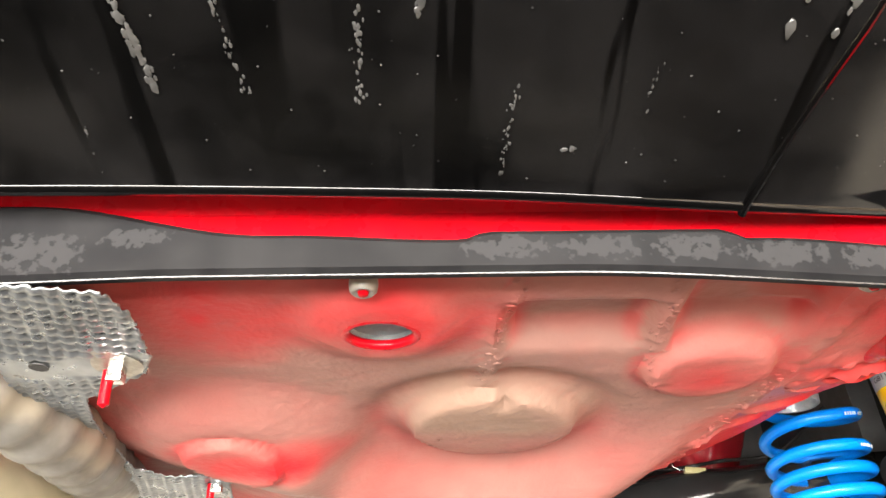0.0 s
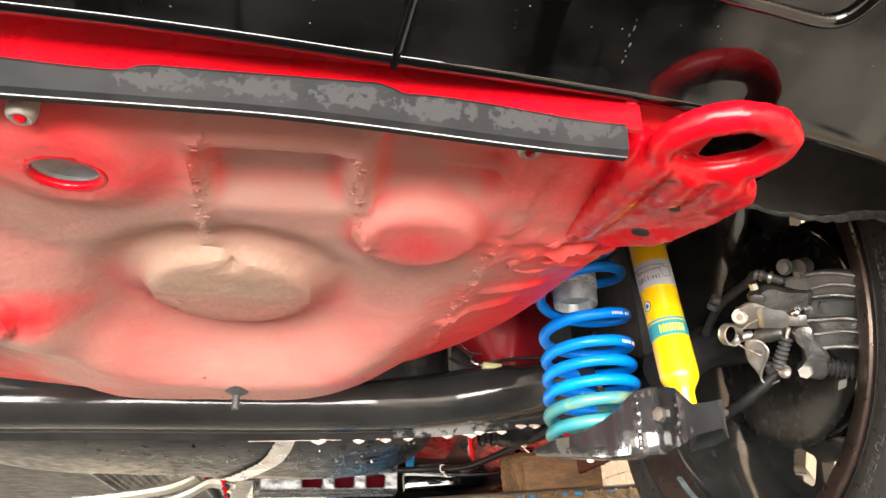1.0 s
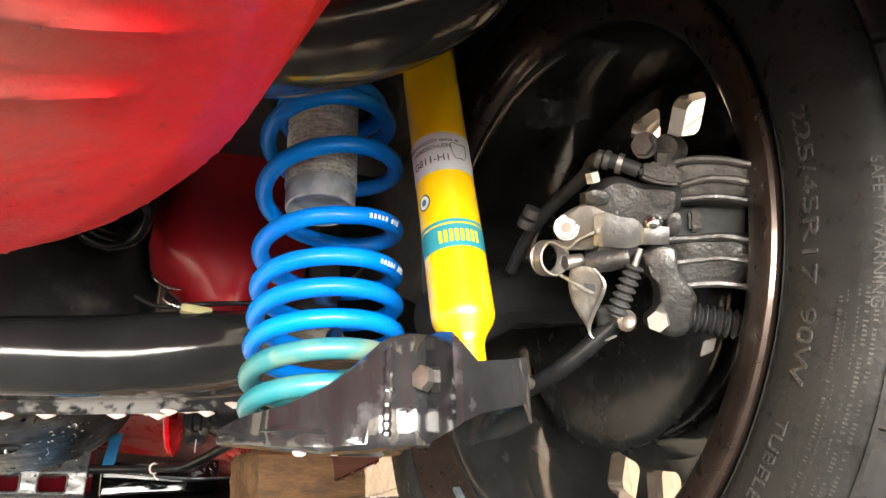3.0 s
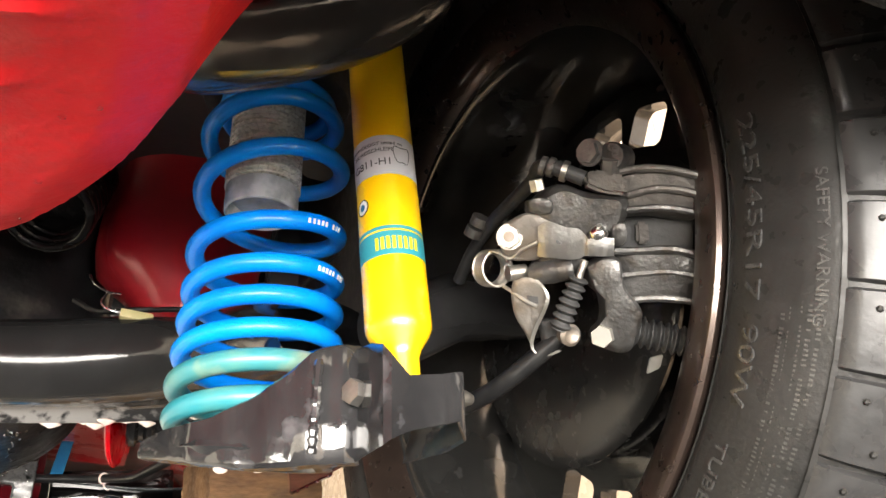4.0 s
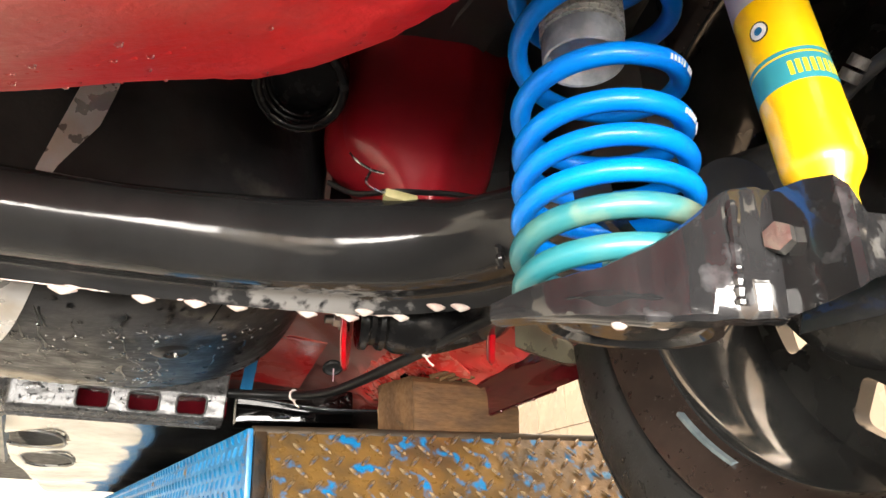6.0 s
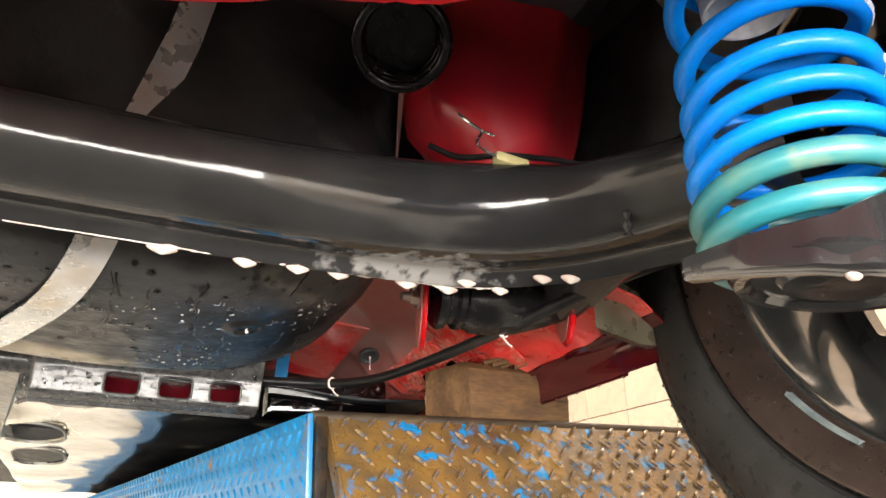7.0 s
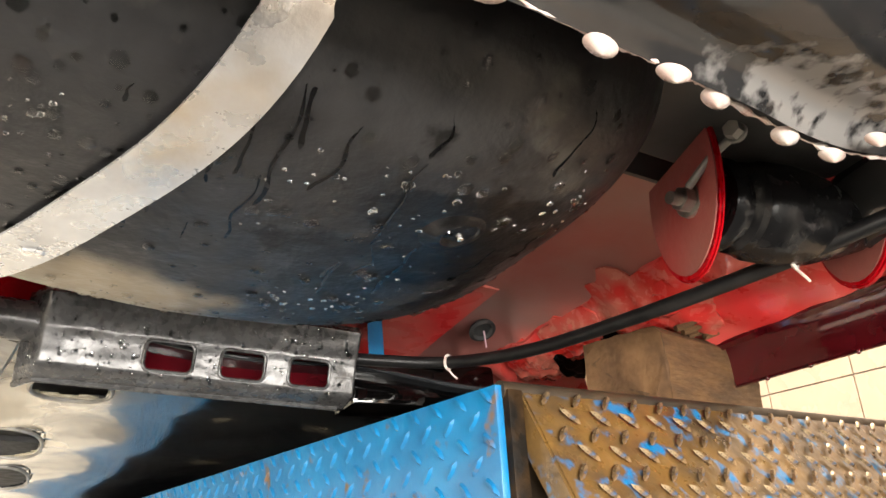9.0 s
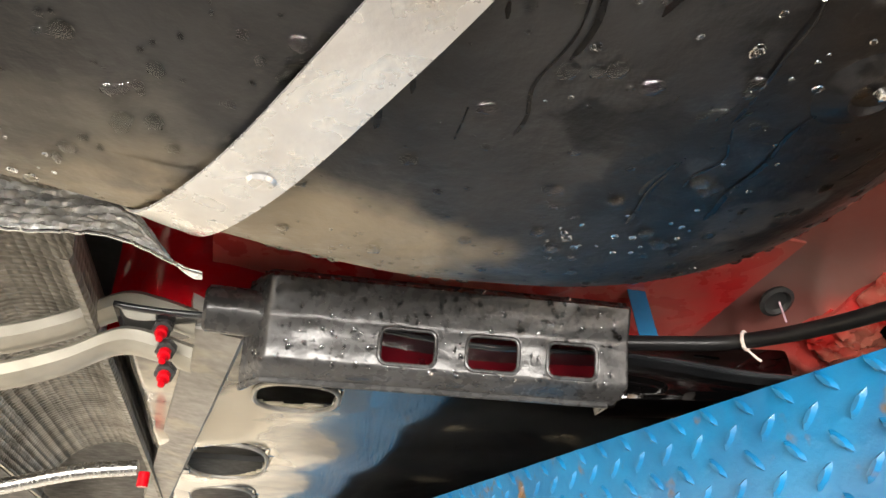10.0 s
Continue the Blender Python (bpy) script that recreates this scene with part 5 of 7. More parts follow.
# ---- car body: panels, arch, sill and the rest of the underside ----
def car_body():
    t = thing("car", (0, 1.5, 1.9), "underside of a red car with black sealed wheel arch", "car")
    bm = B()
    xs = [-0.6 + 0.925 * i / 40 for i in range(41)]
    sheet(bm, [[(x, 0.366, z) for x in xs] for z in (1.6565, 1.664, 1.674, 1.688)] + [[(x, 0.350, 1.70) for x in xs]], 0.004, (0, 1, 0))
    panel = part("rear_panel", bm, RED, t)
    bm = B()
    for i in range(22):
        x = -0.16 + i * 0.006 + random.uniform(-0.002, 0.002)
        block(bm, (x, 0.3645, 1.6668 - 0.00005 * i), (0.0025, 0.001, random.uniform(0.002, 0.004)))
    part("print_mark", bm, WINK, panel, "row of pale illegible print", False)
    # boot floor and closing sheets above everything
    bm = B()
    block(bm, (0.0, 2.2, 2.06), (1.06, 3.3, 0.1))
    block(bm, (0.86, 1.0, 2.31), (0.56, 1.3, 0.05))
    block(bm, (-0.1, 0.46, 2.06), (1.0, 0.18, 0.1))
    part("upper_floor", bm, UNDERSEAL, t, "black sealed floor above the axle", False)
    bm = B()
    prof = spline([(0.49, 0, 2.006), (0.54, 0, 2.008), (0.58, 0, 2.03), (0.60, 0, 2.08), (0.606, 0, 2.2), (0.61, 0, 2.32)], 5)
    sheet(bm, [[(p.x + 0.012 * math.sin(y * 14), y, p.z + 0.006 * math.sin(y * 31)) for y in [0.5 + 0.03 * k for k in range(38)]] for p in prof], 0.004, (-0.5, 0, 1))
    part("arch_shoulder", bm, UNDERSEAL, t, "rounded dark shoulder of the wheel house")
    # wheel arch: a shell round the wheel
    bm = B()
    rows = []
    for ax, rr in ((-0.13, 0.475), (-0.06, 0.48), (0.1, 0.48), (0.25, 0.475)):
        rows.append([WC + Vector((ax, 0, 0)) + rr * Vector((0, math.cos(a), math.sin(a))) for a in [radians(-4 + 7.4 * i) for i in range(25)]])
    sheet(bm, rows, 0.004, (0, 0, 1))
    part("wheel_arch", bm, RUBBER, t, "black wheel arch liner")
    bm = B()
    rows = [[WC + Vector((-0.13 - 0.04 * f, 0, 0)) + rr * Vector((0, math.cos(a), math.sin(a))) for a in [radians(20 + 7 * i) for i in range(19)]] for f, rr in ((0, 0.475), (0.2, 0.45), (0.35, 0.42), (0.45, 0.395))]
    sheet(bm, rows, 0.004, (-1, 0, 0))
    part("inner_arch", bm, RAIL, t, "black inner wheelhouse")
    bm = B()
    rows = []
    for x, z in ((0.635, 2.09), (0.645, 2.04), (0.652, 1.98), (0.656, 1.92), (0.659, 1.86), (0.66, 1.81), (0.66, 1.775)):
        rows.append([(x + 0.012 * bell(y - 1.3, 0.06) + (0.03 if k == 0 else 0.0), y, z) for k, y in enumerate([1.135, 1.142, 1.17, 1.22, 1.27, 1.32, 1.37, 1.42, 1.48, 1.55])])
    sheet(bm, rows, 0.004, (1, 0, 0))
    part("inner_wall", bm, BLACK_MATT, t, "dark inner wall of the wheel house")
    bm = B()
    block(bm, (0.0, 3.3, 1.85), (1.6, 2.7, 0.03))
    block(bm, (-0.62, 2.9, 1.745), (0.4, 2.2, 0.02))
    block(bm, (-0.60, 1.58, 1.765), (0.38, 0.5, 0.02))
    part("front_floor", bm, FLOOR_DARK, t, "dark sealed front floor", False)
    # rail over the damper, dark and rounded
    bm = B()
    tube(bm, spline([(0.39, 0.80, 1.80), (0.42, 0.81, 1.808), (0.453, 0.815, 1.826), (0.482, 0.815, 1.842), (0.514, 0.815, 1.865), (0.548, 0.815, 1.897), (0.577, 0.815, 1.934), (0.605, 0.815, 1.987), (0.622, 0.815, 2.03), (0.635, 0.815, 2.09)], 6), 0.034, 28)
    part("rail", bm, AXLE, t, "waxed black chassis rail above the damper")
    bm = B()
    tube(bm, spline([(0.40, 0.9, 1.99), (0.47, 0.98, 1.985), (0.56, 1.02, 1.985), (0.60, 1.15, 1.99)], 8), 0.05, 16)
    part("spring_tower", bm, RAIL, t)
    bm = B()
    sheet(bm, [[(x, 1.44 + 0.06 * f, 2.1 - 0.33 * f) for f in (0, 0.5, 1.0)] for x in (0.40, 0.55, 0.70)], 0.004, (0, 1, 0))
    part("arch_front", bm, BLACK_PLASTIC, t, "black sheet ahead of the spring")
    # red bracket between tank and spring
    bm = B()
    rows = []
    for z, xl, xc, xr, yc in ((2.06, 0.394, 0.522, 0.588, 1.262), (2.0, 0.388, 0.516, 0.580, 1.262), (1.95, 0.382, 0.510, 0.574, 1.264), (1.91, 0.379, 0.502, 0.567, 1.266), (1.875, 0.386, 0.494, 0.560, 1.268), (1.85, 0.404, 0.488, 0.552, 1.27), (1.83, 0.422, 0.483, 0.544, 1.273), (1.812, 0.436, 0.479, 0.534, 1.276), (1.80, 0.448, 0.477, 0.522, 1.284), (1.797, 0.458, 0.477, 0.512, 1.31)):
        dent = 0.014 * bell(z - 1.925, 0.022)
        rows.append([(xl + 0.012, yc + 0.12, z), (xl, yc + 0.05, z), (xl + 0.3 * (xc - xl), yc + 0.014 + dent, z), (xl + 0.7 * (xc - xl), yc + 0.004, z), (xc - 0.008, yc, z), (xc + 0.004, yc + 0.003, z), (xc + 0.5 * (xr - xc), yc + 0.024, z), (xr, yc + 0.05, z), (xr + 0.004, yc + 0.12, z)])
    sheet(bm, rows, 0.004, (0, 1, 0))
    bmesh.ops.subdivide_edges(bm, edges=bm.edges[:], cuts=2, use_grid_fill=True, smooth=0.6)
    part("red_mount", bm, RED_SHADED, t, "red pressed mount with a soft dent, its shade put into the colour")
    # added dark block where the floor panel only falls into shade
    bm = B()
    block(bm, (0.475, 1.415, 1.772), (0.29, 0.11, 0.012), None, 0.004)
    part("pivot_shade", bm, RAIL, t, "black block in place of the shade above the axle pivot")
    # front floor with pressed edge, seen past the tank
    bm = B()
    prof = spline([(x, 0, z) for x, z in ((0.33, 1.80), (0.42, 1.797), (0.47, 1.794), (0.52, 1.790), (0.56, 1.775), (0.60, 1.75), (0.66, 1.735), (0.70, 1.715), (0.712, 1.70), (0.716, 1.668))], 5)
    rows = []
    for p in [q for q in prof if 0.555 < q.x < 0.698]:
        row = []
        for i in range(170):
            y = 1.38 + 0.0082 * i
            torn = bell(p.x - 0.58 - 0.02 * noise.noise((y * 14, 2, 0)), 0.03)
            z = p.z - 0.022 * torn * max(0.0, 0.25 + noise.noise((p.x * 26, y * 26, 1))) + 0.004 * noise.noise((p.x * 30, y * 20, 5))
            row.append((p.x + 0.004 * noise.noise((p.x * 40, y * 14, 0)), y, z + (0.03 * (y - 1.38) if p.x > 0.7 else 0)))
        rows.append(row)
    sheet(bm, rows, 0.004, (0, 0, 1))
    part("floor_edge", bm, BAY, t, "red floor edge with lumpy sealant")
    bm = B()
    rows = [[(p.x, y, p.z - 0.006 * (bell((p.x - 0.4927) * 0.828 - (y - 1.80) * 0.561, 0.0045) + bell((p.x - 0.468) * 0.828 - (y - 1.90) * 0.561, 0.0045)) + 0.002 * noise.noise((p.x * 16, y * 12, 5))) for y in [1.38 + 0.0082 * i for i in range(170)]] for p in prof if p.x < 0.575]
    sheet(bm, rows, 0.004, (0, 0, 1))
    part("floor_panel", bm, BAY_DUST, t, "smooth dusty pink floor panel with two pressed ribs")
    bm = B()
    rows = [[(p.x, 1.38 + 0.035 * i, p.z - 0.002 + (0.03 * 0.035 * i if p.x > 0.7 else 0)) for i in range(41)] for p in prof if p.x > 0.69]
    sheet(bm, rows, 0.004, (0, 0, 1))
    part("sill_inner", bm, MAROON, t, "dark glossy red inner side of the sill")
    # torn sealant: ragged flaps standing off the floor, and a dark hole beside them
    # black lumps stand in for the dark hole, its shade in their colour
    for cx, cy, rx, ry, mt, nm, lb, drop in ((0.605, 1.69, 0.065, 0.075, SEALANT, "torn_sealant", "torn flap of pink sealant", 0.0), (0.598, 1.80, 0.045, 0.06, SEALANT, "torn_sealant", "torn flap of pink sealant", 0.004), (0.628, 1.755, 0.036, 0.026, BLACK_GLOSS, "hole_shade", "black lump in place of a dark hole in the torn sealant", 0.010), (0.622, 1.85, 0.03, 0.024, BLACK_GLOSS, "hole_shade", "black lump in place of a dark hole in the torn sealant", 0.008), (0.60, 1.90, 0.035, 0.05, SEALANT, "torn_sealant", "torn flap of pink sealant", 0.002)):
        bm = B()
        rings = []
        for k in range(9):
            f = k / 8
            ring = []
            for i in range(44):
                a = 2 * math.pi * i / 44
                e = f * (1 + 0.32 * noise.noise((math.cos(a) * 2.2 + cx * 50, math.sin(a) * 2.2 + cy * 50, 0)) + 0.12 * noise.noise((math.cos(a) * 7, math.sin(a) * 7, cx * 40)))
                x, y = cx + rx * e * math.cos(a), cy + ry * e * math.sin(a)
                k0 = min(range(len(prof)), key=lambda q: abs(prof[q].x - x))
                z = prof[k0].z - 0.007 - drop + 0.006 * f * f * f - 0.014 * abs(noise.noise((x * 34, y * 34, 3))) * (1 - 0.4 * f) - 0.004 * noise.noise((x * 90, y * 90, 7))
                ring.append(bm.verts.new((x, y, z)))
            rings.append(ring)
        for p, q in zip(rings, rings[1:]):
            for i in range(44):
                bm.faces.new((p[i], p[(i + 1) % 44], q[(i + 1) % 44], q[i]))
        bmesh.ops.remove_doubles(bm, verts=bm.verts, dist=0.00005)
        bmesh.ops.solidify(bm, geom=bm.faces[:], thickness=-0.003)
        part(nm, bm, mt, t, lb)
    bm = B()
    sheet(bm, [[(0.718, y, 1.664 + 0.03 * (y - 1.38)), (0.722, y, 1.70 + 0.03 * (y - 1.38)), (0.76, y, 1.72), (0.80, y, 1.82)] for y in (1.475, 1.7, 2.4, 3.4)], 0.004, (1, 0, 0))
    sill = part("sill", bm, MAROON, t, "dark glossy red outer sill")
    for i in range(14):
        bm = B()
        bmesh.ops.create_uvsphere(bm, u_segments=10, v_segments=6, radius=0.0028, matrix=Matrix.Translation((0.718, 1.48 + 0.055 * i, 1.664 + 0.03 * (0.10 + 0.055 * i))))
        part("drop", bm, MAROON, sill)
    # black body plane at the front of the tank
    bm = B()
    sheet(bm, [[(x, y, z - 0.004 * (x > 0.4)) for x in (-0.05, 0.2, 0.4, 0.45, 0.475)] for y, z in ((1.80, 1.795), (1.95, 1.785), (2.05, 1.775))], 0.004, (0, 0, 1))
    part("tank_bay_edge", bm, BAY, t, "red edge of the tank bay")
    # the shade seen through the slots is put into this dark red
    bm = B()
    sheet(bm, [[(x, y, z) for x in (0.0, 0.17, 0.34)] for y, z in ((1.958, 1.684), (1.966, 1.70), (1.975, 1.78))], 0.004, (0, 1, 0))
    part("bay_wall", bm, MAROON, t, "red wall behind the crossmember, shade of the slots put into its colour")
    bm = B()
    block(bm, (0.458, 1.99, 1.716), (0.21, 0.07, 0.062), pose(0, 0, 0, 0, -4, 0), 0.008)
    part("side_mount", bm, BLACK_GLOSS, t, "wet glossy black mount beside the crossmember")
    bm = B()
    lathe(bm, [(0, 0.0), (0.0, 0.017), (0.004, 0.018), (0.006, 0.014), (0.002, 0.011), (0.001, 0.0)], (0.505, 1.892, 1.778), (0, -0.5, -0.85), 24)
    plug = part("rubber_plug", bm, RUBBER, t, "round black rubber plug")
    bm = B()
    tube(bm, [(0.506, 1.888, 1.774), (0.506, 1.884, 1.75)], 0.0011, 6)
    part("plug_pin", bm, WINK, plug, "thin pale pin")
    bm = B()
    sheet(bm, [[(0.352, 1.90, 1.722), (0.372, 1.90, 1.722)], [(0.36, 1.93, 1.79), (0.38, 1.93, 1.79)]], 0.001, (0, -1, -0.3))
    part("tape_mark", bm, TAPE, t, "strip of blue tape", False)
    return t


car_body()


def felt_liner():
    t = thing("arch_liner", (0.6, 0.54, 1.71), "black wheel arch liner with a frayed grey felt edge", "arch liner")
    pts = spline([(0.44, 0.50, 1.69), (0.50, 0.525, 1.700), (0.56, 0.542, 1.704), (0.62, 0.55, 1.714), (0.7, 0.555, 1.716), (0.8, 0.56, 1.71), (0.9, 0.58, 1.70)], 16)
    bm = B()
    sheet(bm, [[p + Vector((0, dy, dz)) * (0.05 + 0.95 * step(0.46, 0.70, p.x)) for p in pts] for dy, dz in ((-0.002, 0.006), (-0.012, 0.03), (-0.03, 0.09), (-0.05, 0.2))], 0.003, (0, 1, 0))
    part("liner", bm, CABLE, t, "smooth black plastic liner")
    bm = B()
    tube(bm, [p + Vector((0, 0.002 * noise.noise(p * 50), 0.003 * noise.noise(p * 70 + Vector((9, 0, 0))))) for p in pts], [(0.0018 + 0.0030 * step(0.50, 0.68, p.x)) * (1 + 0.4 * noise.noise(p * 120)) for p in pts], 10)
    part("felt_edge", bm, FELT, t, "frayed grey felt edge")
    return t


FELT = surf("grey_felt", (0.008, 0.008, 0.008), (0.03, 0.029, 0.028), 90, 0.9, 1.0, bump=1.0, bump_scale=700)
felt_liner()


# ---- heat shield and exhaust ----
def heat_shield():
    t = thing("heat_shield", (-0.22, 0.6, 1.645), "embossed aluminium heat shield bolted beside the floor pan", "heat shield")
    poly = [(-0.33, 0.362), (-0.165, 0.364), (-0.160, 0.391), (-0.168, 0.455), (-0.180, 0.482), (-0.202, 0.497), (-0.231, 0.517), (-0.246, 0.57), (-0.261, 0.637), (-0.261, 0.695), (-0.235, 0.712), (-0.18, 0.714), (-0.190, 0.77), (-0.205, 0.84), (-0.33, 0.84), (-0.317, 0.769), (-0.30, 0.659), (-0.282, 0.573), (-0.262, 0.453), (-0.33, 0.42)]
    def inside(x, y):
        k = False
        for (x1, y1), (x2, y2) in zip(poly, poly[1:] + poly[:1]):
            if (y1 > y) != (y2 > y) and x < (x2 - x1) * (y - y1) / (y2 - y1) + x1:
                k = not k
        return k
    bm = B()
    h = 0.0019
    vs = {}
    def vert(i, j):
        if (i, j) not in vs:
            x, y = -0.34 + i * h, 0.355 + j * h
            flat = step(0.018, 0.008, abs(y - 0.462)) * 1.0
            z = 1.645 - 0.0026 * abs(math.sin((x + 0.25 * y) * math.pi / 0.0088) * math.sin((y - 0.25 * x) * math.pi / 0.0088)) ** 0.7 * (1 - flat) + 0.012 * noise.noise((x * 7, y * 7, 2)) - 0.006 * bell(y - 0.462, 0.03)
            vs[(i, j)] = bm.verts.new((x, y, z))
        return vs[(i, j)]
    for i in range(104):
        for j in range(266):
            if inside(-0.34 + (i + 0.5) * h, 0.355 + (j + 0.5) * h):
                bm.faces.new((vert(i, j), vert(i, j + 1), vert(i + 1, j + 1), vert(i + 1, j)))
    sh = part("shield_sheet", bm, FOIL, t)
    sh.modifiers.new("thick", "SOLIDIFY").thickness = 0.0012 * SIZE
    for x, y in ((-0.196, 0.462), (-0.200, 0.735)):
        bm = B()
        lathe(bm, [(0, 0), (0.0, 0.020), (0.002, 0.021), (0.003, 0.012), (0.004, 0.008), (0.004, 0)], (x, y, 1.642), (0, 0, -1), 24)
        fast = part("washer", bm, ZINC, t, "large pressed washer")
        bm = B()
        block(bm, (x + 0.006, y, 1.634), (0.010, 0.010, 0.012), None, 0.002)
        part("clip", bm, BRIGHT, fast, "bright clip")
        bm = B()
        lathe(bm, [(0, 0), (0, 0.0035), (0.022, 0.0035), (0.024, 0.0)], (x, y + 0.002, 1.637), (0, 0.1, -1), 12)
        part("stud", bm, RED, fast, "red overspray on the stud")
    # black disc on the sheet in place of a shaded hole
    bm = B()
    lathe(bm, [(0, 0), (0, 0.006), (0.0008, 0.006), (0.0008, 0)], (-0.236, 0.455, 1.6365), (0, 0, -1), 14)
    part("hole", bm, BLACK_MATT, t, "small black disc for the shade in a hole")
    return t


heat_shield()


def exhaust():
    t = thing("exhaust", (-0.33, 0.65, 1.62), "dull steel exhaust pipe with a cream-coloured silencer", "exhaust")
    bm = B()
    pts = spline([(-0.36, 0.36, 1.66), (-0.315, 0.46, 1.65), (-0.285, 0.58, 1.64), (-0.30, 0.72, 1.65), (-0.33, 0.9, 1.68)], 16)
    tube(bm, pts, [0.030 + 0.0022 * math.sin(i * 1.5) * (1 if 14 < i < 50 else 0) for i in range(len(pts))], 24)
    part("pipe", bm, DULL, t, "ribbed dull steel pipe")
    bm = B()
    tube(bm, spline([(-0.50, 0.44, 1.60), (-0.455, 0.5, 1.60), (-0.40, 0.62, 1.60), (-0.385, 0.74, 1.605), (-0.40, 0.80, 1.61)], 10), [0.02] + [0.055] * 3 + [0.065] * 34 + [0.05, 0.04, 0.02], 28)
    part("silencer", bm, CREAM, t, "cream coated silencer")
    return t


exhaust()


# ---- pivot brackets, bush and cable ----
def pivot_bracket():
    t = thing("pivot_bracket", (0.45, 1.45, 1.7), "bright red axle pivot bracket with a bolted rubber bush", "axle bracket")
    for x, wide, cy, cz, ry, rz, lean, a0, a1 in ((0.430, 0.005, 1.462, 1.737, 0.052, 0.077, 0.3, 160, 380), (0.612, 0.008, 1.446, 1.757, 0.052, 0.072, 0.4, 120, 420)):
        bm = B()
        prism(bm, [(x + lean * ry * math.cos(a), cy + ry * math.cos(a), cz + rz * math.sin(a)) for a in [radians(a0 + (a1 - a0) * k / 28) for k in range(29)]], (wide, 0, 0))
        bmesh.ops.bevel(bm, geom=bm.edges[:], offset=0.002, segments=2, affect="EDGES")
        plate = part("plate", bm, RED, t)
        # duller layer over the face: dust, and shade put into its colour
        bm = B()
        prism(bm, [(x - 0.0022 + lean * 0.93 * ry * math.cos(a), cy + 0.93 * ry * math.cos(a), cz + 0.93 * rz * math.sin(a)) for a in [radians(a0 + (a1 - a0) * k / 28) for k in range(29)]], (0.0015, 0, 0))
        part("plate_face", bm, RED_DUSTY, plate, "dusty red face of the plate, darker in colour for its shade")
    bm = B()
    lathe(bm, [(0.0, 0.0), (0.0, 0.034), (0.004, 0.037), (0.010, 0.037), (0.014, 0.031), (0.020, 0.031), (0.024, 0.036), (0.030, 0.037), (0.034, 0.034), (0.045, 0.040), (0.07, 0.041), (0.10, 0.038), (0.13, 0.030), (0.16, 0.02), (0.172, 0.008), (0.172, 0)], (0.442, 1.452, 1.722), (1, -0.1, 0.05), 40)
    part("bush", bm, BUSH, t, "black rubber bush")
    bm = B()
    tube(bm, [(0.402, 1.45, 1.716), (0.428, 1.45, 1.718)], 0.005, 12)
    bolt_head(bm, (0.424, 1.45, 1.718), (-1, 0, 0), 0.010, 0.012, 0.013)
    part("pivot_bolt", bm, ZINC, t, "zinc-plated pivot bolt")
    bm = B()
    tube(bm, spline([(0.412, 1.44, 1.722), (0.418, 1.42, 1.738), (0.424, 1.40, 1.748)], 6), 0.0032, 10)
    bolt_head(bm, (0.424, 1.398, 1.748), (-1, -0.3, 0), 0.007, 0.010, 0.008)
    part("link", bm, DULL, t, "dull clip over the pivot bolt")
    bm = B()
    prism(bm, [(0.630, 1.408, 1.766), (0.660, 1.404, 1.764), (0.692, 1.402, 1.750), (0.706, 1.402, 1.725), (0.723, 1.402, 1.685), (0.690, 1.402, 1.684), (0.631, 1.408, 1.699)], (0.02, 0.02, 0.002))
    part("end_plate", bm, OLIVE, t, "olive-grey plated end plate")
    return t


BUSH = surf("wet_black_bush_rubber", (0.005, 0.005, 0.0055), (0.010, 0.010, 0.0105), 20, 0.1, 0.3, spec=0.2, bump=0.5, bump_scale=80)
OLIVE = surf("olive_plated_steel", (0.19, 0.17, 0.115), (0.13, 0.115, 0.08), 20, 0.25, 0.42, metal=0.7)
pivot_bracket()


def brake_cable():
    t = thing("handbrake_cable", (0.45, 1.6, 1.7), "black handbrake cable with pale cable ties", "cable")
    line = spline([(0.318, 1.905, 1.717), (0.36, 1.895, 1.716), (0.437, 1.86, 1.714), (0.475, 1.75, 1.70), (0.50, 1.6, 1.692), (0.53, 1.452, 1.694), (0.58, 1.36, 1.715), (0.62, 1.29, 1.728), (0.66, 1.24, 1.735), (0.665, 1.12, 1.68), (0.66, 1.0, 1.635), (0.672, 0.915, 1.630), (0.712, 0.857, 1.667)], 10)
    bm = B()
    tube(bm, line, 0.0072, 12)
    part("sheath", bm, CABLE, t)
    for i in (20, 50):
        p = line[i]
        bm = B()
        d = (line[i + 1] - line[i]).normalized()
        a = d.orthogonal().normalized()
        b = d.cross(a)
        loop_tube(bm, [p + 0.0085 * (math.cos(q) * a + math.sin(q) * b) for q in [2 * math.pi * k / 16 for k in range(16)]], 0.0018, 6, 1, (0.3, 0.9, 0.2))
        tube(bm, spline([p + Vector((0, 0, -0.008)), p + Vector((0.004, -0.004, -0.016)), p + Vector((0.01, -0.004, -0.02))], 5), 0.0013, 6)
        part("cable_tie", bm, WHITE, t, "pale cable tie with a loose tail")
    bm = B()
    block(bm, (0.66, 1.245, 1.735), (0.035, 0.012, 0.03), pose(0, 0, 0, 0, 15, 30), 0.003)
    part("cable_bracket", bm, DULL, t, "grey cable bracket")
    return t


brake_cable()


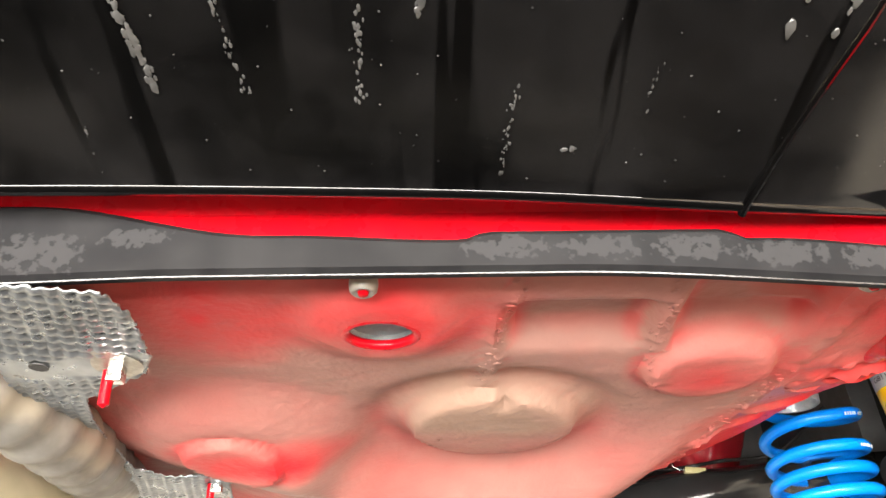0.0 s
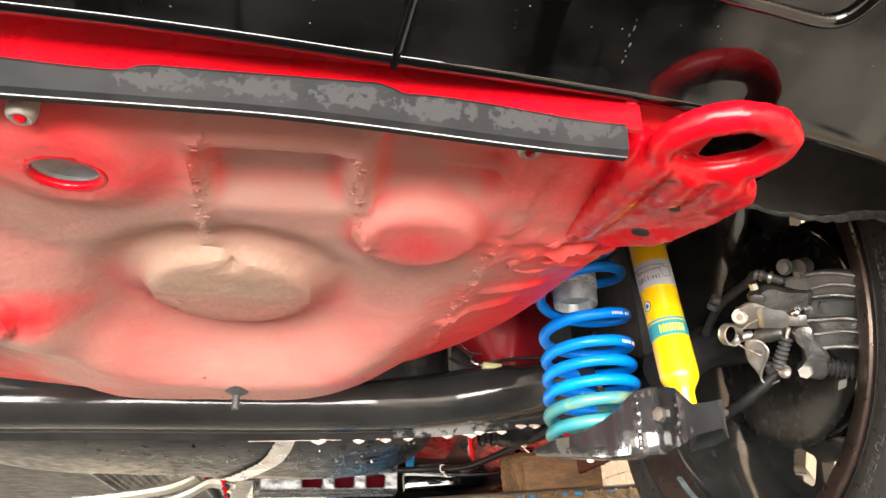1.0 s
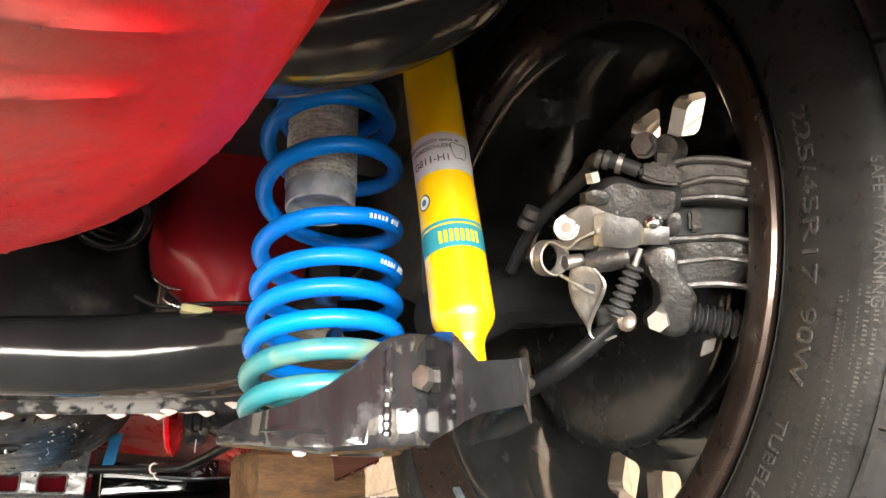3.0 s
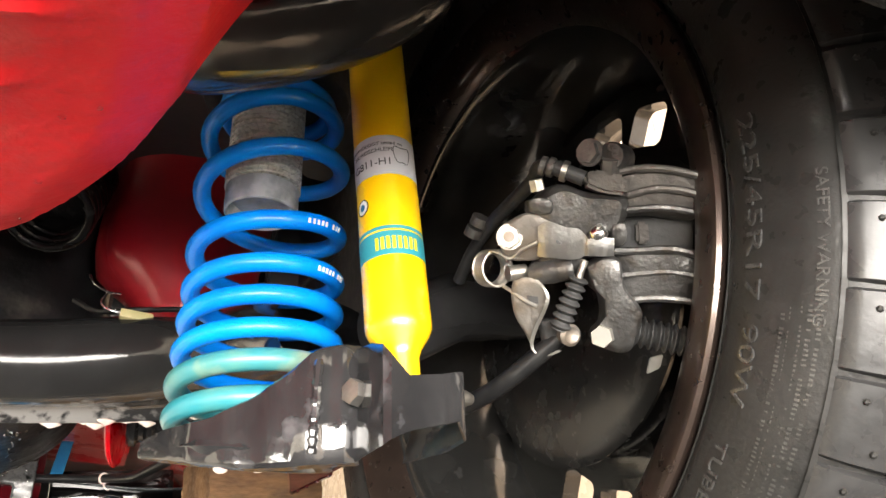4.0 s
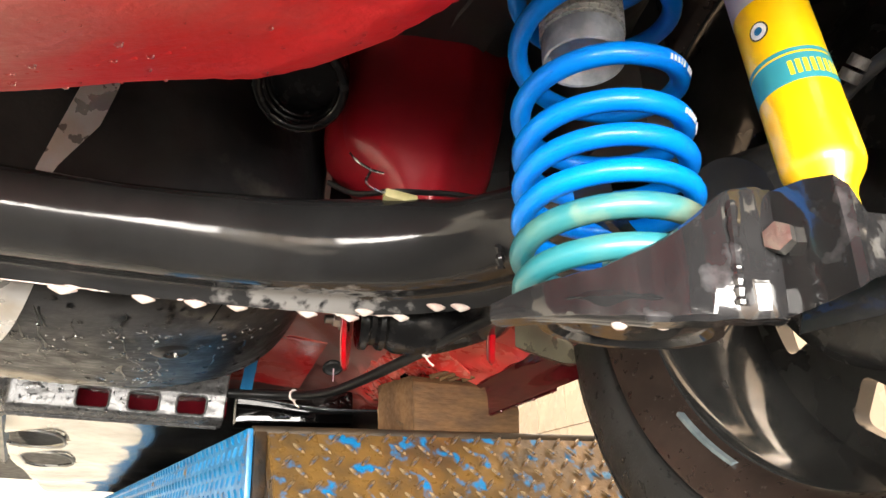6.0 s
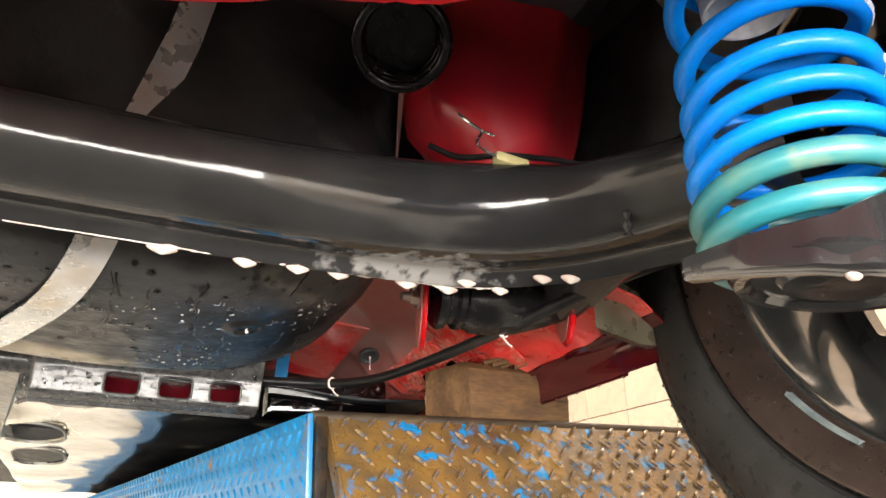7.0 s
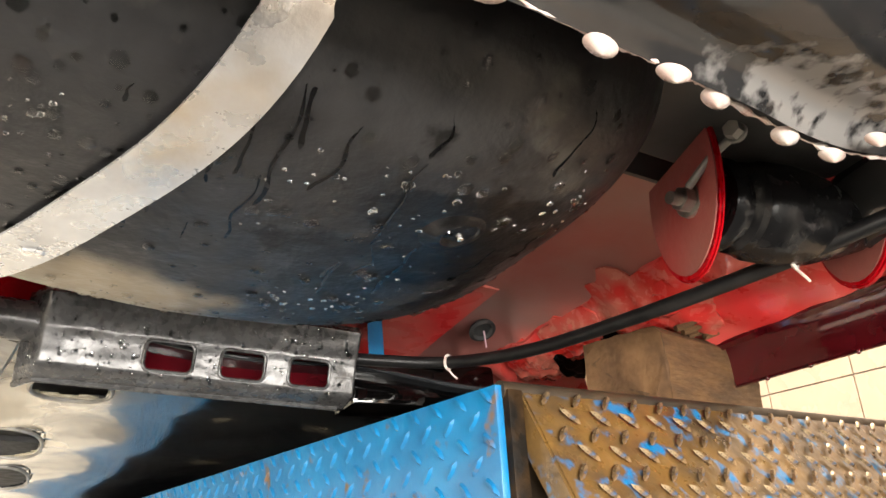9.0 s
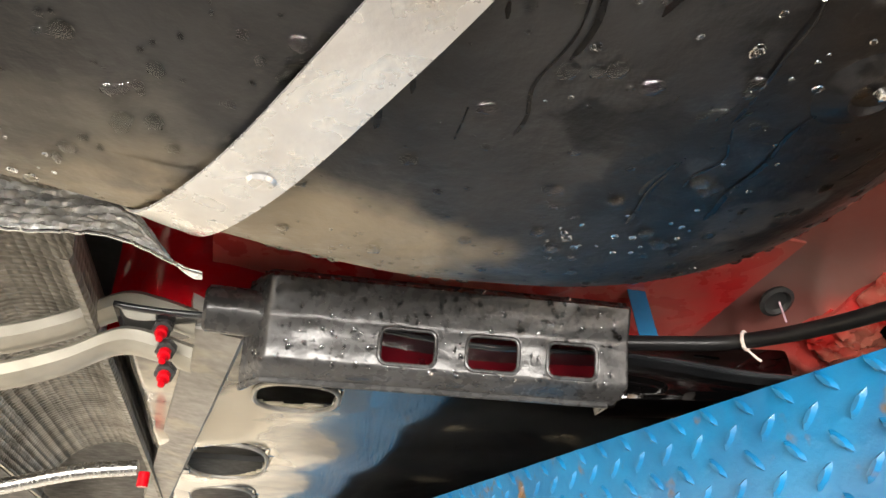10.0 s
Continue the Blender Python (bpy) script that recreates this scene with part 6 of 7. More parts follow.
def brake_pipe():
    t = thing("brake_line", (0.45, 1.27, 1.79), "thin black brake line with a yellowed clip on the axle", "brake line")
    bm = B()
    tube(bm, spline([(0.36, 1.27, 1.80), (0.385, 1.255, 1.785), (0.42, 1.23, 1.782), (0.47, 1.23, 1.79), (0.56, 1.22, 1.80), (0.62, 1.15, 1.85)], 8), 0.003, 8)
    part("pipe", bm, CABLE, t)
    bm = B()
    block(bm, (0.424, 1.227, 1.774), (0.034, 0.012, 0.010), pose(0, 0, 0, 0, 4, 0), 0.003)
    part("clip", bm, CLIP, t, "yellowed plastic clip")
    for k in range(7):
        bm = B()
        c, r = Vector((0.318 + 0.003 * k, 1.24 + 0.010 * k, 1.886 + 0.012 * k)), 0.043 - 0.0012 * k
        d = Vector((0.1, 0.62, 0.77)).normalized()
        e1 = Vector((1, 0, 0)) - d * d.x
        e1.normalize()
        e2 = d.cross(e1)
        loop_tube(bm, [c + r * (math.cos(a) * e1 + math.sin(a) * e2) for a in [2 * math.pi * i / 36 for i in range(36)]], 0.0058, 10, 1.0, tuple(d))
        part("hose_ring", bm, BUSH, t, "ribbed wet black filler hose")
    bm = B()
    tube(bm, [(0.326, 1.268, 1.914), (0.345, 1.33, 1.99)], 0.037, 24)
    part("hose", bm, BUSH, t, "wet black filler hose")
    for q in (((0.372, 1.23, 1.815), (0.378, 1.222, 1.803), (0.392, 1.22, 1.795), (0.405, 1.222, 1.795)), ((0.392, 1.222, 1.795), (0.388, 1.222, 1.782), (0.40, 1.222, 1.775), (0.42, 1.226, 1.776))):
        bm = B()
        tube(bm, spline(q, 8), 0.0013, 6)
        part("clip_wire", bm, BRIGHT, t, "thin pale wire")
    return t


CLIP = surf("yellowed_plastic", (0.5, 0.45, 0.22), (0.42, 0.38, 0.18), 60, 0.4, 0.55)
brake_pipe()


# ---- underside in front of the tank ----
def underbody_panel():
    t = thing("underbody_panel", (0.1, 2.6, 1.72), "wet glossy black underbody panel with oval openings", "underbody panel")
    holes = [((0.052, 2.155), 0.048, 0.052), ((-0.025, 2.53), 0.062, 0.12), ((-0.03, 2.87), 0.06, 0.13)]
    bm = B()
    h = 0.008
    vs = {}
    def vert(i, j):
        if (i, j) not in vs:
            x, y = -0.12 + i * h, 1.93 + j * h
            vs[(i, j)] = bm.verts.new((x, y, 1.712 + 0.006 * noise.noise((x * 5, y * 5, 0)) + 0.004 * math.sin(x * 22)))
        return vs[(i, j)]
    for i in range(96):
        for j in range(225):
            x, y = -0.12 + (i + 0.5) * h, 1.93 + (j + 0.5) * h
            if any((abs((x - c[0]) / a)) ** 2.6 + (abs((y - c[1]) / b)) ** 2.6 < 1 for c, a, b in holes):
                continue
            bm.faces.new((vert(i, j), vert(i, j + 1), vert(i + 1, j + 1), vert(i + 1, j)))
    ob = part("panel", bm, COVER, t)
    ob.modifiers.new("thick", "SOLIDIFY").thickness = 0.004 * SIZE
    for (cx, cy), a, b in holes:
        # black block behind each opening carries its shade in the colour
        bm = B()
        block(bm, (cx, cy, 1.76), (a * 2.2, b * 2.2, 0.01))
        part("opening_shade", bm, BLACK_MATT, t, "added black block that darkens the opening from behind", False)
        bm = B()
        loop_tube(bm, [(cx + a * math.copysign(abs(math.cos(q)) ** 0.77, math.cos(q)), cy + b * math.copysign(abs(math.sin(q)) ** 0.77, math.sin(q)), 1.710) for q in [2 * math.pi * k / 40 for k in range(40)]], 0.003, 6)
        part("opening_rim", bm, DULL, t, "pale rolled rim of the opening")
    bm = B()
    for y0, y1 in ((1.955, 2.9),):
        prism(bm, [(-0.055, y0, 1.706), (-0.012, y0, 1.70), (-0.004, y0, 1.715), (-0.06, y0, 1.74)], (-0.12, y1 - y0, 0))
    part("rail", bm, DULL, t, "dull beige-grey channel rail", False)
    return t


underbody_panel()


def tunnel():
    t = thing("tunnel_shield", (-0.2, 2.1, 1.75), "embossed foil tunnel shield with a pressed cross bracket", "heat shield")
    bm = B()
    rows = []
    for i in range(181):
        x = -0.40 + i * 0.002
        tip = step(-0.11, -0.041, x)
        top, low = 1.739 - 0.056 * tip, 1.696 + 0.008 * bell(x + 0.1, 0.05) - 0.0145 * tip
        rows.append([(x, 1.80 - 0.012 * (k / 28) - 0.0032 * abs(math.sin((x + 0.0007 * k) * 300) * math.sin(k * 0.55 + x * 60)) ** 0.8 + 0.006 * noise.noise((x * 14, k * 0.125, 0)) + 0.002 * noise.noise((x * 60, k * 0.5, 4)), top + (low - top) * k / 28) for k in range(29)])
    sheet(bm, rows, 0.001, (0, 1, 0))
    part("foil_edge", bm, FOIL_BRIGHT, t, "dimpled aluminium foil edge")
    bm = B()
    tube(bm, [r[-1] for r in rows[::3]], 0.0014, 8)
    part("folded_hem", bm, BRIGHT, t, "bright folded hem of the foil")
    bm = B()
    rows = []
    for a in [radians(200 - 11 * i) for i in range(21)]:
        rows.append([(-0.25 + 0.115 * math.cos(a), y, 1.70 + 0.12 * max(0, math.sin(a)) + 0.001 * math.sin(y * 400) * math.sin(a * 60)) for y in [1.83 + 0.008 * k for k in range(140)]])
    sheet(bm, rows, 0.001, (0, 0, 1))
    part("tunnel_skin", bm, FOIL_DULL, t, "dull perforated tunnel lining")
    bm = B()
    sheet(bm, [[(x, 1.985 + 0.010 * math.sin(x * 30) + 0.02 * step(-0.09, -0.135, x) - 0.25 * max(0.0, z - 1.79), z) for x in [-0.14 + 0.006 * i for i in range(32)]] for z in [1.712 + 0.007 * j for j in range(20)]], 0.003, (0, 1, 0))
    part("tunnel_side", bm, RED, t, "glossy red body wall beside the tunnel")
    bm = B()
    for z0, dy in ((1.716, 0.0), (1.690, 0.02)):
        rows = []
        for p in spline([(-0.42, 1.97 + dy, z0 - 0.062), (-0.30, 1.97 + dy, z0 - 0.048), (-0.212, 1.965 + dy, z0 - 0.034), (-0.16, 1.965 + dy, z0 - 0.014), (-0.118, 1.962 + dy, z0 + 0.008), (-0.085, 1.96 + dy, z0 + 0.005), (-0.053, 1.958 + dy, z0 - 0.004)], 8):
            rows.append([p + Vector((0, -0.004, 0.011)), p + Vector((0, -0.010, 0.006)), p + Vector((0, -0.010, -0.004)), p + Vector((0, -0.002, -0.010)), p + Vector((0, 0.014, -0.010))])
        sheet(bm, rows, 0.002, (0, 1, 0.3))
    part("cross_bracket", bm, BRACKET, t, "pale pressed cross bracket")
    for x, z in ((-0.0794, 1.6965), (-0.0735, 1.677), (-0.0705, 1.657)):
        bm = B()
        lathe(bm, [(-0.004, 0), (-0.004, 0.009), (0.004, 0.009), (0.005, 0.006), (0.005, 0)], (x, 1.952, z + 0.006), (0, -0.6, -0.8), 6)
        nut = part("nut", bm, CROSS, t, "black nut")
        bm = B()
        lathe(bm, [(0, 0), (0, 0.0055), (0.006, 0.0055), (0.007, 0.0035), (0.014, 0.003), (0.015, 0)], (x, 1.949, z + 0.002), (0, -0.6, -0.8), 12)
        part("painted_bolt", bm, RED, nut, "red painted bolt end")
    bm = B()
    tube(bm, spline([(-0.5, 2.5, 1.60), (-0.32, 2.48, 1.645), (-0.22, 2.46, 1.668), (-0.14, 2.45, 1.678)], 8), 0.011, 16)
    part("pipe", bm, BRIGHT, t, "bright steel pipe")
    bm = B()
    lathe(bm, [(0, 0), (0, 0.008), (0.02, 0.008), (0.02, 0)], (-0.13, 2.45, 1.672), (0, 0, -1), 12)
    part("pipe_end", bm, RED, t)
    return t


def emboss(mt, scale, depth):
    """Rows of small pressed dimples, as on heat-shield sheet."""
    nt = mt.node_tree
    nd, lk = nt.nodes, nt.links
    bs = nd["Principled BSDF"]
    co, vo, bp = nd.new("ShaderNodeTexCoord"), nd.new("ShaderNodeTexVoronoi"), nd.new("ShaderNodeBump")
    vo.inputs["Scale"].default_value, vo.inputs["Randomness"].default_value = scale / SIZE, 0.12
    bp.inputs["Strength"].default_value, bp.inputs["Distance"].default_value = 1.0, depth
    lk.new(co.outputs["Object"], vo.inputs["Vector"])
    lk.new(vo.outputs["Distance"], bp.inputs["Height"])
    if bs.inputs["Normal"].links:
        lk.new(bs.inputs["Normal"].links[0].from_socket, bp.inputs["Normal"])
    lk.new(bp.outputs[0], bs.inputs["Normal"])


FOIL_DULL = surf("dull_foil", (0.26, 0.245, 0.215), (0.15, 0.14, 0.12), 12, 0.35, 0.5, metal=0.6)
emboss(FOIL_DULL, 85, 0.006)
FOIL_BRIGHT = surf("bright_dimpled_foil", (0.82, 0.85, 0.88), (0.62, 0.66, 0.70), 30, 0.2, 0.34, metal=0.35)
BRACKET = surf("pale_pressed_steel", (0.36, 0.345, 0.3), (0.28, 0.265, 0.22), 16, 0.3, 0.45, metal=0.5)
tunnel()


# ---- lift ----
LC = CAR_UNITS @ Vector((0.350, 1.615, 1.611))
LIFT = Matrix.Translation(LC * SIZE) @ pose(0, 0, 0, 0, 0, 6.9) @ Matrix.Translation(-LC * SIZE)


def chequer(bm, origin, du, dv, normal, nu, nv, pitch, keep):
    """Raised lens-shaped bars in rows of changing slant, on a plane."""
    o, du, dv, nn = Vector(origin), Vector(du).normalized(), Vector(dv).normalized(), Vector(normal).normalized()
    for i in range(nu):
        for j in range(nv):
            c = o + du * (i + 0.5 * (j % 2)) * pitch + dv * j * pitch * 0.5
            if not keep(i, j):
                continue
            s = 1 if j % 2 else -1
            a = (du + dv * s).normalized()
            b = a.cross(nn)
            L, W, H = pitch * 0.31, pitch * 0.085, 0.0030
            ring = [c + a * L * math.cos(q) * 1.0 + b * W * math.sin(q) for q in [math.pi * k / 4 for k in range(8)]]
            lo = [bm.verts.new(p) for p in ring]
            hi = [bm.verts.new(c + (p - c) * 0.55 + nn * H) for p in ring]
            for k in range(8):
                bm.faces.new((lo[k], lo[(k + 1) % 8], hi[(k + 1) % 8], hi[k]))
            bm.faces.new(hi)
    bmesh.ops.recalc_face_normals(bm, faces=bm.faces)


def lift_platform():
    t = thing("lift_platform", tuple(LC), "blue and rusty chequer-plate platform of a car lift", "car lift", "", LIFT)
    x0, y0, z0 = LC
    bm = B()
    block(bm, (x0 + 0.445, y0 + 2.12, z0 - 0.066), (0.88, 4.2, 0.125), None, 0.003)
    part("deck", bm, LIFT_DARK, t, "dark oily steel deck")
    bm = B()
    block(bm, (x0 - 0.001, y0 + 2.11, z0 - 0.068), (0.008, 4.22, 0.136), None, 0.002)
    chequer(bm, (x0 - 0.005, y0 + 0.012, z0 - 0.008), (0, 1, 0), (0, 0, -1), (-1, 0, 0), 114, 7, 0.036, lambda i, j: True)
    part("side_plate", bm, LIFT_BLUE, t, "blue painted chequer plate side")
    # sloping flap at the end
    dirv = Vector((0, -0.47, -0.883)).normalized()
    up = Vector((0, -0.883, 0.47))
    bm = B()
    o = Vector((x0 + 0.020, y0 - 0.004, z0 + 0.002))
    prism(bm, [o + Vector((0, 0.02, -0.004)), o + Vector((0, 0.005, 0)), o + dirv * 0.26, o + dirv * 0.26 - up * 0.02, o + Vector((0, 0.02, -0.03))], (0.87, 0, 0))
    bmesh.ops.bevel(bm, geom=bm.edges[:], offset=0.002, segments=2, affect="EDGES")
    flap = part("end_flap", bm, LIFT_RUST, t, "rusty chequer plate flap with remains of blue paint")
    du, first = Vector((1, 0, 0)), o + dirv * 0.014 + Vector((0.02, 0, 0)) - Vector(LC)
    bars = []
    for k in (0, 1):
        bm = B()
        chequer(bm, -dirv * k * 0.018 - du * 0.018 * k, du, dirv, up, 1, 2, 0.036, lambda i, j, k=k: j == k)
        bmesh.ops.scale(bm, vec=(SIZE, SIZE, SIZE), verts=bm.verts)
        me = bpy.data.meshes.new("raised_bar")
        bm.to_mesh(me)
        bm.free()
        me.materials.append(LIFT_BAR)
        bars.append(me)
    for i in range(21):
        for j in range(14):
            ob = new("raised_bar", bars[j % 2])
            ob.parent = flap
            ob.matrix_basis = Matrix.Translation((first + du * (i + 0.5 * (j % 2)) * 0.036 + dirv * j * 0.018) * SIZE)
    bm = B()
    chequer(bm, o + dirv * 0.014 + Vector((0.02 + 21 * 0.036, 0, 0)), du, dirv, up, 3, 14, 0.036, lambda i, j: True)
    tagged(part("raised_bars", bm, LIFT_BAR, flap), "worn raised bars of the same plate", "", "", "stuff")
    bm = B()
    tube(bm, [(x0 + 0.002, y0 + 0.004, z0 - 0.004), (x0 + 0.87, y0 + 0.004, z0 - 0.004)], 0.008, 12)
    part("hinge_bar", bm, LIFT_DARK, t, "dark oily hinge bar")
    # near-black post added to close the gap between side plate and flap
    bm = B()
    block(bm, (x0 + 0.0115, y0 + 0.004, z0 - 0.068), (0.016, 0.02, 0.128), None, 0.002)
    part("corner_post", bm, POST_BLACK, t, "near-black rusty corner post closing the gap beside the flap")
    for sx in (0.15, 0.47):
        bm = B()
        block(bm, (x0 + sx, y0 + 2.0, (z0 - 0.13) / 2), (0.1, 0.5, z0 - 0.13))
        part("leg", bm, LIFT_BLUE, t)
    return t


LIFT_BAR = surf("worn_steel_bars", (0.32, 0.24, 0.14), (0.18, 0.11, 0.05), 60, 0.25, 0.4, metal=0.6, spots=((0.006, 0.17, 0.40), 70, 0.1))
LIFT_DARK = surf("dark_oily_steel", (0.03, 0.024, 0.018), (0.06, 0.04, 0.022), 12, 0.4, 0.6, metal=0.4)
lift_platform()


def wood_block():
    wb = CAR_UNITS @ Vector((0.55, 1.67, 1.64))
    t = thing("wooden_block", tuple(wb), "weathered brown wooden block under the sill on the lift", "wooden block", "", LEVEL)
    bm = B()
    m = pose(0, 0, 0, 0, 0, 14.5)
    L, W, H = 0.20, 0.106, 0.086
    n = 26
    rows = []
    ends = [(-L / 2, 1.0), (L / 2, 1.0)]
    def sec(x):
        out = []
        for k in range(n):
            a = 2 * math.pi * k / n + math.pi / 4
            c, q = math.cos(a), math.sin(a)
            f = 1 / max(abs(c), abs(q)) * 0.97 if max(abs(c), abs(q)) < 0.985 else 1.0
            g = 1 + 0.03 * noise.noise((x * 9, c * 3, q * 3))
            out.append(Vector((x + 0.004 * noise.noise((c * 4, q * 4, x * 30)), c * f * W / 2 * g, q * f * H / 2 * g)))
        return out
    xs = [-L / 2 + L * i / 14 for i in range(15)]
    secs = [sec(x) for x in xs]
    centre = Vector((0.669, 1.733, LC.z + H / 2 + 0.001))
    rings = [[bm.verts.new(centre + (m @ p)) for p in q] for q in secs]
    for a, b in zip(rings, rings[1:]):
        for k in range(n):
            bm.faces.new((a[k], a[(k + 1) % n], b[(k + 1) % n], b[k]))
    bm.faces.new(rings[0][::-1])
    bm.faces.new(rings[-1])
    bmesh.ops.recalc_face_normals(bm, faces=bm.faces)
    part("timber", bm, WOOD, t)
    bm = B()
    bm.faces.new([bm.verts.new(centre + m @ (p * 0.985 + Vector((-0.0025, 0, 0)))) for p in secs[0]])
    part("end_grain", bm, WOOD_END, t, "sawn end with growth rings", False)
    for i in range(9):
        bm = B()
        p = centre + m @ Vector((-L / 2 + 0.03 + 0.02 * i, -W / 2 + random.uniform(0, 0.03), H / 2 - 0.002))
        tube(bm, [p, p + Vector((0.02, -0.004, 0.006)), p + Vector((0.035, -0.003, 0.011))], [0.004, 0.003, 0.0008], 5)
        part("splinter", bm, WOOD, t)
    return t


wood_block()


# ---- caliper ----
CO, CU, CW = Vector((0.6915, 0.8175, 1.7164)), Vector((0.000320, -0.000298, -0.000074)), Vector((0.000124, 0.000250, -0.000325))
CN = Vector((-0.44, -0.79, -0.43)).normalized()


def cp(x, y, d=0.0):
    return CO + CU * (x - 900) + CW * (y - 400) + CN * d


def cq(x, y, d=0.0):
    return cp(730 + x / 2.08, 200 + y / 2.08, d)


def caliper():
    t = thing("brake_caliper", tuple(CO), "weathered cast aluminium brake caliper with handbrake lever and spring", "brake caliper")
    ux, uy = CU.normalized(), CW.normalized()

    def slab(name, pts, d0, d1, mt, bev=0.0012, label=""):
        bm = B()
        prism(bm, [cq(x, y, d0) for x, y in pts], CN * (d1 - d0))
        bmesh.ops.bevel(bm, geom=bm.edges[:], offset=bev, segments=2, affect="EDGES")
        return part(name, bm, mt, t, label)

    def casting(name, pts, d0, d1, mt, label="", swell=0.001):
        """A rounded cast lump over an outline."""
        bm = B()
        loop = spline([(x, y, 0) for x, y in pts + pts[:1]], 6)[:-1]
        c = sum(loop, Vector()) / len(loop)
        rings = []
        for f, g in ((1.0, 0.0), (1.02, 0.45), (0.99, 0.72), (0.92, 0.9), (0.80, 1.0), (0.5, 1.0 + swell / (d1 - d0))):
            ring = []
            for p in loop:
                q = c + (p - c) * f
                w = cq(q.x, q.y, d0 + (d1 - d0) * g)
                ring.append(bm.verts.new(w + CN * 0.0012 * noise.noise(w * 150)))
            rings.append(ring)
        for a, b in zip(rings, rings[1:]):
            for k in range(len(a)):
                bm.faces.new((a[k], a[(k + 1) % len(a)], b[(k + 1) % len(a)], b[k]))
        bm.faces.new(rings[-1])
        bmesh.ops.recalc_face_normals(bm, faces=bm.faces)
        return part(name, bm, mt, t, label)

    def rod(name, pts, r, mt, label="", n=12):
        bm = B()
        tube(bm, pts, r, n)
        return part(name, bm, mt, t, label)

    casting("housing", [(225, 262), (262, 215), (335, 188), (430, 222), (552, 238), (566, 290), (545, 345), (500, 385), (505, 440), (420, 470), (400, 520), (330, 552), (255, 540), (240, 480), (280, 420), (290, 330), (235, 300)], -0.05, 0.003, CAST, "weathered cast aluminium housing")
    casting("upper_lug", [(210, 250), (255, 240), (300, 255), (300, 300), (255, 305), (215, 290)], -0.02, 0.007, CAST)
    casting("side_lug", [(495, 340), (540, 335), (552, 375), (545, 415), (505, 415)], -0.02, 0.004, CAST)
    rod("piston_boss", [cq(235, 522, -0.002), cq(300, 512, 0.003), cq(375, 498, 0.001)], [0.0082, 0.0092, 0.0078], CAST, "", 20)
    casting("mounting_plate", [(130, 335), (210, 296), (290, 312), (302, 345), (270, 455), (200, 470), (140, 462), (118, 420)], -0.006, 0.003, RUSTY, "rust-tinted mounting plate", 0.0002)
    # pressed strap, folded over the housing
    top = spline([(250, 345, 0.006), (278, 330, 0.0085), (310, 338, 0.009), (345, 352, 0.0085), (385, 358, 0.008), (408, 378, 0.0085), (420, 396, 0.0105), (465, 392, 0.0105), (506, 392, 0.006)], 5)
    low = spline([(246, 455, 0.006), (272, 460, 0.0085), (305, 462, 0.009), (345, 468, 0.0085), (385, 466, 0.008), (408, 456, 0.0085), (420, 456, 0.0105), (465, 458, 0.0105), (506, 456, 0.006)], 5)
    bm = B()
    sheet(bm, [[cq(a.x + (b.x - a.x) * f, a.y + (b.y - a.y) * f, a.z + (b.z - a.z) * f + 0.001 * math.sin(math.pi * f)) for a, b in zip(top, low)] for f in (0.0, 0.08, 0.3, 0.5, 0.7, 0.92, 1.0)], 0.0016, -CN)
    part("retaining_strap", bm, STRAP_STEEL, t, "bright pressed steel strap")
    # black disc on the strap, the dark of a hole put into its colour
    bm = B()
    lathe(bm, [(0, 0), (0, 0.0026), (0.0008, 0.0026), (0.0008, 0)], cq(323, 400, 0.0088), CN, 14)
    part("strap_hole", bm, BLACK_MATT, t, "small black disc for the shade in a hole")
    bm = B()
    bmesh.ops.create_uvsphere(bm, u_segments=20, v_segments=12, radius=0.0075, matrix=Matrix.Translation(cq(455, 376, 0.004)))
    part("ball_end", bm, BRIGHT, t, "bright ball end")
    bm = B()
    bolt_head(bm, cq(150, 383, 0.003), (CN - 0.15 * ux).normalized(), 0.0088, 0.008, 0.0098)
    part("bolt", bm, ZINC, t, "zinc hexagon bolt")
    bm = B()
    lathe(bm, [(0, 0), (0, 0.0042), (0.0006, 0.0042), (0.0006, 0)], cq(146, 383, 0.0112), (CN - 0.15 * ux).normalized(), 14)
    part("bolt_mark", bm, RUSTY, t, "rusty centre of the bolt")
    rod("pin", [cq(205, 512, -0.004), cq(140, 520, 0.006)], 0.0058, ZINC, "", 16)
    # return spring
    a = (ux * 0.55 + CN * 0.8).normalized()
    e1 = uy - a * uy.dot(a)
    e1.normalize()
    e2 = a.cross(e1)
    c = cq(85, 500, 0.002)
    bm = B()
    tube(bm, [c + a * (0.017 * k / 110 - 0.0085) + 0.0132 * (math.cos(k * 0.285) * e1 + math.sin(k * 0.285) * e2) for k in range(111)], 0.0014, 8)
    tube(bm, spline([cq(50, 452, 0.006), cq(90, 436, 0.009), cq(150, 462, 0.011), cq(190, 432, 0.012), cq(245, 405, 0.011)], 6), 0.0014, 8)
    tube(bm, spline([cq(105, 556, 0.002), cq(150, 585, 0.006), cq(200, 620, 0.010), cq(242, 642, 0.010)], 6), 0.0014, 8)
    part("return_spring", bm, ZINC, t, "bright steel return spring")
    casting("lever", [(160, 548), (205, 535), (250, 545), (284, 600), (270, 655), (236, 735), (226, 795), (200, 745), (165, 680), (152, 600)], 0.004, 0.009, RUSTY, "rust-tinted handbrake lever", 0.0001)
    # thin black plate on the lever paints in the shaded slot
    bm = B()
    prism(bm, [cq(205, 600, 0.0088), cq(246, 606, 0.0088), cq(248, 634, 0.0088), cq(212, 628, 0.0088)], CN * 0.001)
    part("lever_slot", bm, BLACK_MATT, t, "black plate for the shade in the slot of the lever", False)
    bm = B()
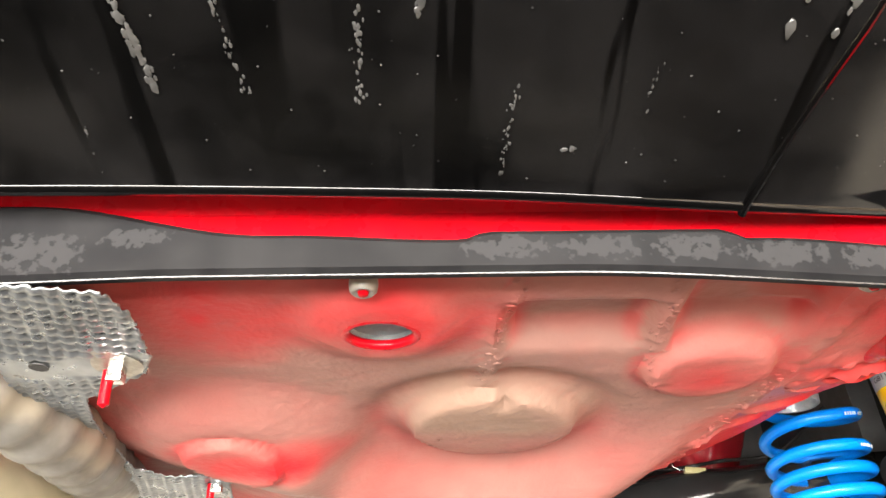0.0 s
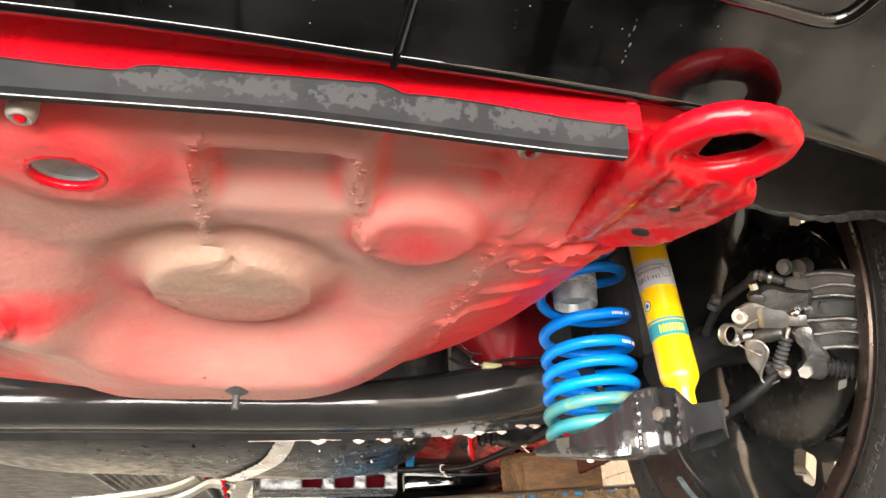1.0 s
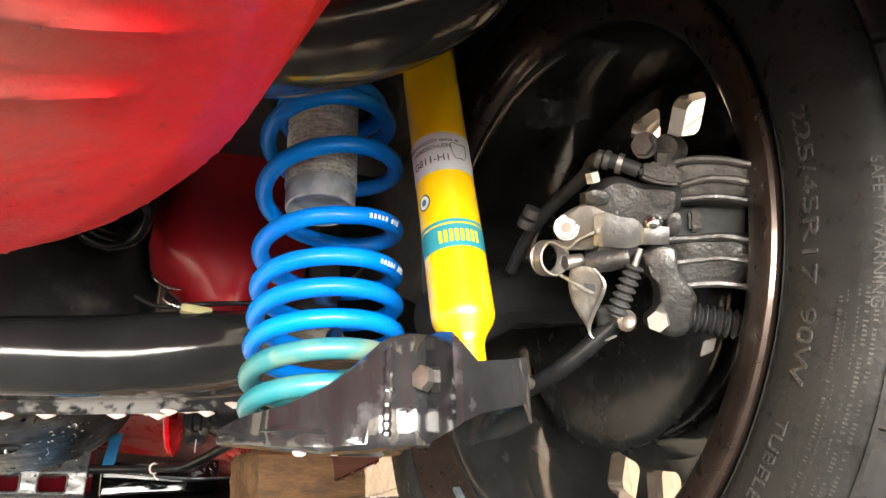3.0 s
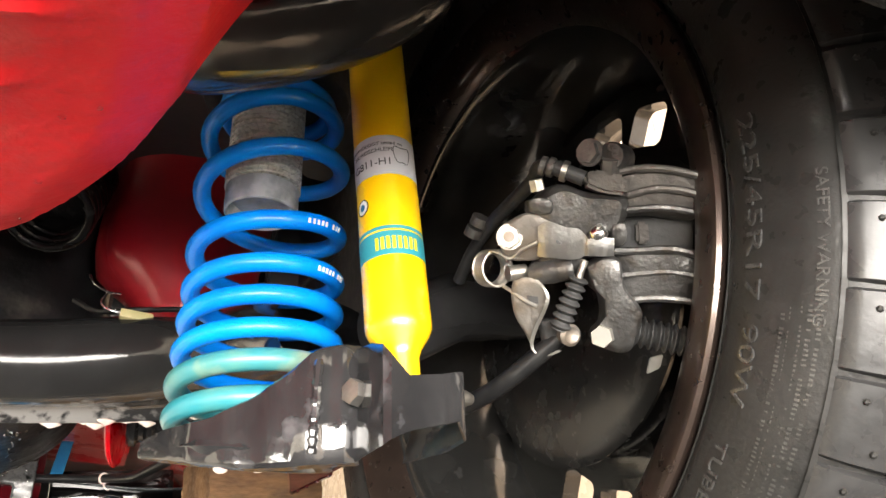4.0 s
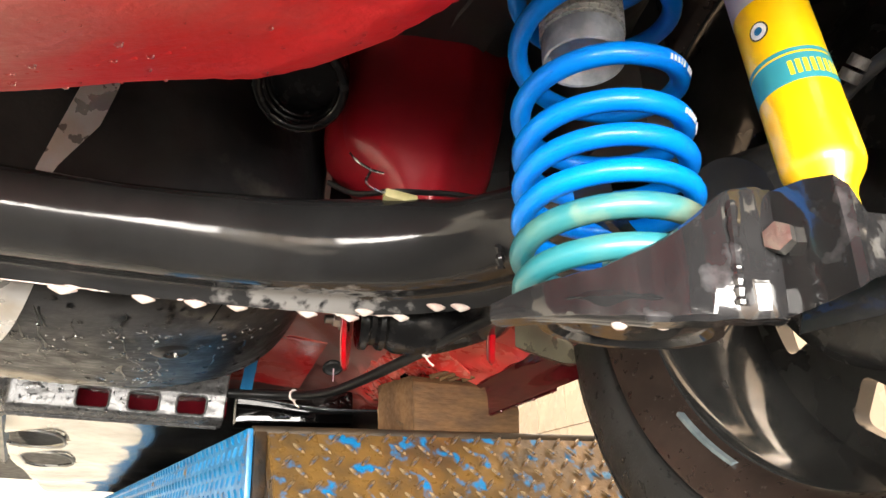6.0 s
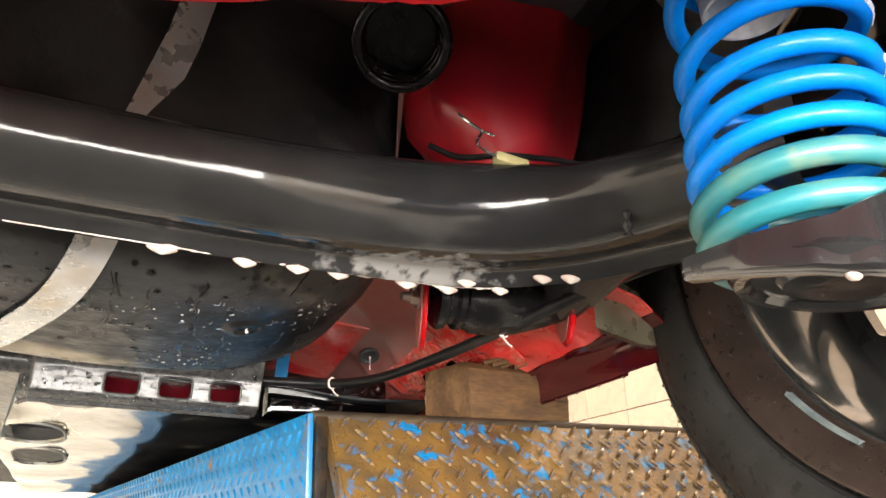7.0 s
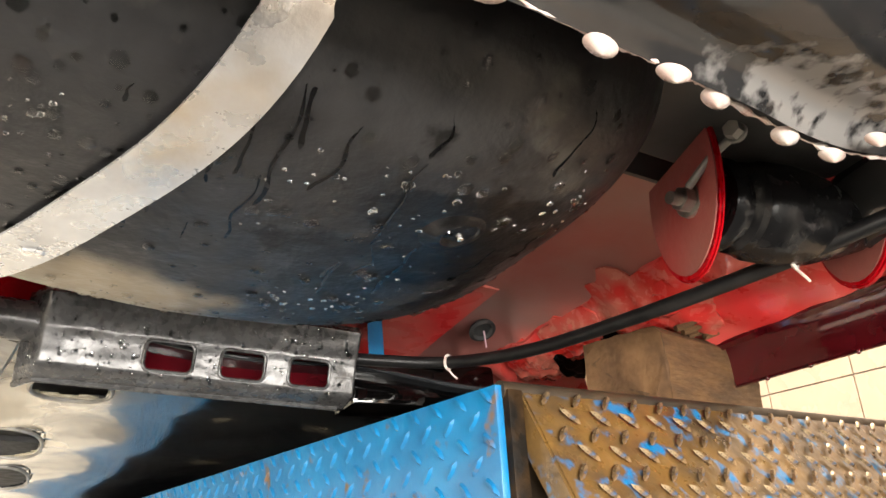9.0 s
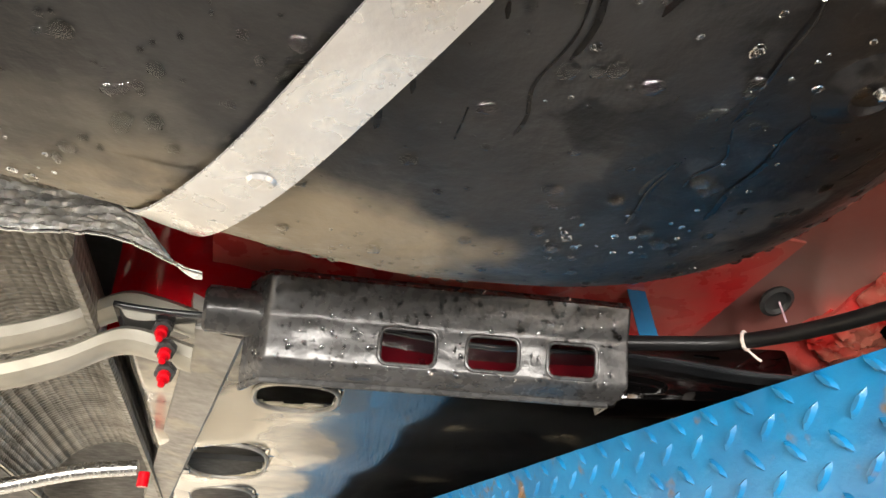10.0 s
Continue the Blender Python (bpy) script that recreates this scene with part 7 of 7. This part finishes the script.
    line = spline([(250, 545, 0.009), (284, 598, 0.011), (276, 650, 0.012), (242, 730, 0.012), (228, 785, 0.012), (240, 820, 0.012), (280, 832, 0.010), (330, 812, 0.006)], 8)
    sheet(bm, [[cq(p.x, p.y, p.z + dd) for p in line] for dd in (-0.004, 0.0015)] + [[cq(p.x - 9, p.y - 4, p.z + 0.0022) for p in line]], 0.0016, -ux * 0.5)
    part("lever_edge", bm, ZINC, t, "bright folded lever edge")
    rod("cable_rod", [cq(412, 470, 0.002), cq(388, 540, 0.006)], 0.0028, ZINC)
    pts = [cq(390, 535, 0.006).lerp(cq(318, 725, 0.012), k / 60) for k in range(61)]
    rod("cable_boot", pts, [(0.0062 + 0.0012 * k / 60) + 0.0015 * math.sin(k * 0.72) for k in range(61)], RUBBER, "ribbed black rubber cable boot", 18)
    bm = B()
    lathe(bm, [(-0.004, 0), (-0.004, 0.0075), (0.004, 0.0085), (0.006, 0.006), (0.004, 0.003), (0.004, 0)], cq(352, 748, 0.008), (CN + ux * 0.5).normalized(), 18)
    part("boot_end", bm, RUSTY, t)
    casting("cable_stop", [(250, 700), (300, 690), (340, 720), (330, 790), (270, 800)], -0.005, 0.006, RUBBER)
    casting("lower_arm", [(415, 490), (470, 455), (530, 470), (545, 560), (600, 640), (608, 690), (580, 795), (530, 815), (450, 775), (445, 735), (475, 690), (468, 600), (432, 560)], -0.02, 0.008, CAST, "weathered cast lower arm")
    bm = B()
    bolt_head(bm, cq(472, 748, 0.009), (CN - 0.3 * ux).normalized(), 0.0086, 0.008, 0.0)
    part("bolt", bm, DULL, t, "dull hexagon bolt")
    pts = [cq(585, 735, -0.006).lerp(cq(770, 772, -0.012), k / 60) for k in range(61)]
    rod("guide_boot", pts, [0.0098 + 0.0018 * math.sin(k * 0.72) for k in range(61)], RUBBER, "ribbed black rubber guide boot", 18)
    # bridge with its cast ribs, upper part dark, lower part paler
    casting("bridge", [(505, 160), (640, 140), (800, 170), (800, 320), (640, 305), (520, 300)], -0.045, -0.010, CAST_DARK, "dark cast bridge")
    casting("bridge", [(510, 440), (640, 432), (800, 455), (800, 610), (660, 620), (560, 640), (525, 560)], -0.045, -0.006, CAST, "cast bridge")
    for line, r, mt in (([(525, 158), (600, 150), (690, 158), (790, 185)], 0.0028, CAST_DARK), ([(560, 240), (640, 222), (720, 228), (795, 250)], 0.0028, CAST_DARK), ([(470, 305), (560, 292), (680, 288), (795, 312)], 0.0026, CAST), ([(505, 438), (600, 438), (700, 434), (795, 455)], 0.0030, CAST), ([(530, 530), (620, 520), (700, 514), (790, 530)], 0.0028, CAST), ([(525, 625), (620, 612), (700, 610), (790, 622)], 0.0030, CAST)):
        p = spline([cq(x, y, -0.007) for x, y in line], 6)
        rod("bridge_rib", p, [r * (1 + 0.15 * noise.noise(q * 200)) for q in p], mt, "cast rib", 8)
    # black slab fills the gap, so its shade is in the colour
    slab("pad_gap_shade", [(520, 300), (800, 315), (800, 450), (520, 435)], -0.05, -0.03, BLACK_MATT, 0.002, "black slab for the shade in the gap over the brake pads")
    slab("pad_clip", [(600, 330), (640, 330), (650, 410), (605, 410)], -0.03, -0.022, CAST_DARK, 0.002, "dark pad clip")
    # hose union
    w = (CN - ux * 0.55).normalized()
    bm = B()
    lathe(bm, [(-0.02, 0.0), (-0.02, 0.0105), (-0.002, 0.0105), (0.0, 0.0095), (0.0, 0)], cq(495, 105, -0.003), w, 24)
    part("banjo", bm, CAST, t)
    bm = B()
    bolt_head(bm, cq(428, 92, 0.0), w, 0.0085, 0.007, 0.0098)
    part("hollow_bolt", bm, CAST, t)
    slab("hose_union", [(410, 165), (440, 150), (540, 178), (552, 205), (545, 245), (470, 235), (405, 205)], -0.012, 0.005, CAST_DARK, 0.0025, "dark union block")
    bm = B()
    bolt_head(bm, cq(495, 160, -0.004), (-uy + CN * 0.2).normalized(), 0.0072, 0.010)
    part("union_nut", bm, CAST_DARK, t, "dark union nut")
    rod("brake_hose", spline([cq(410, 180, -0.002), cq(345, 150, -0.002), cq(285, 128, -0.004), cq(255, 135, -0.012), cq(235, 175, -0.03), cq(100, 300, -0.07), cq(10, 420, -0.09), cq(-60, 560, -0.10)], 8), 0.0056, RUBBER, "black rubber brake hose")
    for x, y, r in ((345, 150, 0.0078), (300, 134, 0.0074), (272, 128, 0.0072)):
        bm = B()
        lathe(bm, [(-0.002, 0.0), (-0.002, r), (0.002, r), (0.002, 0.0)], cq(x, y, -0.003), (ux + uy * 0.35).normalized(), 18)
        part("collar", bm, ZINC if x == 345 else CAST_DARK, t)
    for x, y in ((40, 300), (15, 345)):
        bm = B()
        lathe(bm, [(-0.004, 0.0), (-0.004, 0.008), (0.004, 0.008), (0.004, 0.0)], cq(x, y, -0.075), (uy - ux * 0.5).normalized(), 16)
        part("collar", bm, CAST_DARK, t)
    bm = B()
    bolt_head(bm, cq(252, 215, 0.0), (-uy - ux * 0.2).normalized(), 0.0056, 0.008)
    part("bleed_nipple", bm, ZINC, t, "zinc bleed nipple")
    slab("bracket_tab", [(655, 840), (700, 825), (690, 880), (645, 905)], -0.02, -0.016, DULL, 0.0008, "pale bracket tab")
    return t


STRAP_STEEL = surf("bright_pressed_steel", (0.42, 0.42, 0.415), (0.32, 0.315, 0.305), 70, 0.3, 0.45, metal=0.9, bump=0.15, bump_scale=400)
RUSTY = surf("rust_tinted_steel", (0.25, 0.235, 0.215), (0.21, 0.175, 0.14), 35, 0.4, 0.55, metal=0.7, bump=0.2, bump_scale=300)
CAST_DARK = surf("dark_cast_metal", (0.09, 0.085, 0.08), (0.14, 0.13, 0.12), 30, 0.4, 0.6, metal=0.6, bump=0.4, bump_scale=300)
caliper()


# ---- drops of water ----
def drops(name, label, places):
    bm = B()
    for p, n, r in places:
        q = n.to_track_quat("Z", "Y").to_matrix().to_4x4()
        bmesh.ops.create_icosphere(bm, subdivisions=1, radius=1, matrix=Matrix.Translation(p) @ q @ Matrix.Diagonal((r, r * random.uniform(0.9, 1.4), r * 0.45, 1)))
    ob = solo(name, bm, WATER, label, "water drops", "stuff")
    return ob


WATER = surf("water_drop", (0.85, 0.87, 0.88), (0.85, 0.87, 0.88), 30, 0.03, 0.05)
WATER.node_tree.nodes["Principled BSDF"].inputs["Transmission Weight"].default_value = 1.0
WATER.node_tree.nodes["Principled BSDF"].inputs["IOR"].default_value = 1.33


def tank_places(n):
    out = []
    while len(out) < n:
        x, y = random.uniform(-0.25, 0.36), random.uniform(1.35, 1.77)
        z = tank_z(x, y)
        if z > 1.76:
            continue
        e = 0.003
        nn = Vector(((tank_z(x + e, y) - tank_z(x - e, y)) / (2 * e), (tank_z(x, y + e) - tank_z(x, y - e)) / (2 * e), -1)).normalized()
        out.append((Vector((x, y, z)), nn, random.choice((0.0009, 0.0012, 0.0012, 0.0016, 0.0016, 0.0022, 0.003, 0.0042, 0.0052))))
    return out


def pan_places(n):
    out = []
    while len(out) < n:
        x, y = random.uniform(-0.1, 0.40), random.uniform(0.62, 1.02)
        if outside(x, y) > -0.006 or random.random() > (0.15 + 0.85 * step(0.7, 0.95, y)):
            continue
        z = pan_height(x, y) + 0.018 * step(-0.035, 0.01, outside(x, y)) + 0.042 * step(0.08, 0.25, x) * step(0.52, 0.8, y) * step(-0.24, 0.0, outside(x, y))
        out.append((Vector((x, y, z)), Vector((0, 0, -1)), random.choice((0.0009, 0.0013, 0.0018, 0.0026))))
    return out


drops("pan_drops", "clear water drops hanging from the red floor pan", pan_places(130))


def tank_runs(n):
    bm = B()
    for k in range(n):
        x, y = random.uniform(0.02, 0.33), random.uniform(1.36, 1.56)
        far, pts = random.uniform(0.03, 0.11), []
        for i in range(22):
            f = i / 21
            px = x + 0.010 * noise.noise((x * 50, f * 2.5, k)) + 0.02 * f * (0.2 - x)
            py = y + far * f
            pts.append(Vector((px, py, tank_z(px, py) - 0.0001)))
        if max(p.z for p in pts) > 1.74:
            continue
        w = random.uniform(0.0006, 0.0016)
        tube(bm, pts, [w * (0.5 + 0.8 * i / 21 + 0.5 * noise.noise((i * 0.4, k, 2))) if i < 21 else w * 0.3 for i in range(22)], 8, True, 0.04, Vector((0, 0, 1)))
    solo("water_runs", bm, WET_RUN, "dark wet runs of water down the fuel tank", "water runs", "stuff")


WET_RUN = surf("wet_black_run", (0.002, 0.002, 0.0025), (0.004, 0.004, 0.0045), 30, 0.2, 0.3, spec=0.2)
tank_runs(22)


def bumper_point(x, y):
    """A place on the flat underside of the bumper."""
    q = min(LIP, key=lambda p: abs(p.x - x))
    return Vector((x, y, q.z + 0.0022 + 0.106 * (q.y - y)))


def water_runs():
    bm = B()
    turn = Vector((0, -0.105, -1)).to_track_quat("Z", "Y").to_matrix().to_4x4()
    # smears and strings of drops that ran along the underside: from, to, how many, how thick
    for x0, y0, x1, y1, n, size in ((-0.119, 0.22, -0.114, 0.268, 60, 1.5), (-0.079, 0.218, -0.074, 0.27, 34, 0.9), (-0.02, 0.215, -0.023, 0.274, 40, 0.9), (0.008, 0.212, 0.005, 0.228, 26, 1.5), (0.048, 0.262, 0.044, 0.323, 44, 0.7), (0.072, 0.302, 0.078, 0.301, 14, 0.9), (0.16, 0.209, 0.158, 0.235, 5, 2.2), (0.18, 0.207, 0.178, 0.235, 6, 1.8), (0.109, 0.248, 0.107, 0.29, 12, 0.6), (-0.154, 0.286, -0.161, 0.327, 12, 0.6), (0.232, 0.29, 0.236, 0.33, 8, 0.8), (0.30, 0.30, 0.303, 0.335, 8, 0.8)):
        for k in range(n):
            f = random.random()
            p = bumper_point(x0 + (x1 - x0) * f + random.gauss(0, 0.0011), y0 + (y1 - y0) * f)
            r = size * random.choice((0.0004, 0.0006, 0.0008, 0.0010))
            bmesh.ops.create_icosphere(bm, subdivisions=1, radius=1, matrix=Matrix.Translation(p) @ turn @ Matrix.Diagonal((r, r * random.uniform(1.3, 3.0), r * 0.4, 1)))
    for k in range(160):
        p = bumper_point(random.uniform(-0.35, 0.46), random.uniform(0.2, 0.325))
        r = random.choice((0.0003, 0.0004, 0.0006))
        bmesh.ops.create_icosphere(bm, subdivisions=1, radius=1, matrix=Matrix.Translation(p) @ turn @ Matrix.Diagonal((r, r, r * 0.4, 1)))
    solo("bumper_drops", bm, LIMESCALE, "pale runs of water drops on the glossy bumper", "water drops", "stuff")


def member_places(n):
    out = []
    for k in range(n):
        x, z = random.uniform(0.0, 0.325), random.uniform(1.668, 1.742)
        if 1.672 < z < 1.707 and any(a - 0.002 < x < b + 0.002 for a, b in ((0.105, 0.154), (0.182, 0.229), (0.256, 0.302))):
            continue
        out.append((Vector((x, 1.886 + 0.42 * (1.744 - max(z, 1.708)) + 0.22 * (1.708 - min(z, 1.708)) - 0.06 * (x - 0.1) - 0.0005, z)), Vector((0, -0.92, -0.39)), random.choice((0.0008, 0.001, 0.0014, 0.002, 0.0026))))
    return out


LIMESCALE = surf("pale_water_marks", (0.10, 0.10, 0.10), (0.05, 0.05, 0.05), 60, 0.3, 0.45)
water_runs()
drops("crossmember_drops", "clear water drops on the black crossmember", member_places(420))
drops("tank_drops", "clear water drops clinging under the fuel tank", tank_places(900))

# ---- wall tiles ----
cross = TILE_CROSS
PITCH = 0.30
me = None
far = B()
for i in range(-26, 18):
    for j in range(-8, 7):
        y, z = cross.y + (i + 0.5) * PITCH, cross.z + (j + 0.5) * PITCH
        if not (0.1 < z < 3.95):
            continue
        if -5 <= i <= 12 and -4 <= j <= 4:
            if me is None:
                bm = B()
                block(bm, (0, 0, 0), (0.012, PITCH - 0.004, PITCH - 0.004), None, 0.0012)
                me = bpy.data.meshes.new("tile")
                bmesh.ops.scale(bm, vec=(SIZE, SIZE, SIZE), verts=bm.verts)
                bm.to_mesh(me)
                bm.free()
                me.materials.append(TILE)
            ob = new("tile", me)
            ob.parent = wall_east
            ob.matrix_basis = Matrix.Translation(place(WALL_X + 0.004, y, z))
        else:
            block(far, (WALL_X + 0.004, y, z), (0.012, PITCH - 0.004, PITCH - 0.004))
rest = link_mesh("far_tiles", far, TILE, wall_east, False)
tagged(rest, "beige tiles of the same wall", "", "", "stuff")
